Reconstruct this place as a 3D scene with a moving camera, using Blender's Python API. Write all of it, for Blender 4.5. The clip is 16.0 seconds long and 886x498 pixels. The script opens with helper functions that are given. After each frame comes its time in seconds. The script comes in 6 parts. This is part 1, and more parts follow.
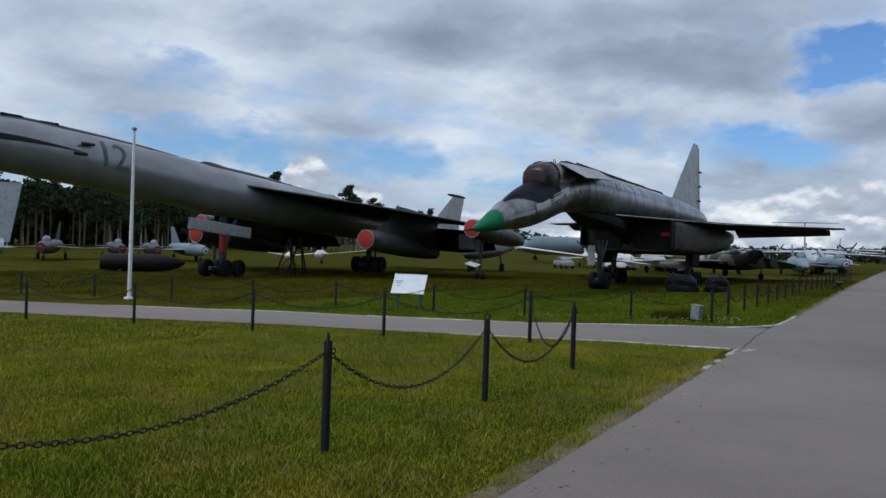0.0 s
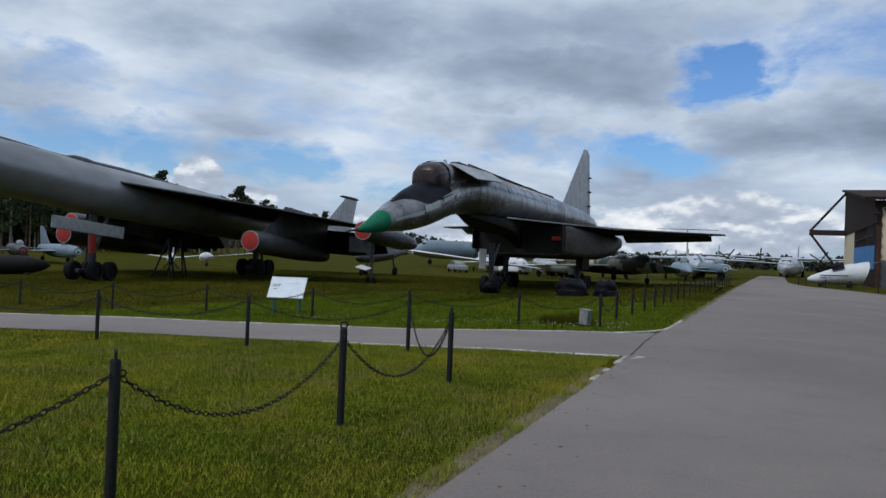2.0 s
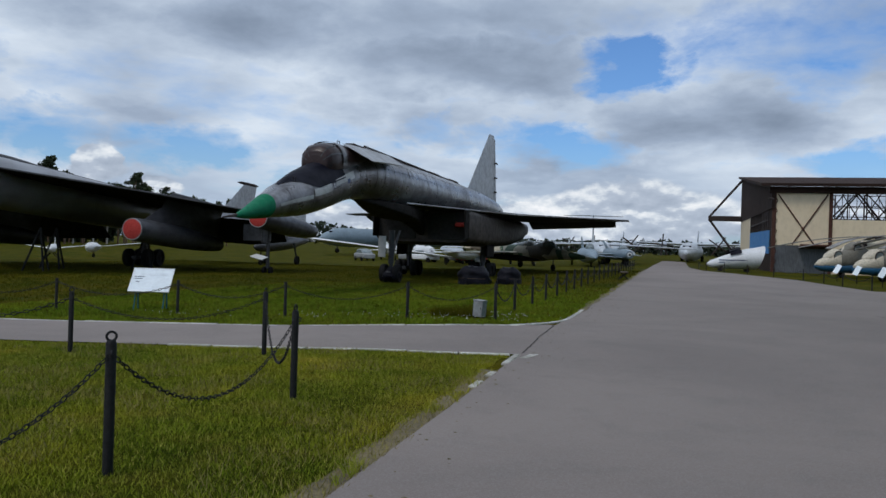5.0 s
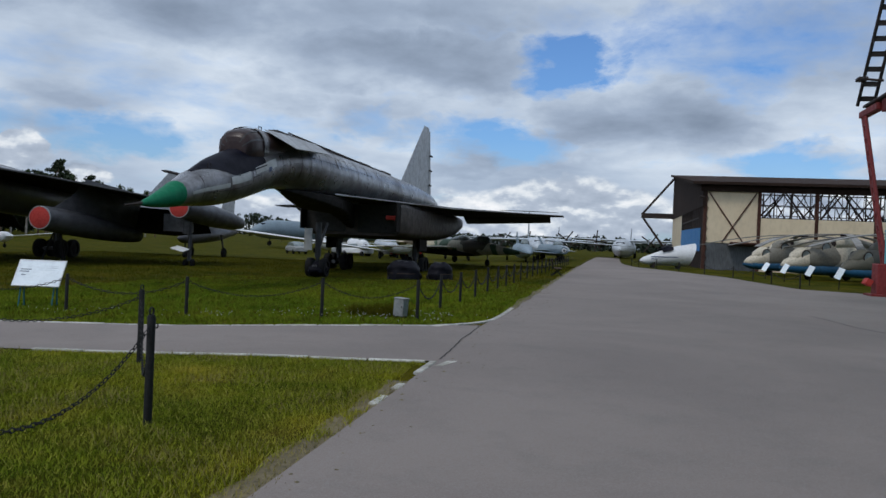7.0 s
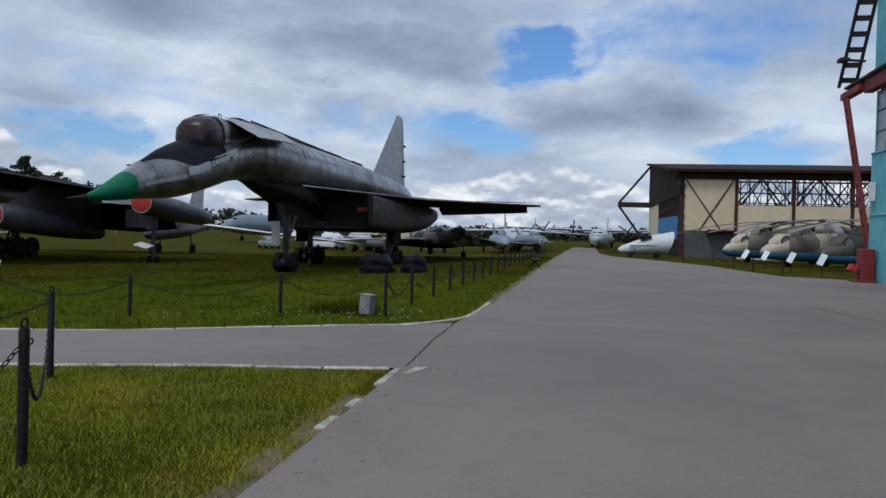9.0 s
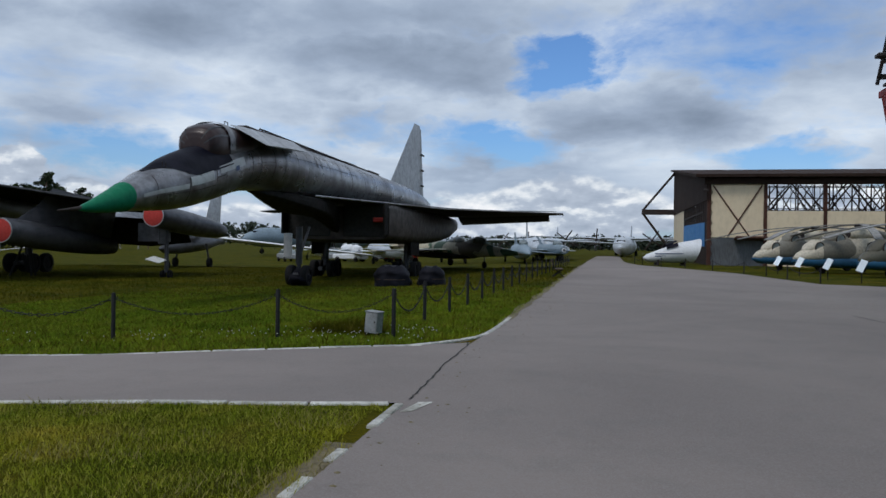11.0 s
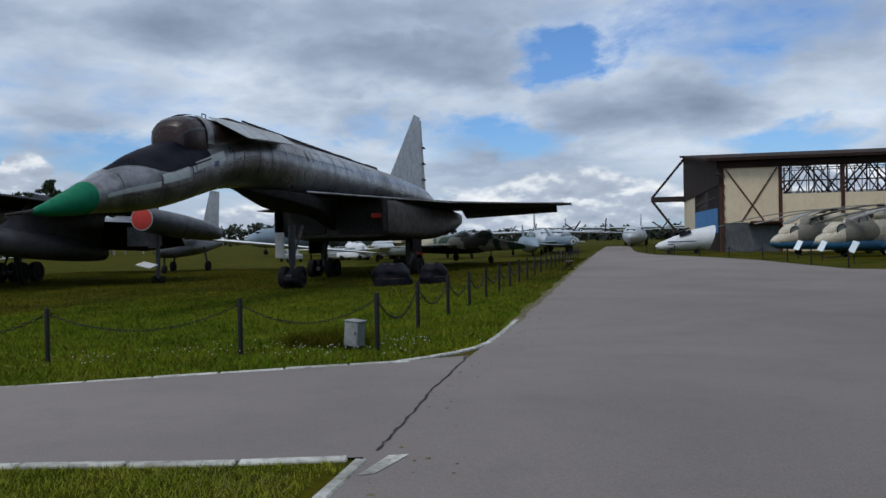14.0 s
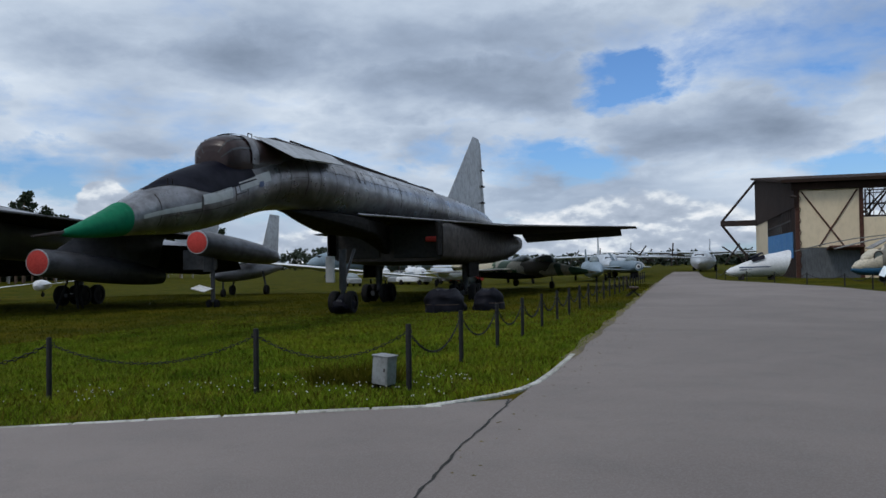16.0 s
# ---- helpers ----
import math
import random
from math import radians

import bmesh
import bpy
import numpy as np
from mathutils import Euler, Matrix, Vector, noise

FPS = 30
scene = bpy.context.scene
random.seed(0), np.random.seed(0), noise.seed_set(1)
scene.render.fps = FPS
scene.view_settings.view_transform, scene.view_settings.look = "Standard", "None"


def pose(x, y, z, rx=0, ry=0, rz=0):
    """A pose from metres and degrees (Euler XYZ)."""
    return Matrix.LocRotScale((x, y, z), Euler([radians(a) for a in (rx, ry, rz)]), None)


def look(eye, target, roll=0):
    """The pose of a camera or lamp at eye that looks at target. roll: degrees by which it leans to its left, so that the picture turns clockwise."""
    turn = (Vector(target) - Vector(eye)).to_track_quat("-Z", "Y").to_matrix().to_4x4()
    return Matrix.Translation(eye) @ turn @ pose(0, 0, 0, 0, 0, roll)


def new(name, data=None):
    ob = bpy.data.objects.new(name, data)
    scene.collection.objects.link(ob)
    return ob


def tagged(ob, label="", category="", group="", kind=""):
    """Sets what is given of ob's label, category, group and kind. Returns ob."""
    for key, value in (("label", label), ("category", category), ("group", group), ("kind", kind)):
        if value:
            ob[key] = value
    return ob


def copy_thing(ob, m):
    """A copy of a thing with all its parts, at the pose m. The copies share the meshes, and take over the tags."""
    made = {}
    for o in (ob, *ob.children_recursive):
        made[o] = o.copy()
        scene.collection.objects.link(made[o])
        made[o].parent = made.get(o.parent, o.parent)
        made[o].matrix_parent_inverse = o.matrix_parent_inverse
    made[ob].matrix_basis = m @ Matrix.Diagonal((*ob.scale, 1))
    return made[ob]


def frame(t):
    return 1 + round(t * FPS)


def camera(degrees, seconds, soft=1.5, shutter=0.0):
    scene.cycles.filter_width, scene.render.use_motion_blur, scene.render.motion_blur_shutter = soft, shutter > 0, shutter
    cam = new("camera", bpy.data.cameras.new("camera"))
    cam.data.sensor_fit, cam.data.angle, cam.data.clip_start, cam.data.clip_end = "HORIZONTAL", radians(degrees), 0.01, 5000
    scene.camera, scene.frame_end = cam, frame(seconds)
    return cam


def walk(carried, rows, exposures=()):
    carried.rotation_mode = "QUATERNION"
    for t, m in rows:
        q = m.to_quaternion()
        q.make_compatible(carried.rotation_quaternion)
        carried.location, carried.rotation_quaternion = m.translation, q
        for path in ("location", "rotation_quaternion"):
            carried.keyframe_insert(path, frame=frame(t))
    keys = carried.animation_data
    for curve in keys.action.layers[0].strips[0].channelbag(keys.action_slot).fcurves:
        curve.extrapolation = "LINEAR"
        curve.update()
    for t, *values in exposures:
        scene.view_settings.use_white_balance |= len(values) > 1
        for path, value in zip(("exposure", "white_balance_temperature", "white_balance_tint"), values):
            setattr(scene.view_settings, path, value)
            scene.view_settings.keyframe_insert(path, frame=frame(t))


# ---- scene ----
cam = camera(58.8, 16.0)
PATH = [
    (0, (2.768, -15.201, 1.741), (1.734, -13.489, 1.732), 1.9),
    (0.5, (2.651, -14.876, 1.707), (1.792, -13.07, 1.737), 1.8),
    (1, (2.551, -14.57, 1.707), (1.789, -12.721, 1.689), 0.7),
    (1.5, (2.522, -14.186, 1.687), (1.702, -12.362, 1.712), 0.8),
    (2, (2.492, -13.868, 1.68), (1.69, -12.036, 1.691), 2.3),
    (2.5, (2.403, -13.569, 1.682), (1.7, -11.697, 1.709), 0.9),
    (3, (2.355, -13.222, 1.672), (1.692, -11.336, 1.699), 1.5),
    (5.5, (2.423, -11.522, 1.665), (1.892, -9.594, 1.63), 2.0),
    (6, (2.401, -11.177, 1.668), (2.018, -9.215, 1.619), 0.7),
    (6.5, (2.398, -10.838, 1.622), (1.987, -8.88, 1.61), 1.1),
    (7, (2.402, -10.47, 1.662), (1.963, -8.519, 1.642), 2.5),
    (7.5, (2.354, -10.084, 1.64), (2.038, -8.109, 1.635), 1.7),
    (8, (2.289, -9.719, 1.621), (1.989, -7.743, 1.534), 1.2),
    (8.5, (2.285, -9.382, 1.621), (1.898, -7.421, 1.544), 0.9),
    (9, (2.234, -9.06, 1.619), (1.853, -7.097, 1.582), 1.6),
    (11.5, (2.08, -7.188, 1.599), (1.626, -5.24, 1.587), 1.1),
    (12, (2.127, -6.845, 1.602), (1.676, -4.897, 1.578), 1.9),
    (12.5, (1.999, -6.49, 1.598), (1.652, -4.521, 1.58), 0.4),
    (13, (2.002, -6.128, 1.556), (1.565, -4.176, 1.573), 0.6),
    (13.5, (1.975, -5.765, 1.582), (1.43, -3.841, 1.525), 0.4),
    (14, (1.871, -5.402, 1.583), (1.414, -3.455, 1.56), -1.0),
    (14.5, (1.85, -5.035, 1.557), (1.35, -3.098, 1.553), 0.0),
    (15, (1.874, -4.664, 1.591), (1.285, -2.753, 1.555), 0.9),
    (15.5, (1.818, -4.34, 1.6), (1.29, -2.411, 1.622), 0.1),
    (16, (1.8, -3.922, 1.57), (1.19, -2.018, 1.612), -0.8),
]
walk(cam, [(t, look(eye, target, roll)) for t, eye, target, roll in PATH])

# ---------------------------------------------------------------- light
SUN_ELEVATION, SUN_AZIMUTH = 56.0, 205.0      # degrees; azimuth clockwise from +y
sun_data = bpy.data.lights.new("sun", "SUN")
sun_data.energy, sun_data.angle, sun_data.color = 1.0, radians(14), (1.0, 0.96, 0.91)
sun = new("sun", sun_data)
az, el = radians(SUN_AZIMUTH), radians(SUN_ELEVATION)
sun_dir = Vector((math.sin(az) * math.cos(el), math.cos(az) * math.cos(el), math.sin(el)))
sun.matrix_world = look(sun_dir * 100, (0, 0, 0))


def node(nt, kind, **inputs):
    n = nt.nodes.new(kind)
    for k, v in inputs.items():
        key = int(k[1:]) if k[0] == "i" and k[1:].isdigit() else k.replace("_", " ")
        n.inputs[key].default_value = v
    return n


def link(nt, a, b):
    nt.links.new(a, b)


def math_node(nt, op, a, b=None, c=None, clamp=False):
    n = nt.nodes.new("ShaderNodeMath")
    n.operation, n.use_clamp = op, clamp
    for i, v in enumerate((a, b, c)):
        if v is None:
            continue
        if isinstance(v, (int, float)):
            n.inputs[i].default_value = v
        else:
            link(nt, v, n.inputs[i])
    return n.outputs[0]


def ramp(nt, fac, stops):
    n = nt.nodes.new("ShaderNodeValToRGB")
    while len(n.color_ramp.elements) < len(stops):
        n.color_ramp.elements.new(0.5)
    for e, (p, c) in zip(n.color_ramp.elements, stops):
        e.position = p
        e.color = (c, c, c, 1) if isinstance(c, (int, float)) else (*c, 1)
    link(nt, fac, n.inputs[0])
    return n.outputs[0]


def mix(nt, fac, a, b, blend="MIX"):
    n = nt.nodes.new("ShaderNodeMix")
    n.data_type, n.blend_type = "RGBA", blend
    for i, v in ((0, fac), (6, a), (7, b)):
        if isinstance(v, (int, float)):
            n.inputs[i].default_value = v
        elif isinstance(v, tuple):
            n.inputs[i].default_value = (*v, 1)
        else:
            link(nt, v, n.inputs[i])
    return n.outputs[2]


def noise_tex(nt, vec, scale, detail=5.0, rough=0.55, distort=0.0, offset=None, stretch=None):
    if offset or stretch:
        mp = nt.nodes.new("ShaderNodeMapping")
        mp.inputs["Location"].default_value = offset or (0, 0, 0)
        mp.inputs["Scale"].default_value = stretch or (1, 1, 1)
        link(nt, vec, mp.inputs[0])
        vec = mp.outputs[0]
    n = nt.nodes.new("ShaderNodeTexNoise")
    n.inputs["Scale"].default_value, n.inputs["Detail"].default_value = scale, detail
    n.inputs["Roughness"].default_value, n.inputs["Distortion"].default_value = rough, distort
    link(nt, vec, n.inputs["Vector"])
    return n.outputs[0]


world = bpy.data.worlds.new("sky")
scene.world = world
world.use_nodes = True
nt = world.node_tree
nt.nodes.clear()
tc = nt.nodes.new("ShaderNodeTexCoord")
sky = nt.nodes.new("ShaderNodeTexSky")
sky.sky_type, sky.sun_disc = "NISHITA", False
sky.sun_elevation, sky.sun_rotation = el, az
sep = nt.nodes.new("ShaderNodeSeparateXYZ")
link(nt, tc.outputs["Generated"], sep.inputs[0])
up = math_node(nt, "MAXIMUM", sep.outputs[2], 0.0)
den = math_node(nt, "ADD", up, 0.20)
comb = nt.nodes.new("ShaderNodeCombineXYZ")
link(nt, math_node(nt, "DIVIDE", sep.outputs[0], den), comb.inputs[0])
link(nt, math_node(nt, "DIVIDE", sep.outputs[1], den), comb.inputs[1])
plane = comb.outputs[0]
cover = noise_tex(nt, plane, 1.25, 9, 0.52, 0.15, (2.68, 1.97, 0.4))
fine = noise_tex(nt, plane, 4.2, 8, 0.6, 0.2, (6.88, 0.47, 2.0))
body = math_node(nt, "ADD", math_node(nt, "MULTIPLY", cover, 0.64), math_node(nt, "MULTIPLY", fine, 0.36))

# bearing and elevation in degrees, frayed by noise, to place the clouds
bearing = math_node(nt, "MULTIPLY", math_node(nt, "ARCTAN2", sep.outputs[0], sep.outputs[1]), 57.2958)
elevation = math_node(nt, "MULTIPLY", math_node(nt, "ARCSINE", sep.outputs[2]), 57.2958)
angles = nt.nodes.new("ShaderNodeCombineXYZ")
link(nt, bearing, angles.inputs[0])
link(nt, elevation, angles.inputs[1])
fray = noise_tex(nt, angles.outputs[0], 0.32, 8, 0.6, 0.3, None, (0.6, 1.0, 1.0))
fray_b = noise_tex(nt, angles.outputs[0], 0.25, 8, 0.6, 0.3, (7.0, 3.0, 1.0), (0.6, 1.0, 1.0))
bearing_f = math_node(nt, "ADD", bearing, math_node(nt, "MULTIPLY_ADD", fray_b, 12.0, -6.0))
elevation_f = math_node(nt, "ADD", elevation, math_node(nt, "MULTIPLY_ADD", fray, 5.0, -2.5))


def banks(places, b=bearing_f, e=elevation_f):
    """1 in the middle of each oval (bearing, elevation, half width, half height, weight), 0 outside."""
    total = None
    for b0, e0, w, h, k in places:
        u = math_node(nt, "MULTIPLY_ADD", b, 1.0 / w, -b0 / w)
        v = math_node(nt, "MULTIPLY_ADD", e, 1.0 / h, -e0 / h)
        d = math_node(nt, "MULTIPLY_ADD", v, v, math_node(nt, "MULTIPLY", u, u))
        f = math_node(nt, "MULTIPLY_ADD", d, -k, k, True)
        total = f if total is None else math_node(nt, "MAXIMUM", total, f)
    return total


gaps = banks([(-4, 12.6, 4.6, 2.6, 1.0), (-9.5, 7.0, 8.0, 2.2, 1.0), (-17, 8.2, 4.0, 1.5, 0.7), (-47, 6.6, 11.0, 2.2, 1.0), (-36, 6.2, 6.0, 1.6, 0.8), (9, 14.0, 11.0, 4.4, 0.9), (10.5, 6.0, 5.0, 1.6, 0.9), (-50, 11.0, 5.0, 1.5, 0.5), (-22, 4.0, 7.0, 1.6, 0.7)])
greys = banks([(0.8, 8.9, 9.0, 3.2, 1.0), (-15, 12.6, 12.0, 2.6, 1.0), (-25, 9.9, 5.0, 2.0, 0.9), (-12.4, 6.2, 3.6, 1.5, 0.8), (14.5, 6.4, 4.0, 1.8, 0.8), (-31, 14.0, 7.0, 2.6, 0.7), (-8, 16.5, 9.0, 2.2, 0.7), (-44, 15.0, 7.0, 2.0, 0.5)])
mask = ramp(nt, math_node(nt, "ADD", body, math_node(nt, "MULTIPLY_ADD", gaps, -0.27, math_node(nt, "MULTIPLY_ADD", greys, 0.12, 0.05))), [(0.33, 0.0), (0.54, 1.0)])
shade = noise_tex(nt, plane, 1.7, 7, 0.5, 0.1, (0.18, 5.47, 3.0))
thick = math_node(nt, "ADD", math_node(nt, "MULTIPLY_ADD", shade, 0.55, -0.03), math_node(nt, "MULTIPLY_ADD", body, 0.45, math_node(nt, "MULTIPLY", greys, 0.125)))
cloud = ramp(nt, thick, [(0.38, (6.9, 7.75, 8.8)), (0.49, (4.9, 5.8, 7.1)), (0.58, (3.4, 4.2, 5.5)), (0.70, (2.2, 2.8, 3.8))])

# heaped white clouds low over the horizon, bright on top and grey below
heap = noise_tex(nt, angles.outputs[0], 0.30, 8, 0.52, 0.1, (1.3, 0.4, 0.1), (0.5, 1.0, 1.0))
heap_up = noise_tex(nt, angles.outputs[0], 0.30, 8, 0.52, 0.1, (1.3, 0.85, 0.1), (0.5, 1.0, 1.0))
heaps = banks([(-4, 2.2, 15.0, 3.8, 1.0), (-41, 4.6, 2.6, 1.9, 1.3), (-37.5, 3.2, 2.4, 1.5, 1.2), (13, 2.8, 10.0, 3.0, 1.0), (-24, 1.2, 12.0, 2.4, 0.9), (-50, 1.0, 12.0, 2.0, 0.7)], math_node(nt, "MULTIPLY_ADD", fray_b, 3.0, math_node(nt, "ADD", bearing, -1.5)), math_node(nt, "MULTIPLY_ADD", fray, 2.0, math_node(nt, "ADD", elevation, -1.0)))
puffs = ramp(nt, math_node(nt, "MULTIPLY_ADD", heaps, 0.55, math_node(nt, "MULTIPLY", heap, 0.8)), [(0.65, 0.0), (0.77, 1.0)])
lit = math_node(nt, "MULTIPLY_ADD", math_node(nt, "SUBTRACT", heap, heap_up), 3.4, 0.48)
puff = ramp(nt, lit, [(0.10, (3.2, 3.85, 4.9)), (0.48, (4.6, 5.3, 6.4)), (0.62, (6.8, 7.4, 8.1)), (0.82, (9.2, 9.4, 9.7))])
low = ramp(nt, up, [(0.0, 1.0), (0.05, 0.55), (0.13, 0.0)])
cover_all = math_node(nt, "MAXIMUM", math_node(nt, "MAXIMUM", mask, puffs), math_node(nt, "MULTIPLY", low, 0.4))
haze = mix(nt, low, cloud, (4.2, 5.2, 6.6))
bright = mix(nt, puffs, haze, puff)
blue = mix(nt, 1.0, sky.outputs[0], (0.62, 0.92, 1.32), "MULTIPLY")
bg = nt.nodes.new("ShaderNodeBackground")
link(nt, mix(nt, cover_all, blue, bright), bg.inputs[0])
bg.inputs[1].default_value = 0.1
out = nt.nodes.new("ShaderNodeOutputWorld")
link(nt, bg.outputs[0], out.inputs[0])

# ---------------------------------------------------------------- materials


def material(name, rough=0.7, metal=0.0, spec=0.4):
    m = bpy.data.materials.new(name)
    m.use_nodes = True
    t = m.node_tree
    b = t.nodes["Principled BSDF"]
    b.inputs["Roughness"].default_value, b.inputs["Metallic"].default_value = rough, metal
    b.inputs["Specular IOR Level"].default_value = spec
    c = t.nodes.new("ShaderNodeTexCoord")
    return m, t, b, c.outputs["Object"]


def bump(t, b, height, strength, distance=0.02):
    n = t.nodes.new("ShaderNodeBump")
    n.inputs["Strength"].default_value, n.inputs["Distance"].default_value = strength, distance
    link(t, height, n.inputs["Height"])
    link(t, n.outputs[0], b.inputs["Normal"])


def painted(name, base, dark, rough=0.6, metal=0.0, big=0.35, small=6.0, streak=None, amount=0.6, relief=0.1, spec=0.4):
    """Weathered paint: patches, streaks and fine grain of a darker tone over a base colour."""
    m, t, b, co = material(name, rough, metal, spec)
    a = noise_tex(t, co, big, 6, 0.6, 0.4)
    g = noise_tex(t, co, small, 6, 0.65, 0.0, None, streak)
    f = math_node(t, "MULTIPLY", ramp(t, a, [(0.38, 0.0), (0.66, 1.0)]), amount)
    f2 = math_node(t, "MULTIPLY", ramp(t, g, [(0.45, 0.0), (0.72, 1.0)]), amount * 0.9)
    col = mix(t, f, base, dark)
    col = mix(t, f2, col, tuple(0.55 * c for c in dark))
    info = t.nodes.new("ShaderNodeObjectInfo")
    v = math_node(t, "MULTIPLY_ADD", info.outputs["Random"], 0.16, 0.92)
    cb = t.nodes.new("ShaderNodeCombineColor")
    for i in range(3):
        link(t, v, cb.inputs[i])
    link(t, mix(t, 1.0, col, cb.outputs[0], "MULTIPLY"), b.inputs["Base Color"])
    link(t, ramp(t, g, [(0.3, rough * 0.8), (0.7, min(1.0, rough * 1.25))]), b.inputs["Roughness"])
    if relief:
        bump(t, b, g, relief, 0.01)
    return m


def camouflage(name, c1, c2, c3, scale=0.5):
    m, t, b, co = material(name, 0.6)
    n = noise_tex(t, co, scale, 2, 0.4, 0.6)
    g = noise_tex(t, co, 7.0, 5, 0.6)
    k = t.nodes.new("ShaderNodeValToRGB")
    k.color_ramp.interpolation = "CONSTANT"
    k.color_ramp.elements.new(0.5)
    for e, (p, c) in zip(k.color_ramp.elements, ((0.0, c1), (0.43, c2), (0.555, c3))):
        e.position, e.color = p, (*c, 1)
    link(t, n, k.inputs[0])
    link(t, mix(t, math_node(t, "MULTIPLY", ramp(t, g, [(0.4, 0.0), (0.7, 1.0)]), 0.4), k.outputs[0], (0.05, 0.045, 0.035)), b.inputs["Base Color"])
    return m


def grass_material(name, blades=False, tone=1.0, tint=(1.05, 1.0, 0.8)):
    m, t, b, co = material(name, 0.95, 0.0, 0.02)
    geo = t.nodes.new("ShaderNodeNewGeometry")
    p = geo.outputs["Position"]
    big = noise_tex(t, p, 0.22, 4, 0.6, 0.5)
    mid = noise_tex(t, p, 1.3, 5, 0.65, 0.3)
    fine_ = noise_tex(t, p, 22.0, 4, 0.7)
    c = mix(t, ramp(t, big, [(0.36, 0.0), (0.64, 1.0)]), (0.095, 0.155, 0.010), (0.185, 0.208, 0.018))
    c = mix(t, math_node(t, "MULTIPLY", ramp(t, mid, [(0.48, 0.0), (0.72, 1.0)]), 0.65), c, (0.27, 0.235, 0.055))
    c = mix(t, math_node(t, "MULTIPLY", ramp(t, mid, [(0.28, 1.0), (0.42, 0.0)]), 0.5), c, (0.045, 0.085, 0.006))
    wide = noise_tex(t, p, 0.5, 3, 0.6, 0.8, (3.0, 1.0, 0.0))
    c = mix(t, 1.0, c, ramp(t, wide, [(0.34, (0.62, 0.72, 0.6)), (0.5, (1.0, 1.0, 1.0)), (0.66, (1.38, 1.22, 1.1))]), "MULTIPLY")
    if blades:
        r = geo.outputs["Random Per Island"]
        c = mix(t, ramp(t, r, [(0.0, 0.0), (0.8, 0.25), (1.0, 0.85)]), c, (0.34, 0.34, 0.10))
        c = mix(t, 0.15, c, (0.15, 0.24, 0.015))
    else:
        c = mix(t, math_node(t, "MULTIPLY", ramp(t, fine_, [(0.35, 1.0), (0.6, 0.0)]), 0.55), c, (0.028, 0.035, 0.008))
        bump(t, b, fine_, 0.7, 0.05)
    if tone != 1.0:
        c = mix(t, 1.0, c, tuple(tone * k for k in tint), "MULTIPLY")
    link(t, c, b.inputs["Base Color"])
    return m


def asphalt_material():
    m, t, b, co = material("asphalt", 0.85, 0.0, 0.3)
    p = t.nodes.new("ShaderNodeNewGeometry").outputs["Position"]
    big = noise_tex(t, p, 0.16, 5, 0.6, 0.6)
    mid = noise_tex(t, p, 1.4, 6, 0.65, 0.2)
    grit = noise_tex(t, p, 70.0, 3, 0.7)
    c = mix(t, ramp(t, big, [(0.35, 0.0), (0.65, 1.0)]), (0.172, 0.141, 0.127), (0.236, 0.195, 0.174))
    c = mix(t, math_node(t, "MULTIPLY", ramp(t, mid, [(0.5, 0.0), (0.75, 1.0)]), 0.35), c, (0.120, 0.105, 0.096))
    c = mix(t, math_node(t, "MULTIPLY", ramp(t, grit, [(0.42, 0.0), (0.7, 1.0)]), 0.45), c, (0.30, 0.285, 0.28))
    link(t, c, b.inputs["Base Color"])
    bump(t, b, grit, 0.5, 0.006)
    return m


def glass_material(name, tint=(0.03, 0.035, 0.045), rough=0.12, spec=0.6):
    m, t, b, co = material(name, rough, 0.0, spec)
    n = noise_tex(t, co, 1.7, 5, 0.6)
    link(t, mix(t, ramp(t, n, [(0.4, 0.0), (0.7, 1.0)]), tint, tuple(c * 1.8 + 0.01 for c in tint)), b.inputs["Base Color"])
    return m


# Tone 0.37 puts the shade below the aircraft into ground and field colour.
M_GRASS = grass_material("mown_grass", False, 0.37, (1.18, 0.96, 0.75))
M_BLADES = grass_material("grass_blades", True, 1.22, (1.13, 0.99, 0.80))
M_FIELD = grass_material("shade_toned_field_blades", True, 0.37, (1.18, 0.96, 0.7))
M_FRESH = grass_material("fresh_verge_blades", True, 0.92, (0.86, 1.0, 0.55))
M_ASPHALT = asphalt_material()
M_KERB = painted("weathered_white_kerb", (0.62, 0.60, 0.55), (0.22, 0.21, 0.17), 0.9, 0, 1.6, 14, None, 0.8, 0.4)
M_CRACK = painted("dark_crack", (0.03, 0.028, 0.026), (0.02, 0.02, 0.015), 0.95)
M_DRY = painted("dry_grass_blades", (0.30, 0.25, 0.07), (0.16, 0.15, 0.035), 0.9, 0, 1.5, 12, None, 0.6, 0.0)
M_SOIL = painted("dry_verge_soil", (0.20, 0.16, 0.085), (0.07, 0.056, 0.03), 0.95, 0, 2.0, 18, None, 0.75, 0.5)
M_BLACK = painted("black_iron_paint", (0.006, 0.006, 0.007), (0.014, 0.012, 0.010), 0.7, 0, 3, 25, None, 0.5)
M_BARE = painted("stained_bare_aluminium", (0.35, 0.355, 0.375), (0.060, 0.046, 0.041), 0.30, 0.6, 0.34, 2.4, (1.2, 0.55, 0.6), 0.82, 0.05, 0.5)
M_BARE_D = painted("sooty_grey_metal", (0.085, 0.085, 0.093), (0.028, 0.025, 0.024), 0.42, 0.3, 0.4, 3.0, (1, 0.4, 1), 0.7, 0.05, 0.4)
M_PALE = painted("pale_primer_patch", (0.50, 0.50, 0.49), (0.30, 0.28, 0.27), 0.55, 0.1, 0.8, 5, None, 0.35)
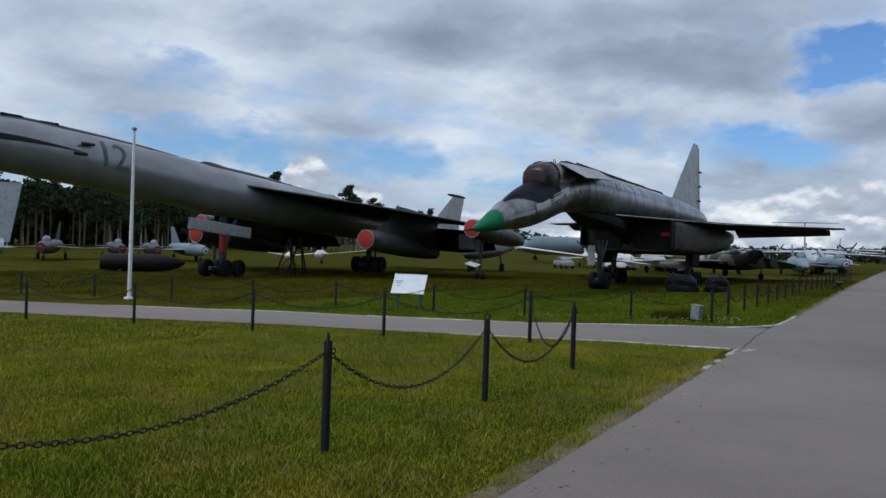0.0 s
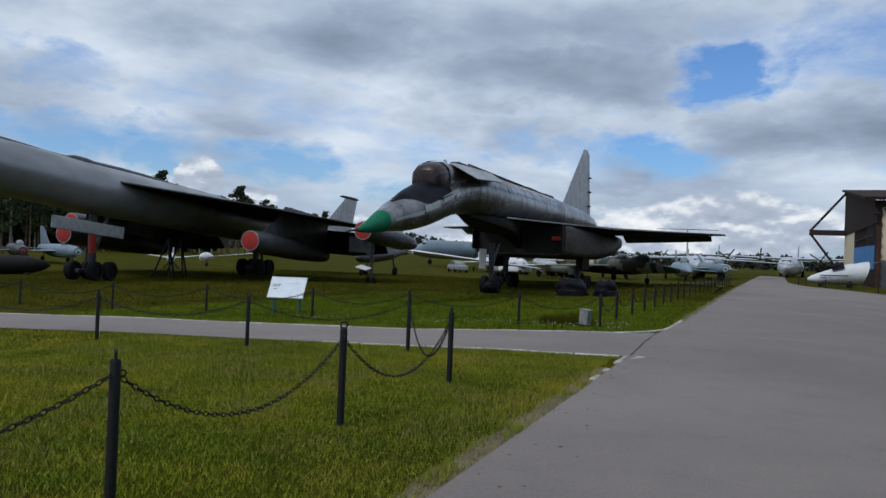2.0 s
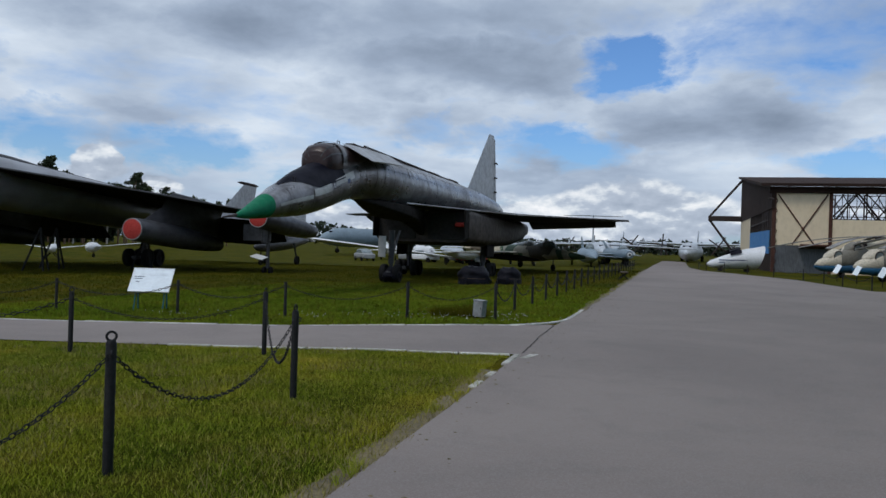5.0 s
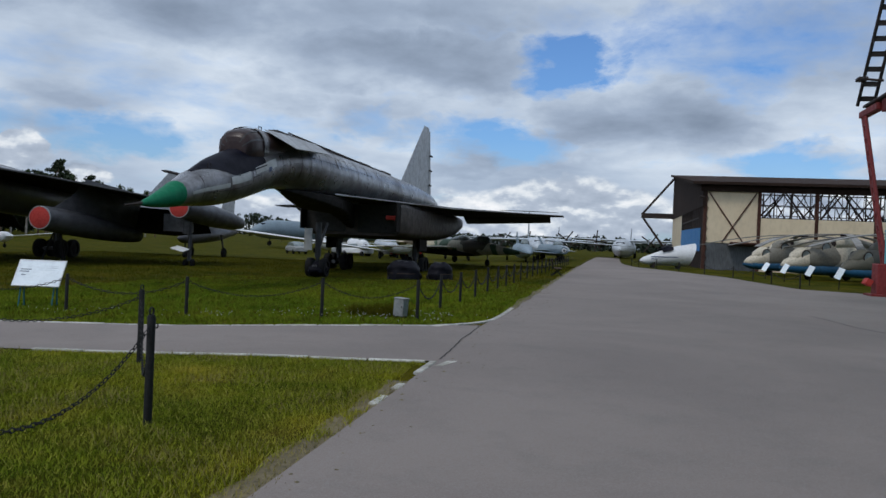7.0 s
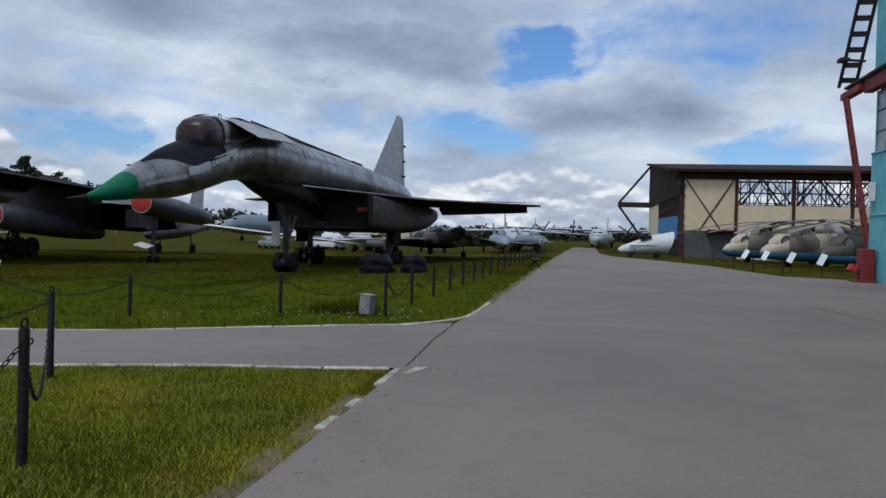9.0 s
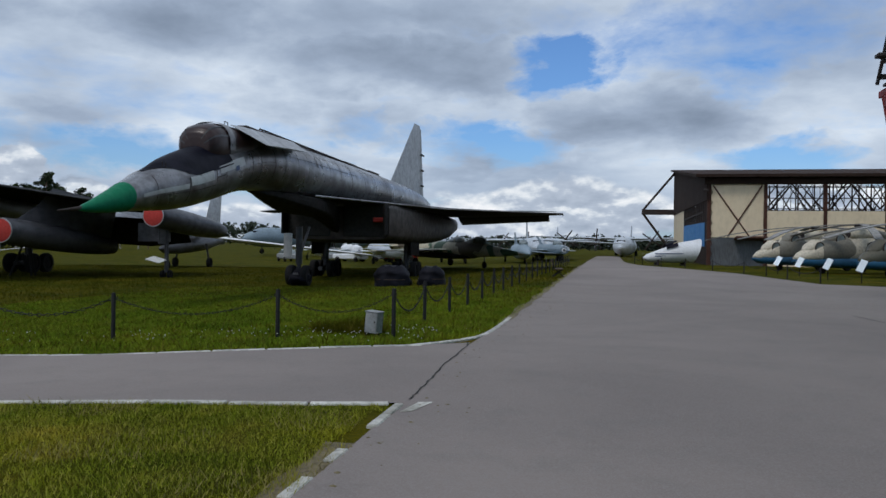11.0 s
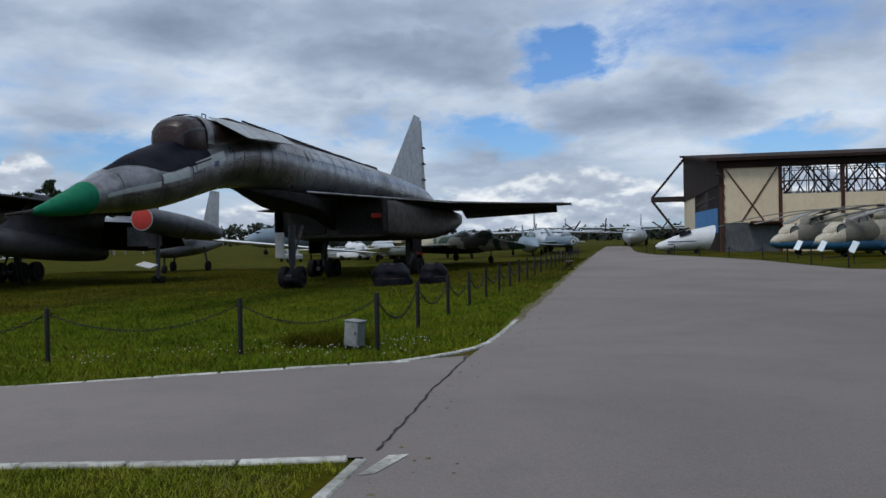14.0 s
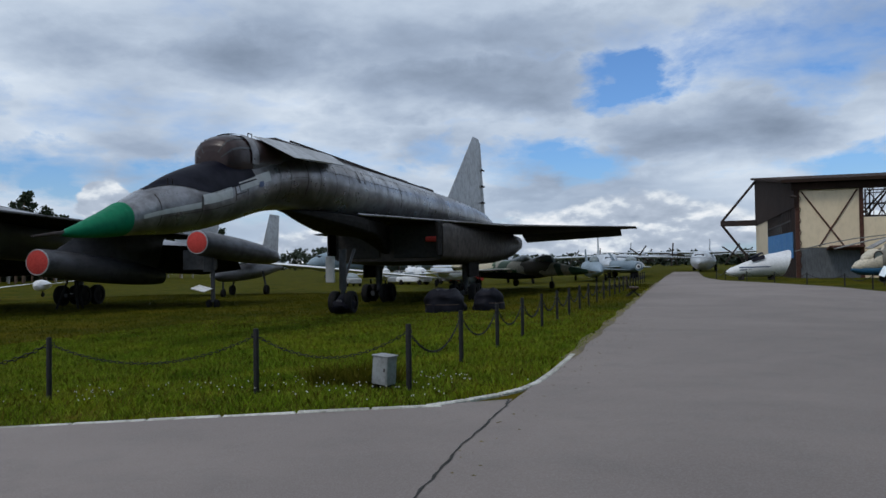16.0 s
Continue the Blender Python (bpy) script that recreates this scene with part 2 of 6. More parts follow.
# Near-black undersides and wheel rims, with their shade painted into the colour.
M_LOWER = painted("shade_black_underside", (0.017, 0.015, 0.014), (0.009, 0.007, 0.006), 0.75, 0.0, 0.4, 4.0, None, 0.7, 0.1, 0.12)
M_WINGTOP = painted("dull_grey_wing_skin", (0.44, 0.45, 0.46), (0.24, 0.235, 0.23), 0.48, 0.55, 0.4, 3.0, None, 0.6)
M_GREEN = painted("green_radome_paint", (0.0, 0.165, 0.075), (0.0, 0.095, 0.05), 0.5, 0, 0.8, 6, None, 0.35, 0.1, 0.15)
M_VISOR = glass_material("dark_visor", (0.003, 0.003, 0.008), 0.45, 0.06)
M_BROWN_GLASS = glass_material("brownish_covered_glass", (0.022, 0.010, 0.009), 0.30, 0.3)
M_RED = painted("faded_red_cover", (0.50, 0.045, 0.035), (0.28, 0.026, 0.022), 0.75, 0, 1.2, 9, None, 0.4)
M_RUBBER = painted("old_rubber", (0.012, 0.012, 0.013), (0.022, 0.02, 0.018), 0.9, 0, 2, 12, None, 0.6, 0.1, 0.15)
M_WHITE = painted("dull_white_paint", (0.78, 0.79, 0.80), (0.5, 0.5, 0.49), 0.55, 0, 0.6, 6, None, 0.4)
M_SILVER = painted("silver_aircraft_paint", (0.60, 0.64, 0.68), (0.38, 0.40, 0.42), 0.45, 0.3, 0.5, 5, None, 0.5)
M_BLUEGREY = painted("blue_grey_aircraft_paint", (0.22, 0.29, 0.34), (0.13, 0.17, 0.20), 0.5, 0.1, 0.5, 5, None, 0.5)
M_SIGN = painted("white_board", (0.78, 0.86, 0.92), (0.60, 0.68, 0.74), 0.4, 0, 2, 9, None, 0.25, 0.0)
M_INK = painted("grey_print", (0.16, 0.20, 0.26), (0.12, 0.14, 0.18), 0.6)
M_TEALDARK = painted("teal_leg_paint", (0.02, 0.14, 0.15), (0.01, 0.07, 0.08), 0.55)
M_BOX = painted("galvanised_grey_box", (0.33, 0.34, 0.34), (0.17, 0.17, 0.16), 0.6, 0.2, 2.5, 14, None, 0.5)
M_TARP = painted("black_tarpaulin", (0.008, 0.008, 0.012), (0.018, 0.018, 0.025), 0.55, 0, 2.0, 9, None, 0.6, 0.5, 0.08)
M_CREAM = painted("cream_render_panel", (0.80, 0.66, 0.46), (0.58, 0.46, 0.30), 0.85, 0, 0.35, 3, (1, 1, 0.5), 0.22)
M_BROWNWOOD = painted("dark_brown_boarding", (0.045, 0.028, 0.022), (0.024, 0.015, 0.012), 0.9, 0, 0.5, 5, (4, 4, 0.3), 0.6, 0.1, 0.08)
M_RUST = painted("rusty_steel", (0.11, 0.045, 0.03), (0.05, 0.022, 0.016), 0.85, 0.1, 1.0, 8, None, 0.7)
M_DARKSTEEL = painted("dark_steel", (0.035, 0.03, 0.03), (0.06, 0.035, 0.026), 0.75, 0.2, 1.5, 9)
M_TEAL = painted("teal_wall_paint", (0.15, 0.50, 0.56), (0.09, 0.36, 0.42), 0.7, 0, 0.3, 3, (1, 1, 0.3), 0.5)
M_TEALTRIM = painted("pale_teal_trim", (0.26, 0.50, 0.54), (0.13, 0.33, 0.37), 0.7)
M_REDSTEEL = painted("red_oxide_steel", (0.25, 0.030, 0.030), (0.13, 0.018, 0.016), 0.65, 0, 0.8, 7)
M_BLUEWALL = painted("faded_blue_panel", (0.035, 0.20, 0.52), (0.10, 0.30, 0.52), 0.75, 0, 0.6, 4, None, 0.6)
M_GREYWALL = painted("grey_weathered_wall", (0.30, 0.29, 0.275), (0.14, 0.13, 0.12), 0.85, 0, 0.5, 4, (1, 1, 0.4), 0.7)
M_PANE = glass_material("dusty_window_glass", (0.13, 0.155, 0.155), 0.2)
M_DARKIN = painted("dark_interior", (0.03, 0.028, 0.027), (0.02, 0.02, 0.02), 0.9)
M_CAMO = camouflage("green_brown_camouflage", (0.06, 0.12, 0.06), (0.54, 0.49, 0.36), (0.10, 0.075, 0.04), 0.38)
M_SAND = camouflage("sand_grey_camouflage", (0.17, 0.145, 0.105), (0.62, 0.55, 0.43), (0.20, 0.185, 0.15), 0.42)
M_OLIVE = camouflage("olive_grey_camouflage", (0.050, 0.048, 0.036), (0.115, 0.105, 0.078), (0.040, 0.040, 0.034), 0.4)
M_LONG = painted("smooth_grey_bomber_skin", (0.31, 0.315, 0.335), (0.115, 0.105, 0.106), 0.34, 0.45, 0.22, 1.3, (0.6, 0.25, 0.6), 0.45, 0.03, 0.5)
M_SLATE = painted("slate_grey_boarding", (0.13, 0.14, 0.15), (0.06, 0.06, 0.062), 0.85, 0, 0.6, 4, (3, 3, 0.4), 0.6)
M_NUMBER = painted("faded_number_paint", (0.085, 0.12, 0.13), (0.13, 0.14, 0.15), 0.6, 0, 1.5, 5, None, 0.7)
M_NACELLE = painted("dark_brown_engine_skin", (0.075, 0.060, 0.052), (0.026, 0.020, 0.017), 0.5, 0.35, 0.5, 3.0, None, 0.75, 0.06, 0.3)
M_BLUEBELLY = painted("blue_underside_paint", (0.012, 0.095, 0.19), (0.012, 0.05, 0.10), 0.6)
M_BARK = painted("pine_bark", (0.16, 0.10, 0.065), (0.06, 0.045, 0.035), 0.95, 0, 0.6, 5, (1, 1, 0.25), 0.7)
M_NEEDLE = painted("pine_foliage", (0.030, 0.048, 0.018), (0.015, 0.024, 0.009), 0.9, 0, 0.9, 5, None, 0.7)
M_LEAF = painted("birch_foliage", (0.050, 0.075, 0.022), (0.022, 0.035, 0.011), 0.9, 0, 0.9, 5, None, 0.7)
M_BIRCH = painted("birch_bark", (0.42, 0.40, 0.36), (0.10, 0.09, 0.08), 0.9, 0, 1.0, 4, (1, 1, 0.5), 0.7)
M_WOODS = painted("far_woods", (0.035, 0.05, 0.03), (0.02, 0.03, 0.02), 0.95, 0, 0.05, 0.5)
M_STARRED = painted("star_red", (0.35, 0.03, 0.03), (0.25, 0.03, 0.03), 0.6)
M_TRIMBLUE = painted("trim_blue", (0.03, 0.06, 0.16), (0.03, 0.05, 0.1), 0.5)
M_CLOVER = painted("clover_petals", (0.62, 0.62, 0.55), (0.5, 0.5, 0.4), 0.9)
M_BENCH = painted("old_bench_wood", (0.085, 0.055, 0.035), (0.03, 0.024, 0.02), 0.8)

# ---------------------------------------------------------------- mesh helpers


def solid(name, verts, faces, mat, parent=None, label="", smooth=False):
    me = bpy.data.meshes.new(name)
    me.from_pydata([tuple(v) for v in verts], [], [tuple(q) for q in faces])
    bm = bmesh.new()
    bm.from_mesh(me)
    bmesh.ops.recalc_face_normals(bm, faces=bm.faces)
    bm.to_mesh(me)
    bm.free()
    me.materials.append(mat)
    if smooth:
        me.polygons.foreach_set("use_smooth", [True] * len(me.polygons))
        me.set_sharp_from_angle(angle=radians(38))
    ob = new(name, me)
    if parent is not None:
        ob.parent = parent
    if label:
        ob["label"] = label
    return ob


class Shape:
    """Collects pieces of one mesh."""

    def __init__(self):
        self.v, self.f = [], []

    def add(self, v, f, m=None):
        k = len(self.v)
        self.v += [tuple(m @ Vector(p)) if m else tuple(p) for p in v]
        self.f += [tuple(i + k for i in q) for q in f]
        return self

    def box(self, lo, hi, m=None, bevel=0.0):
        if bevel <= 0:
            x0, y0, z0 = lo
            x1, y1, z1 = hi
            v = [(x0, y0, z0), (x1, y0, z0), (x1, y1, z0), (x0, y1, z0), (x0, y0, z1), (x1, y0, z1), (x1, y1, z1), (x0, y1, z1)]
            return self.add(v, [(0, 3, 2, 1), (4, 5, 6, 7), (0, 1, 5, 4), (1, 2, 6, 5), (2, 3, 7, 6), (3, 0, 4, 7)], m)
        bm = bmesh.new()
        bmesh.ops.create_cube(bm, size=1)
        for w in bm.verts:
            w.co = Vector([(a + b) / 2 + (b - a) * c for a, b, c in zip(lo, hi, w.co)])
        bmesh.ops.bevel(bm, geom=bm.edges[:], offset=bevel, segments=1, affect="EDGES")
        bm.verts.index_update()
        self.add([w.co[:] for w in bm.verts], [[w.index for w in q.verts] for q in bm.faces], m)
        bm.free()
        return self

    def tube(self, path, radius, n=8, caps=True):
        """A round bar along a path; radius: one number or one for each point."""
        pts = [Vector(p) for p in path]
        rads = radius if isinstance(radius, (list, tuple)) else [radius] * len(pts)
        rings = []
        for i, p in enumerate(pts):
            d = (pts[min(i + 1, len(pts) - 1)] - pts[max(i - 1, 0)]).normalized()
            ref = Vector((0, 0, 1)) if abs(d.z) < 0.9 else Vector((1, 0, 0))
            u = d.cross(ref).normalized()
            w = d.cross(u)
            rings.append([p + (u * math.cos(2 * math.pi * k / n) + w * math.sin(2 * math.pi * k / n)) * rads[i] for k in range(n)])
        v = [q for r in rings for q in r]
        f = [(i * n + k, i * n + (k + 1) % n, (i + 1) * n + (k + 1) % n, (i + 1) * n + k) for i in range(len(pts) - 1) for k in range(n)]
        if caps:
            f += [tuple(range(n))[::-1], tuple((len(pts) - 1) * n + k for k in range(n))]
        return self.add(v, f)

    def ring(self, centre, axis, major, minor, n=10, k=6, stretch=1.0, along=None):
        axis = Vector(axis).normalized()
        u = Vector(along).normalized() if along is not None else axis.orthogonal().normalized()
        w = axis.cross(u).normalized()
        v, f = [], []
        for i in range(n):
            a = 2 * math.pi * i / n
            d = u * math.cos(a) * stretch + w * math.sin(a)
            dn = (u * math.cos(a) + w * math.sin(a)).normalized()
            for j in range(k):
                b = 2 * math.pi * j / k
                v.append(Vector(centre) + d * major + (dn * math.cos(b) + axis * math.sin(b)) * minor)
                f.append((i * k + j, ((i + 1) % n) * k + j, ((i + 1) % n) * k + (j + 1) % k, i * k + (j + 1) % k))
        return self.add(v, f)

    def make(self, name, mat, parent=None, label="", smooth=False):
        return solid(name, self.v, self.f, mat, parent, label, smooth)


def loft(stations, n=28, sub=4, lo=0.0, hi=1.0, closed=True):
    """Rings along y. Stations: y, centre x, centre z, half width, half height, squareness. lo..hi: the part of the ring, from the top round."""
    st = np.array(stations, float)
    rows = []
    for i in range(len(st) - 1):
        p0, p1, p2, p3 = st[max(i - 1, 0)], st[i], st[i + 1], st[min(i + 2, len(st) - 1)]
        for j in range(sub):
            u = j / sub
            c = 0.5 * (2 * p1 + (p2 - p0) * u + (2 * p0 - 5 * p1 + 4 * p2 - p3) * u * u + (3 * p1 - p0 - 3 * p2 + p3) * u ** 3)
            c[0] = p1[0] + (p2[0] - p1[0]) * u
            rows.append(c)
    rows.append(st[-1])
    full = hi - lo >= 0.999
    m = n if full else n + 1
    v = []
    for y, cx, cz, hw, hh, e in rows:
        for k in range(m):
            a = 2 * math.pi * (lo + (hi - lo) * k / n)
            s, c = math.sin(a), math.cos(a)
            v.append((cx + max(hw, 0.004) * math.copysign(abs(s) ** e, s), y, cz + max(hh, 0.004) * math.copysign(abs(c) ** e, c)))
    f = [(i * m + k, i * m + (k + 1) % m, (i + 1) * m + (k + 1) % m, (i + 1) * m + k) for i in range(len(rows) - 1) for k in range(m if full else n)]
    if full and closed:
        f += [tuple(range(m))[::-1], tuple((len(rows) - 1) * m + k for k in range(m))]
    return v, f


def wing(sections, chord=9, sub=3):
    """A wing through sections (leading edge, trailing edge, thickness), with a lens-shaped profile."""
    S = []
    for i in range(len(sections) - 1):
        for j in range(sub):
            u = j / sub
            a, b = sections[i], sections[i + 1]
            S.append((Vector(a[0]).lerp(Vector(b[0]), u), Vector(a[1]).lerp(Vector(b[1]), u), a[2] + (b[2] - a[2]) * u))
    a = sections[-1]
    S.append((Vector(a[0]), Vector(a[1]), a[2]))
    span = (S[-1][0] + S[-1][1]) - (S[0][0] + S[0][1])
    v = []
    for le, te, th in S:
        nrm = (te - le).cross(span).normalized()
        ring = []
        for k in range(chord + 1):
            u = k / chord
            ring.append(le.lerp(te, u) + nrm * th * (0.06 + 1.9 * math.sqrt(u) * (1 - u) * 0.65))
        for k in range(chord, -1, -1):
            u = k / chord
            ring.append(le.lerp(te, u) - nrm * th * (0.06 + 1.9 * math.sqrt(u) * (1 - u) * 0.65))
        v += ring
    m = 2 * (chord + 1)
    f = [(i * m + k, i * m + (k + 1) % m, (i + 1) * m + (k + 1) % m, (i + 1) * m + k) for i in range(len(S) - 1) for k in range(m)]
    f += [tuple(range(m))[::-1], tuple((len(S) - 1) * m + k for k in range(m))]
    return v, f


def mirror(sections):
    return [((-a[0], a[1], a[2]), (-b[0], b[1], b[2]), t) for a, b, t in sections]


def thing(name, place, turn, label, category, group=""):
    ob = new(name)
    ob.matrix_world = pose(*place, 0, 0, turn)
    return tagged(ob, label, category, group)


def ease(a, b, x):
    u = min(1, max(0, (x - a) / (b - a)))
    return u * u * (3 - 2 * u)


def height(x):
    """The ground falls gently away to the west of the road."""
    d = max(0.0, -x - 1.5)
    d = d * d / (d + 2)
    return -0.75 * (1 - math.exp(-d / 15))


def wheel(parent, name, x, y, z, r, w, mat_hub=None):
    tyre = Shape()
    prof = [(0.62, 0.5), (0.9, 0.5), (0.98, 0.36), (1.0, 0.0), (0.98, -0.36), (0.9, -0.5), (0.62, -0.5)]
    n = 18
    v = [(x + w * q, y + r * p * math.cos(2 * math.pi * k / n), z + r * p * math.sin(2 * math.pi * k / n)) for k in range(n) for p, q in prof]
    m = len(prof)
    f = [(k * m + j, ((k + 1) % n) * m + j, ((k + 1) % n) * m + j + 1, k * m + j + 1) for k in range(n) for j in range(m - 1)]
    tyre.add(v, f)
    t = tyre.make(name, M_RUBBER, parent, "", True)
    Shape().tube([(x - w * 0.42, y, z), (x - w * 0.3, y, z), (x + w * 0.3, y, z), (x + w * 0.42, y, z)], [r * 0.3, r * 0.63, r * 0.63, r * 0.3], 14).make("rim", mat_hub or M_LOWER, t, "", True)
    return t


# ---------------------------------------------------------------- ground, roads


def build_ground():
    xs = sorted(set(list(np.arange(-60, 40, 1.0)) + [-3000, -1500, -700, -350, -200, -130, -90, -75, 60, 100, 180, 350, 700, 1500, 3000]))
    ys = [-3000, -1000, -300, -100, -40, -20, 0, 20, 40, 60, 90, 130, 200, 350, 700, 1500, 3000]
    v = [(x, y, height(x)) for y in ys for x in xs]
    m = len(xs)
    f = [(j * m + i, j * m + i + 1, (j + 1) * m + i + 1, (j + 1) * m + i) for j in range(len(ys) - 1) for i in range(m - 1)]
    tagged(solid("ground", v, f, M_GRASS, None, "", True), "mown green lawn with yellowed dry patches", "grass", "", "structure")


ROAD_EDGE = [(0.9, -40), (0.35, -10.3), (0.12, -2.7), (0.0, 0.0), (-0.2, 2.6), (-0.22, 5.0), (-0.16, 7.4), (-0.30, 16.4), (-0.7, 38.5), (-1.3, 83), (-1.6, 130)]
NEAR_EDGE = [(0.0, 0.0), (-1.3, -0.4), (-4.3, -0.85), (-10.5, -1.2), (-18.5, -3.1), (-40, -8.5), (-90, -22)]
FAR_EDGE = [(-0.24, 5.0), (-1.03, 4.25), (-2.8, 3.5), (-5.5, 2.6), (-13.2, 2.0), (-22.7, -0.6), (-44, -5.0), (-94, -17)]
RIGHT_EDGE = [(14.3, -40), (14.3, 20), (14.3, 30.2), (13.6, 30.8), (11.3, 31.6), (10.5, 38), (9.6, 46.5), (6.6, 57), (3.9, 65), (2.9, 75), (2.6, 83), (2.2, 130)]


def along(line, u):
    d = [0.0]
    for a, b in zip(line, line[1:]):
        d.append(d[-1] + math.dist(a, b))
    s = u * d[-1]
    for i in range(len(line) - 1):
        if s <= d[i + 1] + 1e-9:
            k = (s - d[i]) / (d[i + 1] - d[i])
            return (line[i][0] + (line[i + 1][0] - line[i][0]) * k, line[i][1] + (line[i + 1][1] - line[i][1]) * k)
    return line[-1]


def at_y(line, y):
    for a, b in zip(line, line[1:]):
        if a[1] <= y <= b[1]:
            return a[0] + (b[0] - a[0]) * (y - a[1]) / (b[1] - a[1])
    return line[-1][0]


def ribbon(name, left, right, n, lift, mat, label, category, cols=6):
    v, f = [], []
    for i in range(n + 1):
        a, b = left(i / n), right(i / n)
        for j in range(cols + 1):
            x, y = a[0] + (b[0] - a[0]) * j / cols, a[1] + (b[1] - a[1]) * j / cols
            v.append((x, y, height(x) + lift))
    m = cols + 1
    f = [(i * m + j, i * m + j + 1, (i + 1) * m + j + 1, (i + 1) * m + j) for i in range(n) for j in range(cols)]
    return tagged(solid(name, v, f, mat), label, category, "", "structure")


build_ground()
ribbon("road", lambda u: (at_y(ROAD_EDGE, -40 + 170 * u), -40 + 170 * u), lambda u: (at_y(RIGHT_EDGE, -40 + 170 * u), -40 + 170 * u), 130, 0.022, M_ASPHALT, "wide worn grey asphalt road", "road")
ribbon("pavement", lambda u: along(NEAR_EDGE, u), lambda u: along(FAR_EDGE, u), 60, 0.018, M_ASPHALT, "narrow grey asphalt path crossing the lawn", "path")


def kerb_stone(a, b, parent, width=0.11, top=0.045):
    d = Vector((b[0] - a[0], b[1] - a[1], 0))
    length = d.length
    m = Matrix.Translation((a[0], a[1], height(a[0]))) @ Matrix.Rotation(math.atan2(d.y, d.x), 4, "Z")
    drop = (height(b[0]) - height(a[0])) / length
    s = Shape().box((0.012, -width / 2, -0.12), (length - 0.012, width / 2, top), None, 0.012)
    s.v = [(x, y, z + drop * x) for x, y, z in s.v]
    s.v = [tuple(m @ Vector(p)) for p in s.v]
    s.make("kerb_stone", M_KERB, parent)


def kerb_row(line, start, stop, step, name, label, tops):
    top = tagged(new(name), label, "kerb", "", "structure")
    n = int((stop - start) / step)
    total = sum(math.dist(a, b) for a, b in zip(line, line[1:]))
    for i in range(n):
        a, b = along(line, (start + i * step) / total), along(line, (start + (i + 1) * step) / total)
        kerb_stone(a, b, top, 0.10, tops(i))


random.seed(4)
kerb_row(NEAR_EDGE, 0.12, 5.8, 0.8, "kerb_path_near", "worn white concrete kerb along the path", lambda i: 0.03 + random.uniform(-0.008, 0.006))
kerb_row(FAR_EDGE, 0.9, 20.0, 0.8, "kerb_path_far", "worn white concrete kerb along the lawn", lambda i: 0.03 + random.uniform(-0.008, 0.006))
kerb_row([(-0.22, 9.6), (-0.18, 7.2), (-0.20, 6.2), (-0.32, 5.5), (-0.68, 4.85), (-1.1, 4.25)], 0.0, 5.5, 0.55, "kerb_corner", "white kerb stones rounding the lawn corner", lambda i: 0.035)
side = [(0.0, -0.08), (0.07, -2.7), (0.29, -10.3)]
kerb_row(side, 0.0, 1.05, 0.5, "kerb_road_side", "white kerb stones flush with the road", lambda i: 0.035)
for start, stop in ((1.75, 2.1), (2.5, 2.95)):
    kerb_row(side, start, stop, stop - start - 0.001, "kerb_fragment", "broken white kerb stone half buried in the verge", lambda i: 0.03)
ribbon("trim_verge", lambda u: (at_y(ROAD_EDGE, -14 + 12.4 * u) - 0.01 + 0.012 * math.sin(61 * u), -14 + 12.4 * u), lambda u: (at_y(ROAD_EDGE, -14 + 12.4 * u) - 0.24 + 0.03 * math.sin(67 * u), -14 + 12.4 * u), 90, 0.006, M_SOIL, "dry soil verge beside the road", "verge", 2)
ribbon("trim_verge_far", lambda u: (at_y(ROAD_EDGE, 9 + 50 * u) + 0.05 * math.sin(91 * u) + 0.04, 9 + 50 * u), lambda u: (at_y(ROAD_EDGE, 9 + 50 * u) - 0.16 + 0.06 * math.sin(67 * u), 9 + 50 * u), 120, 0.028, M_SOIL, "dry soil verge beside the road", "verge", 2)


def crack(points, width, name, label):
    random.seed(len(points))
    P = []
    for a, b in zip(points, points[1:]):
        for k in range(12):
            P.append((a[0] + (b[0] - a[0]) * k / 12 + random.uniform(-0.012, 0.012), a[1] + (b[1] - a[1]) * k / 12 + random.uniform(-0.02, 0.02)))
    v, f = [], []
    for i, (x, y) in enumerate(P):
        w = width * random.uniform(0.5, 1.3)
        v += [(x - w, y, 0.0265), (x + w, y + 0.01, 0.0265)]
        if i:
            f.append((2 * i - 2, 2 * i - 1, 2 * i + 1, 2 * i))
    tagged(solid(name, v, f, M_CRACK), label, "crack", "", "structure")


crack([(0.03, 0.15), (-0.02, 1.1), (-0.14, 2.6), (-0.2, 4.5), (-0.28, 5.0)], 0.012, "trim_seam_crack", "dark cracked seam between road and path")
crack([(9.2, 6.0), (8.0, 10.0), (7.6, 13.5)], 0.02, "trim_road_crack", "thin dark crack in the asphalt")
ribbon("trim_patch", lambda u: (0.10 + 0.06 * u, -0.45 + 0.5 * u), lambda u: (0.20 + 0.10 * u, -0.40 + 0.5 * u), 6, 0.027, M_KERB, "pale worn mark on the asphalt", "road mark", 2)

# ---------------------------------------------------------------- chain fences


def chain_post(x, y, tall, ringed, leaning=0.0):
    p = thing("chain_post", (x, y, height(x)), random.uniform(0, 360), "black iron fence post carrying chains", "fence post", "chain fence posts")
    s = Shape().tube([(0, 0, -0.1), (0, 0, tall - 0.02), (0, 0, tall)], [0.036, 0.036, 0.028], 10)
    s.make("post", M_BLACK, p, "", True)
    if ringed:
        Shape().ring((0, 0, tall + 0.028), (1, 0, 0), 0.032, 0.009, 12, 6).make("ring", M_BLACK, p, "", True)
    Shape().ring((0.045, 0, tall - 0.09), (0, 1, 0), 0.02, 0.006, 8, 5).make("hook", M_BLACK, p, "", True)
    return Vector((x, y, height(x) + tall - 0.09))


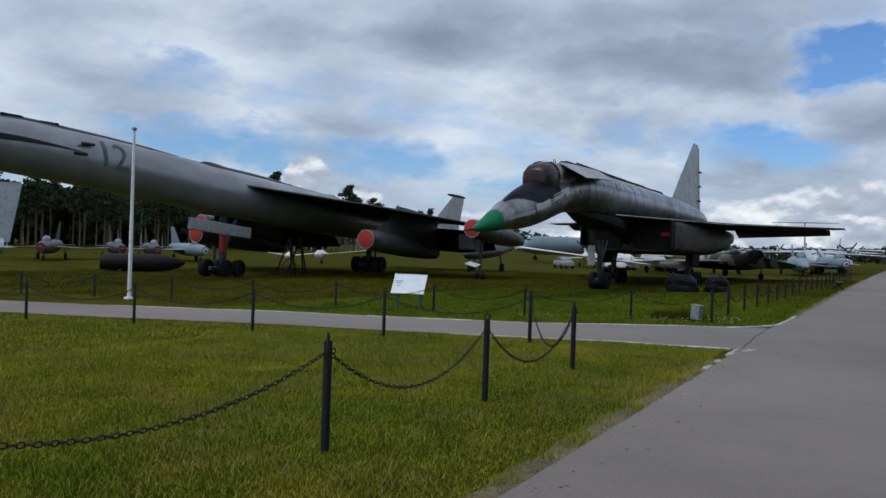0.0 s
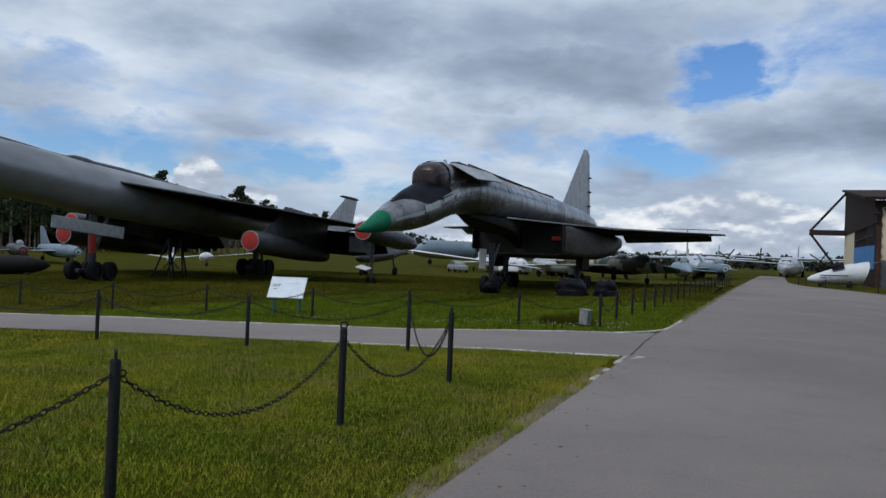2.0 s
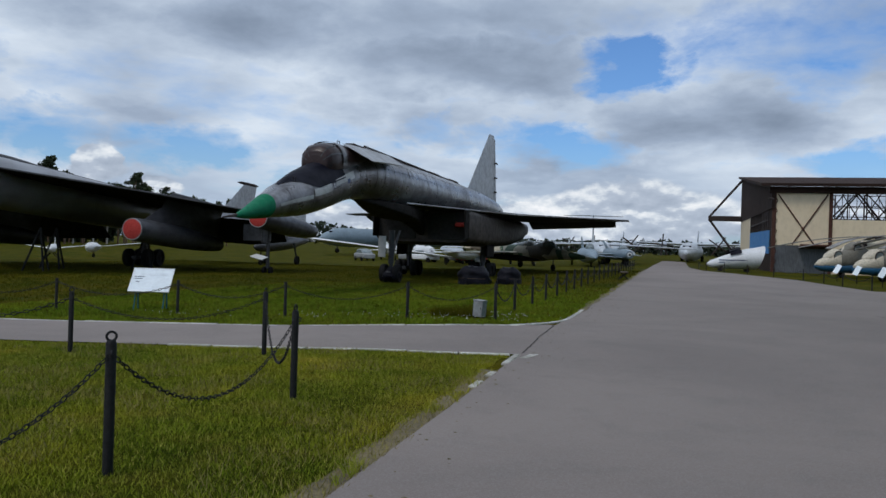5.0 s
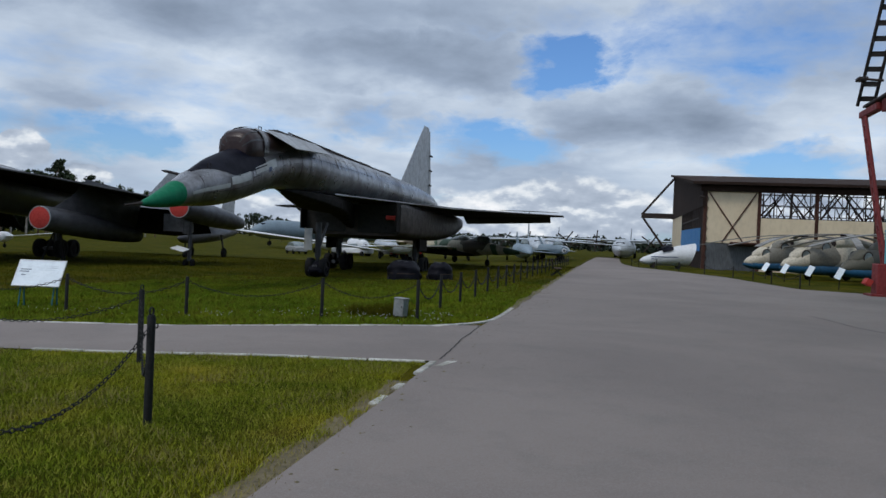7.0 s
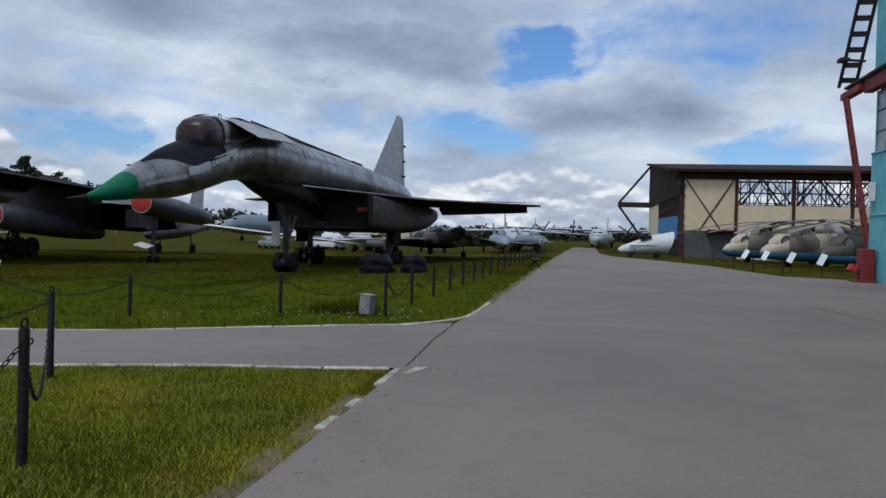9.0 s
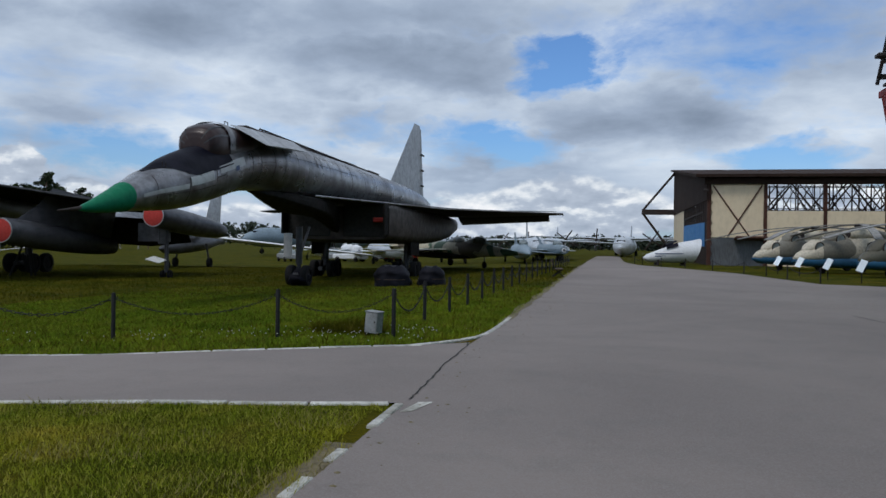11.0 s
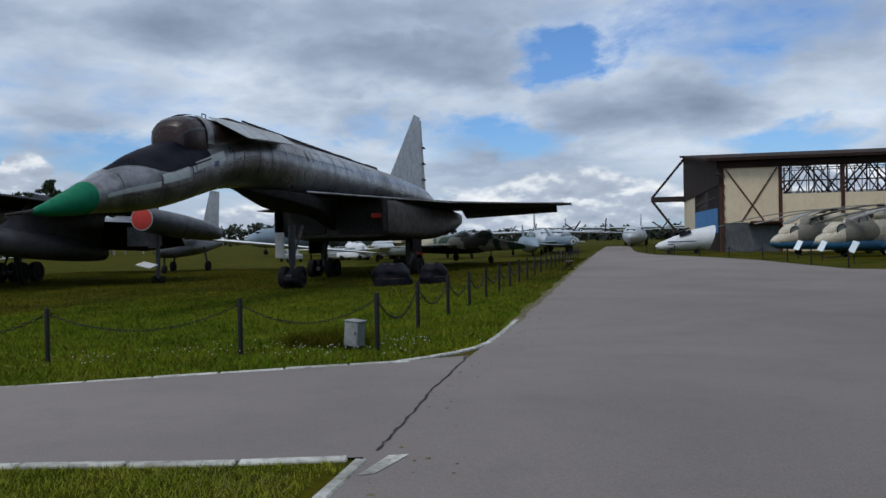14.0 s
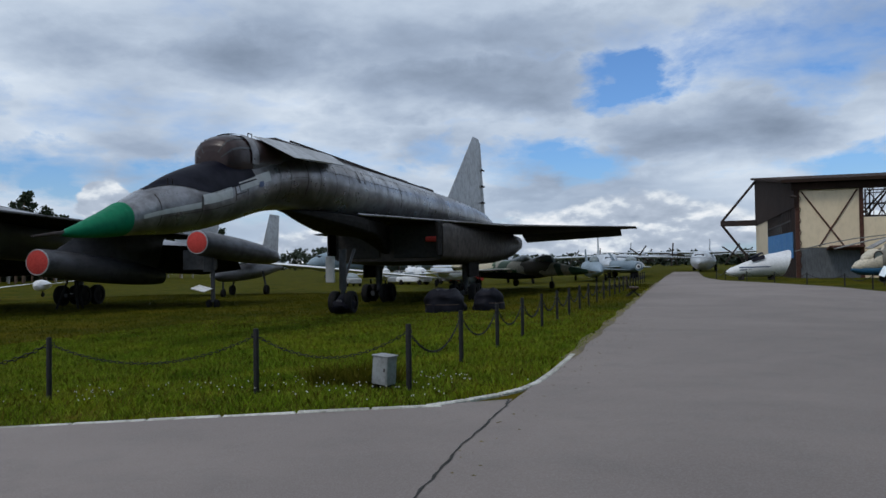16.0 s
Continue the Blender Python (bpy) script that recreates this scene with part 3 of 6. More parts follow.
def chain(a, b, sag, fine_links=True):
    L = (b - a).length
    step = 0.052 if fine_links else 0.10
    n = max(8, int(L * 1.06 / step))
    pts = [a.lerp(b, k / n) - Vector((0, 0, 4 * sag * (k / n) * (1 - k / n))) for k in range(n + 1)]
    s = Shape()
    across = (b - a).cross(Vector((0, 0, 1))).normalized()
    for i in range(n):
        d = pts[i + 1] - pts[i]
        axis = across if i % 2 else d.cross(across).normalized()
        s.ring((pts[i] + pts[i + 1]) / 2, axis, 0.016 if fine_links else 0.024, 0.0055 if fine_links else 0.008, 8 if fine_links else 6, 4, d.length * 0.62 / (0.016 if fine_links else 0.024), d)
    ob = s.make("chain", M_BLACK, None, "", True)
    tagged(ob, "sagging black iron chain between two posts", "chain", "fence chains")


random.seed(9)
near_row = [(-1.25, -17.0), (-1.33, -13.7), (-1.37, -10.13), (-1.36, -7.35), (-1.45, -4.5), (-3.47, -1.6), (-6.45, -2.16), (-9.5, -2.75), (-13.1, -3.0), (-16.0, -3.9), (-19.2, -4.8)]
tops = [chain_post(x, y, 0.93, True) for x, y in near_row]
for i, (a, b) in enumerate(zip(tops, tops[1:])):
    chain(a, b, (0.3, 0.32, 0.47, 0.54, 0.68, 0.32, 0.30, 0.30, 0.30, 0.30)[i], i < 6)
far_row = [(-26, 1.9), (-22.9, 2.8), (-19.7, 3.6), (-16.2, 4.0), (-13.3, 4.8), (-9.55, 4.75), (-6.45, 4.5), (-3.64, 5.06), (-1.66, 5.4)]
road_row = [(-1.83, 8.3), (-1.82, 10.7), (-1.84, 13.1), (-1.86, 15.5), (-1.9, 18.0), (-1.93, 20.4), (-1.97, 23.0), (-2.0, 25.6)] + [(-2.0 - 0.012 * k, 28.2 + 2.6 * k) for k in range(14)]
tops = [chain_post(x, y, 0.84, False) for x, y in far_row + road_row]
for i, (a, b) in enumerate(zip(tops, tops[1:])):
    chain(a, b, 0.31 if i < len(far_row) - 1 else 0.40, 5 < i < 11)

# ---------------------------------------------------------------- droop-nosed bomber


def landing_bogie(parent, name, x, y, z_ground, top, rows, wheel_r, wheel_w, track, leg_r=0.2):
    leg = Shape().tube([(x, y, z_ground + wheel_r), (x, y, z_ground + wheel_r + 0.5), (x, y, z_ground + wheel_r + 0.5), (x, y, top)], [leg_r * 0.7, leg_r * 0.7, leg_r, leg_r], 12)
    leg.tube([(x, y, z_ground + wheel_r + 0.7), (x, y + 1.3, top)], leg_r * 0.4, 8)
    leg.box((x - 0.12, y - rows * wheel_r * 1.02, z_ground + wheel_r - 0.12), (x + 0.12, y + rows * wheel_r * 1.02, z_ground + wheel_r + 0.12), None, 0.03)
    g = leg.make(name, M_BARE_D, parent, "", True)
    for i in range(rows):
        yy = y + (i - (rows - 1) / 2) * wheel_r * 2.12
        leg2 = Shape().tube([(x - track, yy, z_ground + wheel_r), (x + track, yy, z_ground + wheel_r)], 0.06, 8)
        leg2.make("axle", M_BARE_D, g)
        for sx in (-1, 1):
            wheel(g, "wheel", x + sx * track, yy, z_ground + wheel_r, wheel_r, wheel_w)
    return g


def build_droop_bomber():
    t = thing("bomber_aircraft", (-10.88, 9.31, 0), 3.17, "weathered grey metal delta bomber with drooped green nose parked on grass", "aircraft")
    g = height(-11.7)
    # forward fuselage, drooped, then the long straight body
    body = [(1.5, 0, 2.645, 0.33, 0.31, 1.0), (2.1, 0, 2.80, 0.45, 0.425, 1.0), (2.75, 0, 2.97, 0.58, 0.55, 1.0), (3.7, 0, 3.15, 0.71, 0.68, 1.0), (4.8, 0, 3.36, 0.83, 0.78, 1.0),
            (6.0, 0, 3.66, 0.90, 0.87, 1.0), (7.2, 0, 3.98, 0.96, 0.93, 1.0), (8.4, 0, 4.28, 1.0, 0.97, 1.0), (9.6, 0, 4.48, 1.04, 1.02, 1.0), (11.0, 0, 4.58, 1.08, 1.06, 1.0),
            (14, 0, 4.60, 1.12, 1.1, 1.0), (20, 0, 4.60, 1.2, 1.14, 1.0), (28, 0, 4.60, 1.3, 1.12, 1.0), (35, 0, 4.6, 1.35, 1.05, 1.0), (41, 0, 4.6, 1.1, 0.8, 1.0), (44.3, 0, 4.62, 0.7, 0.5, 1.0)]
    v, f = loft(body, 32, 4)
    solid("fuselage", v, f, M_BARE, t, "stained bare metal fuselage", True)
    v, f = loft([(-0.05, 0, 2.335, 0.02, 0.02, 1), (0.25, 0, 2.385, 0.11, 0.10, 1), (0.75, 0, 2.475, 0.21, 0.195, 1), (1.3, 0, 2.595, 0.31, 0.292, 1), (1.6, 0, 2.67, 0.367, 0.345, 1), (1.85, 0, 2.735, 0.415, 0.392, 1), (1.93, 0, 2.757, 0.425, 0.402, 1)], 28, 4)
    solid("radome", v, f, M_GREEN, t, "bright green nose cone", True)
    Shape().tube([(0, -0.75, 2.27), (0, 0.3, 2.39)], [0.02, 0.06], 8).make("pitot_tube", M_DARKSTEEL, t)
    # dark visor over the upper side of the drooped nose
    v, f = [], []
    n = 16
    for i in range(25):
        y = 2.78 + (6.9 - 2.78) * i / 24
        k = np.array([np.interp(y, [s[0] for s in body], [s[j] for s in body]) for j in range(6)])
        half = radians(8 + 66 * ease(2.7, 4.9, y))
        for j in range(n + 1):
            a = -half + 2 * half * j / n
            v.append(((k[3] + 0.012) * math.sin(a), y, k[2] + (k[4] + 0.014 + 0.17 * math.sin(math.pi * i / 24) * math.cos(a * radians(90) / half) ** 2) * math.cos(a)))
    f = [(i * (n + 1) + j, i * (n + 1) + j + 1, (i + 1) * (n + 1) + j + 1, (i + 1) * (n + 1) + j) for i in range(24) for j in range(n)]
    solid("visor", v, f, M_VISOR, t, "dark glossy visor panel", True)
    # raised cockpit with its windscreen
    hump = [(6.95, 0, 4.74, 0.79, 0.78, 0.85), (7.4, 0, 4.78, 0.81, 0.79, 0.87), (8.5, 0, 4.85, 0.84, 0.76, 0.9), (10, 0, 5.0, 0.82, 0.74, 0.9), (12, 0, 5.12, 0.74, 0.66, 0.9), (17, 0, 5.2, 0.6, 0.56, 0.9), (24, 0, 5.25, 0.5, 0.5, 0.9), (33, 0, 5.2, 0.35, 0.5, 0.9)]
    v, f = loft(hump, 28, 4)
    solid("cockpit_fairing", v, f, M_BARE_D, t, "dark stained cockpit fairing and spine", True)
    ws = [(5.93, 0, 4.56, 0.34, 0.34, 0.8), (5.98, 0, 4.62, 0.50, 0.47, 0.8), (6.1, 0, 4.68, 0.62, 0.585, 0.8), (6.4, 0, 4.72, 0.72, 0.69, 0.82), (6.98, 0, 4.75, 0.785, 0.775, 0.85)]
    v, f = loft(ws, 28, 4)
    solid("windscreen", v, f, M_BROWN_GLASS, t, "brown-tinted wraparound windscreen", True)
    for a in (-0.19, -0.10, 0.10, 0.19):
        v, f = loft([(s_[0], 0, s_[2], s_[3] + 0.012, s_[4] + 0.012, s_[5]) for s_ in ws], 2, 4, a - 0.008, a + 0.008)
        solid("windscreen_frame", v, f, M_BARE_D, t)
    v, f = loft([(6.86, 0, 4.755, 0.815, 0.80, 0.85), (7.25, 0, 4.77, 0.83, 0.82, 0.86)], 24, 2, -0.27, 0.27)
    solid("windscreen_arch", v, f, M_BARE, t, "", True)
    for lo, hi in ((0.10, 0.26), (-0.26, -0.10)):
        v, f = loft([(7.28, 0, 4.77, 0.825, 0.805, 0.86), (8.0, 0, 4.82, 0.845, 0.79, 0.88), (8.7, 0, 4.87, 0.855, 0.775, 0.9)], 10, 3, lo, hi)
        solid("side_window", v, f, M_BROWN_GLASS, t, "dark brown cockpit side window", True)
    for i, y0 in enumerate((9.5, 11.9, 14.4, 16.9, 19.3, 21.8, 24.3, 26.8)):
        Shape().box((-0.24, y0, 5.62), (0.24, y0 + 2.36, 5.84 + 0.035 * (i % 2)), None, 0.06).make("spine_hatch", M_DARKSTEEL, t)
    # pale doors and marks on the flank
    def flank(name, y0, y1, a0, a1, mat, out=0.012, label=""):
        vv, ff = [], []
        for i in range(7):
            y = y0 + (y1 - y0) * i / 6
            k = [np.interp(y, [s[0] for s in body], [s[j] for s in body]) for j in range(6)]
            for j in range(7):
                a = radians(a0 + (a1 - a0) * j / 6)
                vv.append(((k[3] + out) * math.sin(a), y, k[2] + (k[4] + out) * math.cos(a)))
        ff = [(i * 7 + j, i * 7 + j + 1, (i + 1) * 7 + j + 1, (i + 1) * 7 + j) for i in range(6) for j in range(6)]
        solid(name, vv, ff, mat, t, label, True)
    flank("flank_panel", 4.3, 5.6, 72, 92, M_PALE, 0.012, "pale riveted panel")
    flank("flank_panel", 6.0, 7.7, 66, 84, M_PALE, 0.010, "pale hatch panel")
    flank("flank_panel", 2.2, 4.2, 86, 98, M_PALE, 0.010, "pale repair strip")
    flank("insignia", 7.0, 7.25, 80, 90, M_TRIMBLUE, 0.016, "small blue bird emblem")
    for y0, y1, a0, a1 in ((2.74, 2.765, 40, 130), (4.24, 4.265, 74, 135), (8.3, 8.33, 62, 130), (9.0, 9.03, 62, 130), (12.6, 12.63, 30, 120), (13.8, 13.83, 30, 120), (16.6, 16.63, 30, 95), (18.2, 18.23, 30, 95), (22.3, 22.34, 30, 95), (27, 27.06, 30, 95), (30, 30.06, 30, 95), (11.3, 21.0, 70, 70.8), (13.0, 26.0, 50, 50.7), (8.4, 10.2, 88, 88.9), (3.0, 5.7, 104, 105), (5.75, 5.79, 70, 100), (5.79, 6.3, 88, 90), (6.35, 6.39, 78, 96), (10.2, 10.26, 40, 120), (11.2, 11.24, 40, 120), (14.9, 15.0, 52, 78), (15.5, 15.56, 52, 78), (20, 20.06, 30, 110), (24.5, 24.56, 30, 110)):
        flank("panel_seam", y0, y1, a0, a1, M_DARKSTEEL, 0.008)
    for sx in (0.42, -0.42):
        Shape().tube([(sx, 10.2, 5.80), (sx * 0.9, 16, 5.78), (sx * 0.7, 24, 5.76), (sx * 0.4, 32, 5.68)], 0.035, 6).make("spine_edge", M_DARKSTEEL, t)
    Shape().tube([(0.1, 7.9, 5.55), (0.1, 7.9, 5.72), (0.1, 8.15, 5.72), (0.1, 8.15, 5.58)], 0.018, 6).make("hatch_handle", M_DARKSTEEL, t)
    for y0 in (3.35, 3.55):
        Shape().tube([(0.35, y0, 3.70), (0.38, y0 - 0.06, 3.86)], 0.012, 6).make("probe", M_DARKSTEEL, t)
    # canards
    for s in (1, -1):
        sec = [((0.45 * s, 7.6, 5.56), (0.45 * s, 13.6, 5.76), 0.10), ((1.62 * s, 8.0 if s > 0 else 9.4, 4.90), (1.62 * s, 12.3, 5.16), 0.05)]
        v, f = wing(sec, 7, 3)
        solid("canard", v, f, M_WINGTOP, t, "pale metal foreplane", False)
    # wings
    for s in (1, -1):
        # near-black skin stands for the shade under the wing
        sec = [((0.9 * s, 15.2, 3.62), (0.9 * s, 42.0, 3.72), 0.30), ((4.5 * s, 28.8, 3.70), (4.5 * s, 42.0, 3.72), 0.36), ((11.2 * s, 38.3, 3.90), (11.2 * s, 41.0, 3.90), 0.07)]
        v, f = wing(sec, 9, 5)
        solid("wing", v, f, M_LOWER, t, "broad delta wing in near-black painted shade", True)
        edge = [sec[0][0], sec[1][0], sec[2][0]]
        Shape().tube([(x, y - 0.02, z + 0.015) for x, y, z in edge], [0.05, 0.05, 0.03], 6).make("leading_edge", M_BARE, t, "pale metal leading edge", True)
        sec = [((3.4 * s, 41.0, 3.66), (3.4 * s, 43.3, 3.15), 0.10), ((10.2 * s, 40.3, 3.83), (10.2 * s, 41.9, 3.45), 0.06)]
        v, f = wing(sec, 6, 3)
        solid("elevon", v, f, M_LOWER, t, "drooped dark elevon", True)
        Shape().tube([(11.2 * s, 38.6, 3.90), (11.2 * s, 41.4, 3.90)], 0.04, 8).make("wing_tip_rail", M_BARE_D, t)
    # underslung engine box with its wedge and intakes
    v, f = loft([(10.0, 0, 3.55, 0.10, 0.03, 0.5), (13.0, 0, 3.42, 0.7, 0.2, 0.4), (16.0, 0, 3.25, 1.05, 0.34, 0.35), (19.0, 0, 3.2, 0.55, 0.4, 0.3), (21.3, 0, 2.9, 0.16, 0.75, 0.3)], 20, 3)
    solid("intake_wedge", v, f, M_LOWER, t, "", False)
    v, f = loft([(21.4, 0, 2.74, 2.75, 0.95, 0.24), (22.4, 0, 2.72, 2.95, 1.02, 0.26), (26, 0, 2.68, 3.25, 1.08, 0.3), (34, 0, 2.7, 3.3, 1.08, 0.4), (40, 0, 2.9, 3.2, 0.95, 0.5), (43.6, 0, 3.1, 3.0, 0.72, 0.6)], 36, 3)
    solid("engine_nacelle", v, f, M_NACELLE, t, "dark mottled brown engine box below the wing", True)
    for s in (1, -1):
        Shape().box((min(0.35 * s, 2.55 * s), 21.3, 1.95), (max(0.35 * s, 2.55 * s), 21.5, 3.5), None, 0.03).make("intake_mouth", M_DARKIN, t)
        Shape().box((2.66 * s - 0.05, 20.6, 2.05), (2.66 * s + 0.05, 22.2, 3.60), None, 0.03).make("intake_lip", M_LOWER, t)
    Shape().box((2.0, 20.95, 2.68), (2.6, 21.25, 2.92), None, 0.05).make("intake_cover", M_RED, t, "red intake cover")
    # fin and rudder
    v, f = wing([((0, 32.6, 5.35), (0, 43.3, 5.2), 0.28), ((0, 40.7, 10.72), (0, 42.8, 10.82), 0.06)], 8, 4)
    solid("fin", v, f, M_WINGTOP, t, "streaked light grey tail fin", True)
    v, f = wing([((0, 43.34, 5.4), (0, 44.7, 5.3), 0.14), ((0, 42.8, 10.6), (0, 43.3, 10.6), 0.04)], 4, 2)
    solid("rudder", v, f, M_WINGTOP, t, "", True)
    for zz in (6.2, 7.4, 8.6):
        Shape().tube([(0.16, 43.0, zz), (0.16, 43.7, zz)], 0.07, 8).make("rudder_hinge", M_DARKSTEEL, t)
    # undercarriage
    landing_bogie(t, "nose_gear", 0, 15.8, g, 2.3, 1, 0.47, 0.3, 0.34, 0.15)
    cover = bmesh.new()
    bmesh.ops.create_icosphere(cover, subdivisions=3, radius=1.0)
    for w in cover.verts:
        k = 0.92 + 0.42 * noise.noise(w.co * 1.7 + Vector((3, 1, 0)))
        w.co = Vector((w.co.x * 0.60 * k, 15.7 + w.co.y * 0.46 * k, max(g + 0.01, g + 0.36 + w.co.z * 0.42 * k)))
    cover.verts.index_update()
    solid("wheel_cover", [w.co[:] for w in cover.verts], [[w.index for w in q.verts] for q in cover.faces], M_TARP, t, "black bag tied over the nose wheels", True)
    cover.free()
    Shape().box((-0.50, 15.2, 0.95), (-0.12, 15.28, 2.0), None, 0.02).make("gear_door", M_PALE, t, "pale undercarriage door")
    for s in (1, -1):
        landing_bogie(t, "main_gear", 2.45 * s, 27.2, height(-14), 2.2, 2, 0.5, 0.34, 0.52, 0.19)
        Shape().box((2.9 * s - 0.04, 26.0, 0.95), (2.9 * s + 0.04, 28.4, 1.9), None, 0.02).make("gear_door", M_LOWER, t)
    return t


build_droop_bomber()

# ---------------------------------------------------------------- long four-engined bomber


def nacelle(parent, x, y0, z0, y1, z1, r, label):
    st = []
    for u, k in ((0, 0.90), (0.03, 1.0), (0.25, 1.06), (0.5, 1.06), (0.75, 0.95), (0.93, 0.78), (1.0, 0.66)):
        st.append((y0 + (y1 - y0) * u, x, z0 + (z1 - z0) * u, r * k, r * k, 1))
    v, f = loft(st, 28, 3)
    n = solid("engine_nacelle", v, f, M_BARE_D, parent, label, True)
    Shape().tube([(x, y0 - 0.05, z0), (x, y0 - 0.02, z0), (x, y0 + 0.05, z0)], [r * 0.76, r * 0.86, r * 0.86], 24).make("intake_cover", M_RED, n, "round red intake cover", True)
    Shape().ring((x, y0, z0), (0, 1, 0), r * 0.9, 0.035, 24, 6).make("intake_lip", M_WINGTOP, n, "grey metal intake lip", True)
    return n


def ring_at(stations, y):
    """Centre height, half width and half height of a lofted body at y, as loft() draws it."""
    for i in range(len(stations) - 1):
        if stations[i][0] <= y <= stations[i + 1][0]:
            p0, p1, p2, p3 = (np.array(stations[min(max(k, 0), len(stations) - 1)], float) for k in (i - 1, i, i + 1, i + 2))
            u = (y - p1[0]) / (p2[0] - p1[0])
            c = 0.5 * (2 * p1 + (p2 - p0) * u + (2 * p0 - 5 * p1 + 4 * p2 - p3) * u * u + (3 * p1 - p0 - 3 * p2 + p3) * u ** 3)
            return c[2], c[3], c[4]
    return stations[-1][2:5]


def text_part(body, size, depth, mat, parent, m, name="number"):
    cu = bpy.data.curves.new(name, "FONT")
    cu.body, cu.size, cu.extrude = body, size, depth
    tmp = bpy.data.objects.new(name, cu)
    scene.collection.objects.link(tmp)
    me = bpy.data.meshes.new_from_object(tmp.evaluated_get(bpy.context.evaluated_depsgraph_get()))
    bpy.data.objects.remove(tmp)
    me.transform(m)
    me.materials.clear()
    me.materials.append(mat)
    ob = new(name, me)
    ob.parent = parent
    return ob


def build_long_bomber():
    t = thing("bomber_aircraft", (-31.6, -1.0, 0), 6.5, "huge grey four-engined bomber numbered 12 parked on the lawn", "aircraft")
    g = height(-34)
    body = [(0, 0, 5.5, 0.05, 0.05, 1), (0.8, 0, 5.55, 0.38, 0.36, 1), (2.5, 0, 5.62, 0.85, 0.85, 1), (5.4, 0, 5.62, 1.18, 1.22, 1), (8.6, 0, 5.45, 1.28, 1.29, 1), (13, 0, 5.14, 1.36, 1.36, 1), (19, 0, 4.62, 1.42, 1.42, 1), (25, 0, 4.2, 1.45, 1.45, 1),
            (35, 0, 3.5, 1.45, 1.42, 1), (45, 0, 2.95, 1.25, 1.2, 1), (52, 0, 2.75, 0.9, 0.85, 1), (57, 0, 2.75, 0.4, 0.4, 1)]
    v, f = loft(body, 32, 4)
    solid("fuselage", v, f, M_LONG, t, "long sooty grey metal fuselage", True)
    sp = [(4.2, 0, 6.62, 0.1, 0.1, 0.8), (5.5, 0, 6.72, 0.34, 0.25, 0.8), (9, 0, 6.6, 0.36, 0.25, 0.8), (14, 0, 6.3, 0.3, 0.25, 0.8), (18, 0, 5.98, 0.28, 0.2, 0.8), (18.6, 0, 5.98, 0.4, 0.3, 0.8), (20, 0, 5.84, 0.4, 0.3, 0.8), (27, 0, 5.3, 0.3, 0.3, 0.8), (45, 0, 3.9, 0.25, 0.3, 0.8)]
    v, f = loft(sp, 16, 3)
    solid("spine_fairing", v, f, M_BARE_D, t, "", True)
    for y0 in (5.3, 7.2):
        Shape().box((-0.30, y0, 6.70 - (y0 - 5.3) * 0.03), (0.30, y0 + 1.1, 6.98 - (y0 - 5.3) * 0.03), None, 0.06).make("cockpit_window", M_VISOR, t, "dark framed cockpit hatch")
    # dark cheat line on the flank
    vv, ff = [], []
    for i in range(13):
        y = 2.6 + 6.4 * i / 12
        cz, hw, hh = ring_at(body, y)
        a0, a1 = 82 - 12 * (1 - i / 12), 90 - 8 * i / 12
        for a in (a0, a0 + (a1 - a0) / 3, a0 + (a1 - a0) * 2 / 3, a1):
            vv.append(((hw + 0.03) * math.sin(radians(a)), y, cz + (hh + 0.03) * math.cos(radians(a))))
    ff = [(4 * i + j, 4 * i + j + 1, 4 * i + j + 5, 4 * i + j + 4) for i in range(12) for j in range(3)]
    solid("flank_stripe", vv, ff, M_BLACK, t, "tapered black stripe", True)
    # aircraft number on the flank
    num = text_part("12", 1.95, 0.006, M_NUMBER, t, Matrix.Identity(4))
    num["label"] = "faded blue-green outlined number 12"
    fine = bmesh.new()
    fine.from_mesh(num.data)
    bmesh.ops.triangulate(fine, faces=fine.faces[:])
    for _ in range(3):
        bmesh.ops.subdivide_edges(fine, edges=[e for e in fine.edges if e.calc_length() > 0.25], cuts=1)
        bmesh.ops.triangulate(fine, faces=fine.faces[:])
    fine.to_mesh(num.data)
    fine.free()
    for w in num.data.vertices:
        y = 9.65 + w.co.x
        cz, hw, hh = ring_at(body, y)
        a = radians(103) - w.co.y / hw
        w.co = ((hw + 0.03 + w.co.z) * math.sin(a), y, cz + (hh + 0.03 + w.co.z) * math.cos(a))
    for y, z in ((8.7, 5.95), (8.3, 5.45)):
        Shape().box((1.2, y, z), (1.42, y + 0.7, z + 0.14), None, 0.04).make("flank_blister", M_DARKSTEEL, t)
    for s in (1, -1):
        # wing colour already holds the shade of its underside
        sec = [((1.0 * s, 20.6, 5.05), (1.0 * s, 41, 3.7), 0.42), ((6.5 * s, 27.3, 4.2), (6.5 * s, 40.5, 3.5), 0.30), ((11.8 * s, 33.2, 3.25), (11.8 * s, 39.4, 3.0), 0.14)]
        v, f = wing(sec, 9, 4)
        solid("wing", v, f, M_LOWER, t, "swept wing with shade in its dark colour", True)
        Shape().tube([(x, y - 0.02, z + 0.02) for x, y, z in (sec[0][0], sec[1][0], sec[2][0])], [0.06, 0.06, 0.04], 6).make("leading_edge", M_BARE_D, t, "", True)
        nacelle(t, 7.0 * s, 25.75, 1.98, 36.2, 1.15, 0.66, "grey engine pod below the wing")
        v, f = wing([((7.0 * s, 26.6, 2.4), (7.0 * s, 36.0, 1.7), 0.26), ((7.0 * s, 28.6, 3.3), (7.0 * s, 36.6, 3.3), 0.22), ((7.0 * s, 30.0, 4.35), (7.0 * s, 37.5, 3.8), 0.10)], 7, 2)
        solid("pylon", v, f, M_BARE_D, t, "", True)
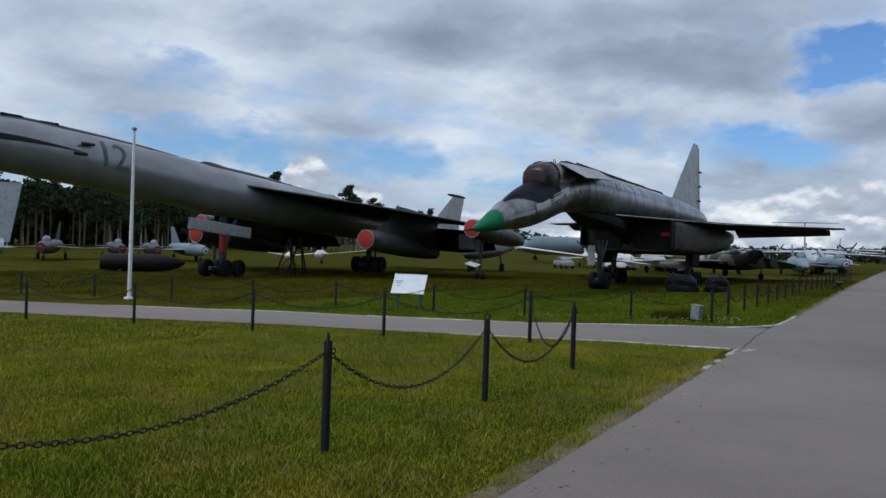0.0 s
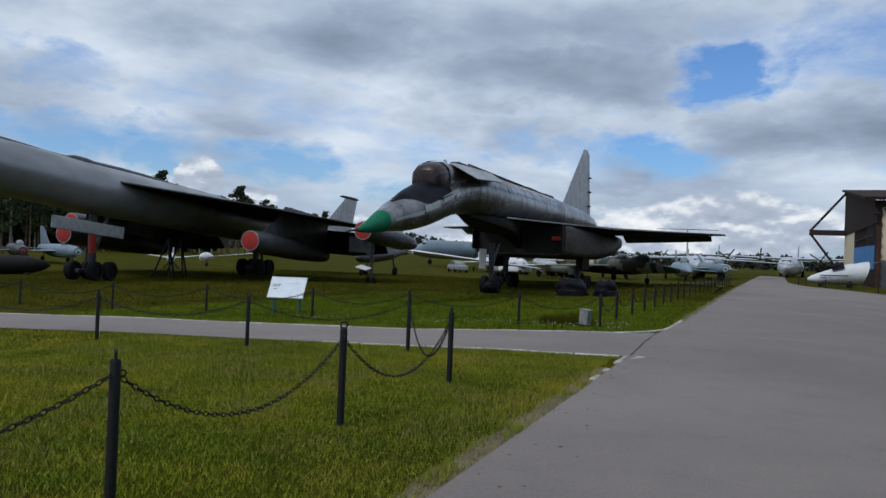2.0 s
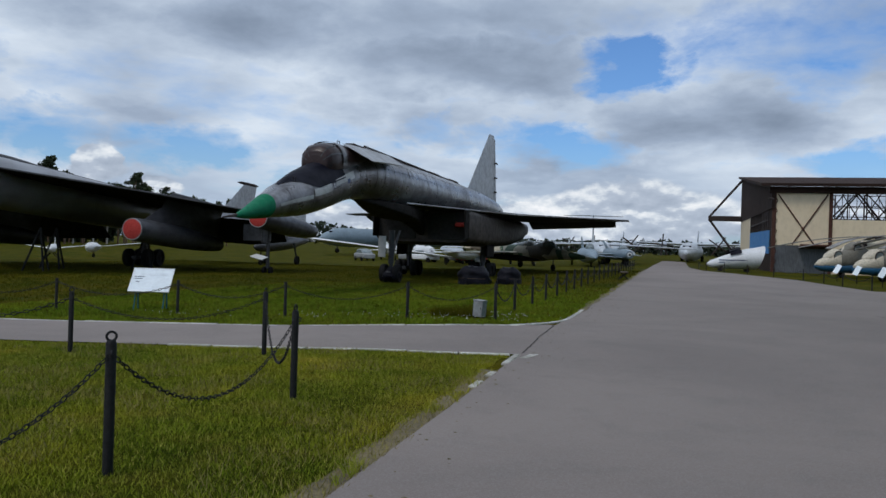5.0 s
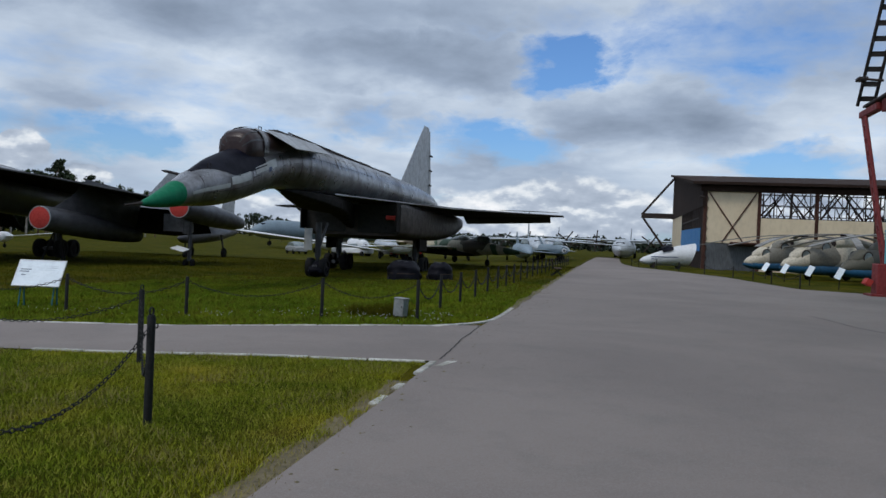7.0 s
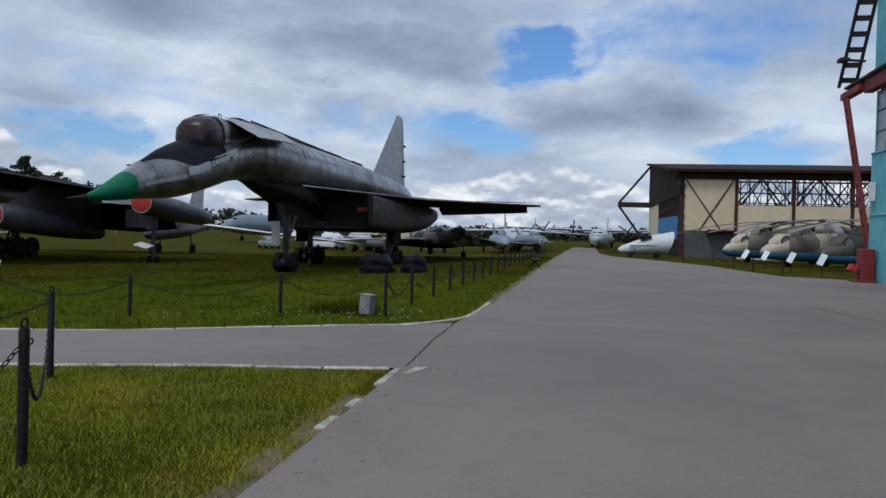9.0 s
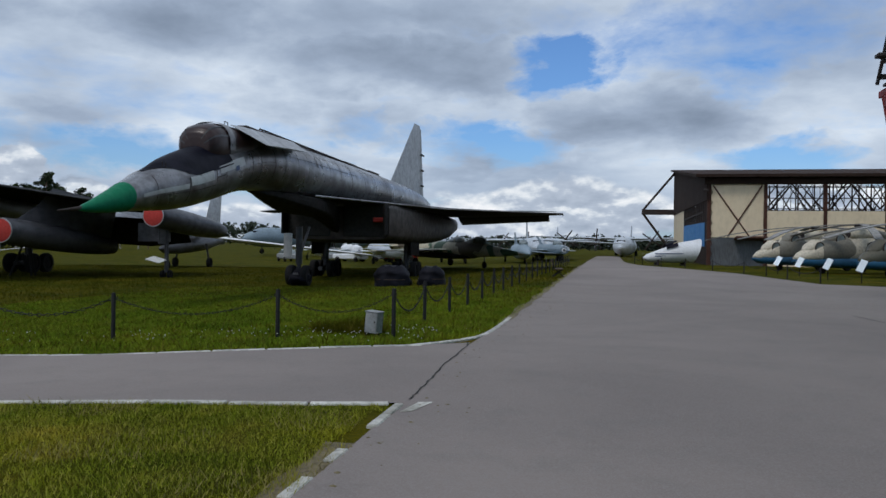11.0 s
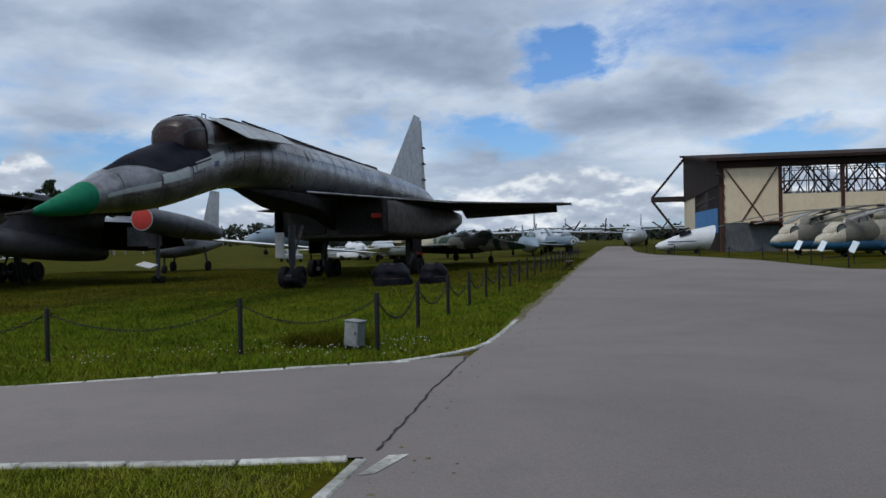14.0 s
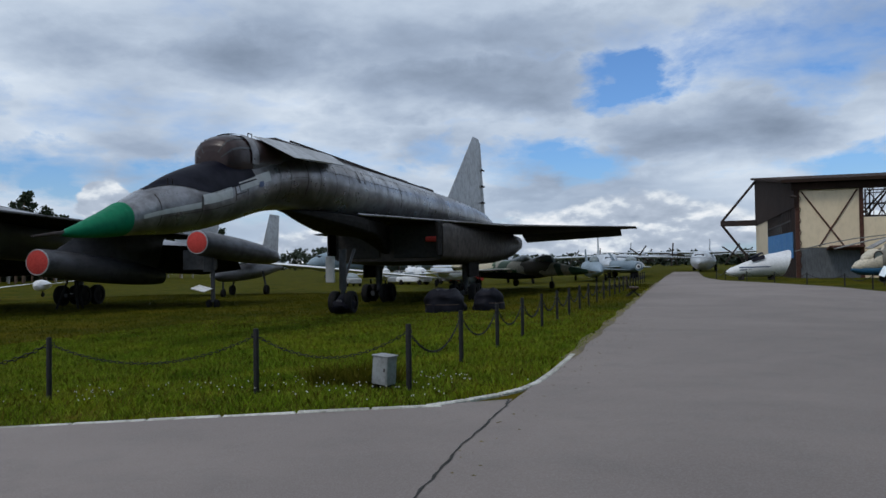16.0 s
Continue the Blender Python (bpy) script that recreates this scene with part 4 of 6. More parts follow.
        nacelle(t, 11.9 * s, 31.7, 2.98, 41.6, 2.3, 0.66, "grey engine pod on the wing tip")
        # outrigger, and a near-black slab added as flap to fill the dark gap
        Shape().box((min(10.35 * s, 11.75 * s), 32.9, 1.5), (max(10.35 * s, 11.75 * s), 34.3, 2.62), None, 0.06).make("outrigger_fairing", M_BARE_D, t, "dark boxed outrigger fairing")
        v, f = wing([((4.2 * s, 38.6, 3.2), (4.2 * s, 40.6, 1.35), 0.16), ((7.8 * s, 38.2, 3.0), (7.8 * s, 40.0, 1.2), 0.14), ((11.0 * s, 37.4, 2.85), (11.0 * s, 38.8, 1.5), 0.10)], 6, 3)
        solid("flap", v, f, M_LOWER, t, "added near-black slab shaped as a drooped flap", True)
        o = Shape().tube([(11.9 * s, 33.4, 2.5), (11.9 * s, 33.4, g + 0.4)], 0.12, 10)
        o.box((11.9 * s - 0.05, 32.4, 1.4), (11.9 * s + 0.05, 33.2, 2.5), None, 0.02)
        o = o.make("outrigger_leg", M_BARE_D, t, "", True)
        for dx in (-0.22, 0.22):
            wheel(o, "wheel", 11.9 * s + dx, 33.4, g + 0.27, 0.27, 0.16)
        sec = [((0.5 * s, 49.5, 3.0), (0.5 * s, 55.5, 2.9), 0.18), ((5.2 * s, 54.0, 3.0), (5.2 * s, 57.0, 2.95), 0.06)]
        v, f = wing(sec, 7, 3)
        solid("tailplane", v, f, M_WINGTOP, t, "", True)
    v, f = wing([((0, 49.3, 3.3), (0, 56.5, 3.1), 0.24), ((0, 55.0, 6.75), (0, 57.9, 6.75), 0.08)], 8, 3)
    solid("fin", v, f, M_WINGTOP, t, "light grey swept fin", True)
    v, f = loft([(53.6, 0, 6.85, 0.03, 0.03, 1), (54.4, 0, 6.86, 0.13, 0.13, 1), (57.4, 0, 6.82, 0.13, 0.13, 1), (58.2, 0, 6.8, 0.05, 0.05, 1)], 12, 3)
    solid("fin_cap", v, f, M_DARKSTEEL, t, "dark fin-tip fairing", True)
    Shape().box((1.42, 15.6, 2.35), (1.55, 21.0, 3.02), Matrix.Translation((0, 0, 1.1)) @ Matrix.Rotation(radians(-4.6), 4, "X"), 0.03).make("bay_door", M_WINGTOP, t, "pale open bay door")
    landing_bogie(t, "front_gear", 0, 20.4, g, 3.2, 2, 0.55, 0.42, 0.75, 0.24)
    Shape().tube([(0.1, 20.3, 0.9), (0.1, 20.3, 2.6)], 0.2, 12).make("leg_cover", M_RED, t, "red leg sleeve", True)
    landing_bogie(t, "rear_gear", 0, 38.4, g, 2.6, 2, 0.66, 0.42, 0.75, 0.24)
    for x, y in ((0.6, 26.5), (-0.6, 29.5), (3.2, 33.5)):
        s = Shape().tube([(x, y, 1.9), (x + 0.7, y - 0.6, g)], 0.06, 6).tube([(x, y, 1.9), (x - 0.7, y - 0.6, g)], 0.06, 6).tube([(x, y, 1.9), (x, y + 0.8, g)], 0.06, 6)
        s.make("support_stand", M_BLACK, t)
    Shape().box((-0.42, -0.45, -0.03), (0.42, 0.45, 0.03), Matrix.Translation((11.65, 32.6, 0.5)) @ Matrix.Rotation(radians(14), 4, "Y") @ Matrix.Rotation(radians(10), 4, "X"), 0.02).make("gear_flap", M_WHITE, t, "pale hinged undercarriage flap")
    return t


build_long_bomber()

# ---------------------------------------------------------------- cream hangar


def build_hangar():
    h = tagged(new("hangar_building"), "cream hangar with dark boarded gable and open upper windows", "hangar", "", "structure")
    X0, X1, Y0, Y1, E, R = 10.7, 60.0, 72.5, 120.0, 8.6, 13.6
    # west wall: cream low, dark boards above, rising to the ridge
    def quad(name, pts, thick, mat, label=""):
        n = (Vector(pts[1]) - Vector(pts[0])).cross(Vector(pts[2]) - Vector(pts[0])).normalized() * thick
        k = len(pts)
        v = [Vector(p) for p in pts] + [Vector(p) + n for p in pts]
        f = [tuple(range(k))[::-1], tuple(range(k, 2 * k))] + [(i, (i + 1) % k, k + (i + 1) % k, k + i) for i in range(k)]
        return solid(name, v, f, mat, h, label)
    x = X0
    quad("wall_west", [(x, Y0 + 0.3, 0), (x, 84, 0), (x, 84, 6.6), (x, Y0 + 0.3, 6.6)], 0.3, M_BROWNWOOD)
    quad("wall_west", [(x, 100, 0), (x, Y1, 0), (x, Y1, 6.9), (x, 100, 6.9)], 0.3, M_CREAM)
    quad("wall_west", [(x, 84, 0), (x, 100, 0), (x, 100, 2.2), (x, 84, 2.2)], 0.3, M_BROWNWOOD)
    quad("blue_panel", [(x, Y0 + 2.0, 2.0), (x, 100, 2.2), (x, 100, 4.7), (x, Y0 + 2.0, 4.4)], -0.06, M_BLUEWALL, "faded blue lower wall panel")
    quad("gable_boarding", [(x - 0.08, Y0 - 0.2, 6.5), (x - 0.08, Y1, 6.9), (x - 0.08, Y1, R), (x - 0.08, Y0 - 0.2, E)], 0.3, M_BROWNWOOD, "dark brown boarded gable")
    quad("window_glass", [(x + 0.12, 76, 4.4), (x + 0.12, 100, 4.7), (x + 0.12, 100, 6.8), (x + 0.12, 76, 6.5)], 0.05, M_PANE)
    for k in range(13):
        y = 76 + 24 * k / 12
        Shape().box((x - 0.05, y - 0.09, 4.3), (x + 0.1, y + 0.09, 6.75)).make("mullion", M_DARKSTEEL, h)
    Shape().box((x - 0.06, 76, 5.45), (x + 0.09, 100, 5.58)).make("mullion", M_DARKSTEEL, h)
    # front wall bays
    y = Y0
    xx = X0 + 0.35
    Shape().box((X0, y, 0), (xx, y + 0.4, E)).make("corner_post", M_RUST, h, "rusty lattice corner post")
    Shape().box((xx, y + 0.06, 2.9), (15.85, y + 0.36, 8.05), None, 0.02).make("door_panel", M_CREAM, h, "cream braced door panel")
    Shape().box((xx, y + 0.10, 0.0), (15.85, y + 0.4, 2.86)).make("lower_wall", M_SLATE, h, "grey weathered lower wall")
    br = Shape().tube([(xx + 0.15, y + 0.02, 7.95), (14.6, y + 0.02, 3.0)], 0.07, 6).tube([(15.7, y + 0.0, 7.95), (12.6, y + 0.0, 3.0)], 0.07, 6)
    br.make("cross_brace", M_RUST, h, "rusty diagonal braces")
    Shape().box((13.2, y - 1.4, 2.65), (16.0, y + 0.05, 2.82), Matrix.Translation((0, y, 2.7)) @ Matrix.Rotation(radians(-9), 4, "X") @ Matrix.Translation((0, -y, -2.7)), 0.02).make("lean_to_roof", M_RUST, h, "rusty sheet canopy")
    for i, xb in enumerate(np.arange(15.85, 58, 5.3)):
        Shape().box((xb, y - 0.02, 0), (xb + 0.32, y + 0.4, E)).make("bay_post", M_RUST, h, "rusty lattice post")
        zig = Shape()
        for k in range(12):
            zig.tube([(xb + (0.02 if k % 2 else 0.3), y - 0.06, 2.6 + k * 0.45), (xb + (0.3 if k % 2 else 0.02), y - 0.06, 2.6 + (k + 1) * 0.45)], 0.035, 5)
        zig.make("post_lattice", M_RUST, h)
        Shape().box((xb + 0.32, y + 0.06, 0), (xb + 5.3, y + 0.36, 5.5)).make("front_wall", M_CREAM, h)
        for zz in (5.55, 6.7, 7.85):
            Shape().box((xb + 0.32, y + 0.1, zz - 0.035), (xb + 5.3, y + 0.2, zz + 0.035)).make("window_bar", M_DARKSTEEL, h)
        for k in range(8):
            xk = xb + 0.5 + k * 0.64
            Shape().box((xk - (0.02 if k % 4 else 0.06), y + 0.08, 5.5), (xk + (0.02 if k % 4 else 0.06), y + 0.18, 7.95)).make("window_bar", M_DARKSTEEL, h)
        Shape().tube([(xb + 0.4, y + 1.6, 5.0), (xb + 2.8, y + 1.6, 8.2), (xb + 5.2, y + 1.6, 5.0)], 0.12, 6).make("roof_truss", M_DARKSTEEL, h)
    for xk, s in ((X0 + 0.5, 1),):
        zig = Shape()
        for k in range(16):
            zig.tube([(xk - (0.3 if k % 2 else 0.05), y - 0.08, 0.3 + k * 0.5), (xk - (0.05 if k % 2 else 0.3), y - 0.08, 0.8 + k * 0.5)], 0.035, 5)
        zig.make("post_lattice", M_RUST, h)
    Shape().box((X0 - 0.3, y - 0.25, 8.05), (X1, y + 0.5, E + 0.1), None, 0.03).make("fascia", M_BROWNWOOD, h, "dark brown fascia")
    # roof
    quad("roof", [(X0 - 1.2, Y0 - 1.0, E + 0.08), (X1, Y0 - 1.0, E + 0.08), (X1, Y1, R + 0.1), (X0 - 0.6, Y1, R + 0.1)], 0.28, M_BROWNWOOD, "dark shallow-pitched roof")
    Shape().box((X0 + 0.4, Y1 - 0.3, 0), (X1 - 0.4, Y1, 7.4)).make("wall_north", M_GREYWALL, h)
    Shape().box((X0 + 0.4, Y1 - 0.3, 12.6), (X1 - 0.4, Y1, R)).make("wall_north", M_GREYWALL, h)
    for xk in np.arange(X0 + 2, X1, 2.6):
        Shape().box((xk - 0.08, Y1 - 0.25, 6.4), (xk + 0.08, Y1 - 0.1, 12.6)).make("mullion", M_DARKSTEEL, h)
    for zz in (8.0, 9.6, 11.2):
        Shape().box((X0 + 0.4, Y1 - 0.25, zz - 0.06), (X1 - 0.4, Y1 - 0.1, zz + 0.06)).make("mullion", M_DARKSTEEL, h)
    for yy in (78, 84, 92, 100, 108):
        s = Shape()
        for xk in np.arange(X0 + 1, X1 - 6, 5.3):
            s.tube([(xk, yy, 6.0), (xk + 2.65, yy, 8.4 + (yy - 72) * 0.1), (xk + 5.3, yy, 6.0)], 0.09, 5)
        s.make("roof_truss", M_DARKSTEEL, h)
    Shape().box((X1 - 0.3, Y0, 0), (X1, Y1, E)).make("wall_east", M_GREYWALL, h)
    # rail gantry beyond the gable
    s = Shape().box((X0 - 4.95, 117.6, 6.9), (X0, 118.3, 7.7), None, 0.03)
    s.make("gantry_beam", M_DARKSTEEL, h, "dark steel rail beam")
    Shape().tube([(X0 - 4.85, 118, 7.5), (X0 - 0.1, 118, 13.3)], 0.2, 6).make("gantry_strut", M_DARKSTEEL, h)
    Shape().tube([(X0 - 4.85, 118, 7.2), (X0 - 1.5, 118, 2.6), (X0 - 1.0, 118, 0.0)], 0.2, 6).make("gantry_strut", M_DARKSTEEL, h)
    Shape().tube([(X0 + 0.05, Y0 - 0.5, 7.4), (X0 - 0.4, Y0 - 0.5, 7.5)], 0.12, 8).make("wall_lamp", M_DARKSTEEL, h)
    h.matrix_world = pose(-0.3, 0, -0.2)
    return h


build_hangar()

# ---------------------------------------------------------------- teal building


def build_teal():
    b = tagged(new("teal_building"), "tall teal-painted hangar wall with red steelwork", "building", "", "structure")
    x, ya, yb, top = 15.3, 33.3, -35.0, 17.0
    bay = 6.3
    Shape().box((x + 0.05, yb, 0), (x + 0.4, ya, 6.25)).make("wall_west", M_TEAL, b, "teal painted wall panels")
    Shape().box((x + 0.05, yb, 9.95), (x + 0.4, ya, top)).make("wall_west", M_TEAL, b, "teal painted upper wall")
    Shape().box((x + 0.4, ya - 0.4, 0), (x + 30, ya, top)).make("wall_north", M_TEAL, b)
    Shape().box((x, yb, top), (x + 30, ya, top + 0.4)).make("roof", M_RUST, b)
    Shape().box((x + 30, yb, 0), (x + 30.4, ya, top)).make("wall_east", M_TEAL, b)
    Shape().box((x + 0.4, yb, 0), (x + 30, yb + 0.4, top)).make("wall_south", M_TEAL, b)
    Shape().box((x + 0.34, yb, 6.25), (x + 0.4, ya, 9.95)).make("window_back", M_DARKIN, b)
    y = ya
    k = 0
    while y > yb + bay:
        y1 = y - bay
        Shape().box((x + 0.2, y1 + 0.45, 6.3), (x + 0.26, y - 0.15, 9.3)).make("window_glass", M_PANE, b, "dusty grey window panes")
        for i in range(5):
            yy = y1 + 0.45 + (bay - 0.6) * i / 4
            Shape().box((x + 0.14, yy - 0.035, 6.25), (x + 0.22, yy + 0.035, 9.3)).make("mullion", M_TEALDARK if i % 4 else M_TEALTRIM, b)
        for zz in (7.3, 8.3):
            Shape().box((x + 0.15, y1 + 0.45, zz - 0.03), (x + 0.21, y - 0.15, zz + 0.03)).make("mullion", M_TEALDARK, b)
        Shape().box((x - 0.10, y1 + 0.02, 0), (x + 0.1, y1 + 0.32, 6.4), None, 0.03).make("downpipe", M_TEAL, b, "teal boxed pillar")
        Shape().box((x - 0.10, y1 + 0.02, 6.4), (x + 0.2, y1 + 0.40, 9.3), None, 0.03).make("pillar", M_REDSTEEL, b, "red steel pillar")
        for zz in (3.2, 6.2):
            Shape().box((x - 0.02, y1 + 0.32, zz), (x + 0.09, y - 0.02, zz + 0.10), None, 0.02).make("seam", M_TEALTRIM, b)
        Shape().box((x - 0.015, y - 2.6, 0.0), (x + 0.06, y - 2.5, 6.2), None, 0.015).make("seam", M_TEALTRIM, b)
        Shape().box((x - 0.01, y - 5.8, 10.1), (x + 0.12, y - 3.8, 14.5)).make("window_frame", M_TEALTRIM, b)
        Shape().box((x - 0.03, y - 5.7, 10.2), (x + 0.05, y - 3.9, 14.4)).make("window_glass", M_PANE, b, "grey upper window panes")
        for i in range(4):
            Shape().box((x - 0.06, y - 5.7 + i * 0.6 - 0.02, 10.2), (x - 0.02, y - 5.7 + i * 0.6 + 0.02, 14.4)).make("mullion", M_TEAL, b)
        for i in range(7):
            Shape().box((x - 0.06, y - 5.7, 10.2 + i * 0.7 - 0.02), (x - 0.02, y - 3.9, 10.2 + i * 0.7 + 0.02)).make("mullion", M_TEAL, b)
        y = y1
        k += 1
    # red rail beam and gantry past the corner
    Shape().box((x - 0.28, yb, 9.3), (x + 0.15, ya + 0.5, 9.95), None, 0.03).make("rail_beam", M_REDSTEEL, b, "red oxide rail beam")
    Shape().box((x - 0.45, yb, 9.95), (x + 0.05, ya + 3.2, 10.1), None, 0.03).make("rail_cap", M_DARKSTEEL, b)
    Shape().box((x - 0.52, ya + 0.5, 9.45), (x - 0.1, ya + 3.6, 9.8), None, 0.03).make("rail_beam", M_REDSTEEL, b, "rusty projecting rail beam")
    yo = ya + 2.6
    d0, d1 = Vector((x - 0.5, yo, 9.4)), Vector((x + 0.45, ya + 0.5, 0.1))
    st = Shape()
    for dy in (-0.22, 0.22):
        st.tube([d0 + Vector((0, dy, 0)), d1 + Vector((0, dy, 0))], 0.10, 6)
    for i in range(14):
        p = d0.lerp(d1, (i + 0.5) / 14)
        st.box((p.x - 0.06, p.y - 0.22, p.z - 0.2), (p.x + 0.06, p.y + 0.22, p.z + 0.2))
    st.make("gantry_leg", M_REDSTEEL, b, "red raking steel leg")
    u0, u1 = Vector((x - 0.42, yo + 0.2, 10.0)), Vector((x + 0.2, ya - 1.2, 18.6))
    la = Shape()
    for dx in (-0.40, 0.40):
        la.tube([u0 + Vector((dx, 0, 0)), u1 + Vector((dx, 0, 0))], 0.09, 6)
    for i in range(12):
        p = u0.lerp(u1, (i + 0.5) / 12)
        la.box((p.x - 0.40, p.y - 0.05, p.z - 0.13), (p.x + 0.40, p.y + 0.05, p.z + 0.13))
    la.make("gantry_ladder_truss", M_DARKSTEEL, b, "dark red laddered steel strut")
    Shape().tube([(x - 0.1, ya + 1.0, 11.0), (x - 0.9, ya + 1.6, 11.2)], 0.07, 6).box((x - 1.2, ya + 1.4, 11.1), (x - 0.7, ya + 2.0, 11.3), None, 0.04).make("floodlight", M_DARKSTEEL, b)
    Shape().box((x - 0.16, ya - 0.9, 3.9), (x + 0.02, ya - 0.35, 4.8), None, 0.03).make("meter_box", M_WHITE, b, "white wall box")
    Shape().box((x - 0.06, ya - 9.6, 0.1), (x + 0.03, ya - 8.0, 2.4), None, 0.02).make("door", M_TEALTRIM, b, "pale teal door")
    b.matrix_world = Matrix.Translation((14.38, 29.8, 0)) @ Matrix.Diagonal((0.917, 0.917, 0.93, 1.0)) @ Matrix.Translation((-x, -ya, 0))
    return b


build_teal()


def red_box():
    t = thing("fire_equipment_box", (14.06, 28.9, 0), 0, "red painted steel fire box on a stepped base", "fire box")
    Shape().box((-0.28, -0.45, 0.05), (0.24, 0.45, 1.5), None, 0.04).make("cabinet", M_REDSTEEL, t)
    Shape().box((-0.55, -0.7, 0.0), (0.25, 0.6, 0.12), None, 0.02).make("base", M_REDSTEEL, t)
    Shape().box((-0.7, -0.3, 0.45), (-0.42, 0.3, 0.75), Matrix.Translation((-0.5, 0, 0.6)) @ Matrix.Rotation(radians(30), 4, "Y") @ Matrix.Translation((0.5, 0, -0.6)), 0.02).make("notice", M_RED, t, "faded red sloping lid")


red_box()

# ---------------------------------------------------------------- small things on the lawn


def info_board():
    t = thing("information_board", (-11.1, 5.75, height(-11.1)), 18, "tilted white information board on teal metal legs", "information board")
    m = Matrix.Translation((0, 0, 0.78)) @ Matrix.Rotation(radians(-38), 4, "X")
    Shape().box((-0.52, -0.012, -0.36), (0.52, 0.012, 0.36), m, 0.006).make("panel", M_SIGN, t, "pale blue-white printed panel")
    fr = Shape()
    for a, b in (((-0.54, -0.02, -0.38), (0.54, 0.016, -0.355)), ((-0.54, -0.02, 0.355), (0.54, 0.016, 0.38)), ((-0.54, -0.02, -0.355), (-0.515, 0.016, 0.355)), ((0.515, -0.02, -0.355), (0.54, 0.016, 0.355))):
        fr.box(a, b, m)
    fr.make("frame", M_WHITE, t)
    for i, (x0, x1, z) in enumerate(((-0.46, -0.2, 0.10), (-0.46, -0.24, 0.04), (-0.40, -0.30, -0.06), (-0.1, 0.42, 0.22), (-0.1, 0.4, 0.16), (-0.1, 0.43, 0.10))):
        Shape().box((x0, -0.0165, z - 0.012), (x1, -0.0125, z + 0.012), m).make("print_line", M_INK if i < 3 else M_SIGN, t)
    for x in (-0.38, 0.38):
        Shape().tube([(x, 0.12, -0.05), (x, 0.06, 0.72)], 0.022, 8).tube([(x, -0.22, -0.05), (x, -0.05, 0.62)], 0.018, 8).make("leg", M_TEALDARK, t)


info_board()


def utility_box():
    t = thing("utility_box", (-2.09, 5.6, height(-2.1)), -14, "grey sheet-metal utility box leaning in the grass", "utility box")
    m = Matrix.Rotation(radians(4.5), 4, "Y") @ Matrix.Scale(0.88, 4)
    Shape().box((-0.135, -0.12, 0.06), (0.135, 0.12, 0.47), m, 0.008).make("body", M_BOX, t)
    Shape().box((-0.15, -0.135, 0.47), (0.15, 0.135, 0.49), m, 0.006).make("lid", M_BOX, t)
    Shape().box((-0.12, -0.127, 0.10), (0.12, -0.121, 0.44), m, 0.002).make("door", M_BOX, t)
    Shape().box((0.08, -0.135, 0.26), (0.10, -0.127, 0.31), m).make("latch", M_DARKSTEEL, t)
    for x in (-0.11, 0.11):
        Shape().box((x - 0.02, -0.1, -0.02), (x + 0.02, 0.1, 0.07), m).make("foot", M_DARKSTEEL, t)


utility_box()


def flagpole():
    x, y = -21.0, 2.85
    t = thing("flagpole", (x, y, height(x)), 0, "plain white flagpole with a small ball finial", "flagpole")
    Shape().tube([(0, 0, -0.2), (0, 0, 3.0), (0, 0, 5.95)], [0.075, 0.06, 0.045], 12).make("pole", M_WHITE, t, "", True)
    Shape().tube([(0, 0, 5.93), (0, 0, 5.98), (0, 0, 6.04), (0, 0, 6.08)], [0.02, 0.085, 0.085, 0.02], 12).make("finial", M_BOX, t, "", True)
    Shape().box((-0.14, -0.14, -0.05), (0.14, 0.14, 0.08), None, 0.02).make("base", M_WHITE, t)


flagpole()


def park_bench():
    t = thing("park_bench", (-0.95, 33.6, 0.0), 96, "dark wooden park bench beside the road", "bench")
    for i in range(3):
        Shape().box((-0.8, -0.22 + i * 0.15, 0.40), (0.8, -0.09 + i * 0.15, 0.46), None, 0.008).make("seat_slat", M_BENCH, t)
    m = Matrix.Translation((0, 0.26, 0.5)) @ Matrix.Rotation(radians(-14), 4, "X")
    for i in range(2):
        Shape().box((-0.8, 0, 0.08 + i * 0.2), (0.8, 0.035, 0.22 + i * 0.2), m, 0.008).make("back_slat", M_BENCH, t)
    for x in (-0.6, 0.6):
        Shape().tube([(x, -0.3, 0), (x, 0.22, 0.45), (x, 0.36, 0.92)], 0.03, 6).tube([(x, 0.34, 0), (x, -0.2, 0.42)], 0.03, 6).make("leg_frame", M_BLACK, t)


park_bench()


def drop_tank():
    x, y = -41.6, 19.6
    t = thing("fuel_tank", (x, y, height(x)), 142, "long black aircraft fuel tank lying on low chocks", "fuel tank")
    v, f = loft([(-2.6, 0, 0.62, 0.05, 0.05, 1), (-2.3, 0, 0.62, 0.28, 0.28, 1), (-1.5, 0, 0.62, 0.52, 0.52, 1), (0, 0, 0.62, 0.6, 0.6, 1), (2.0, 0, 0.62, 0.56, 0.56, 1), (2.7, 0, 0.62, 0.5, 0.5, 1)], 24, 4)
    solid("shell", v, f, M_BLACK, t, "", True)
    Shape().ring((0, 2.7, 0.62), (0, 1, 0), 0.42, 0.05, 20, 6).make("end_ring", M_DARKSTEEL, t, "", True)
    for yy in (-1.3, 1.5):
        Shape().box((-0.5, yy - 0.12, -0.05), (0.5, yy + 0.12, 0.16), None, 0.02).make("chock", M_BENCH, t)


drop_tank()


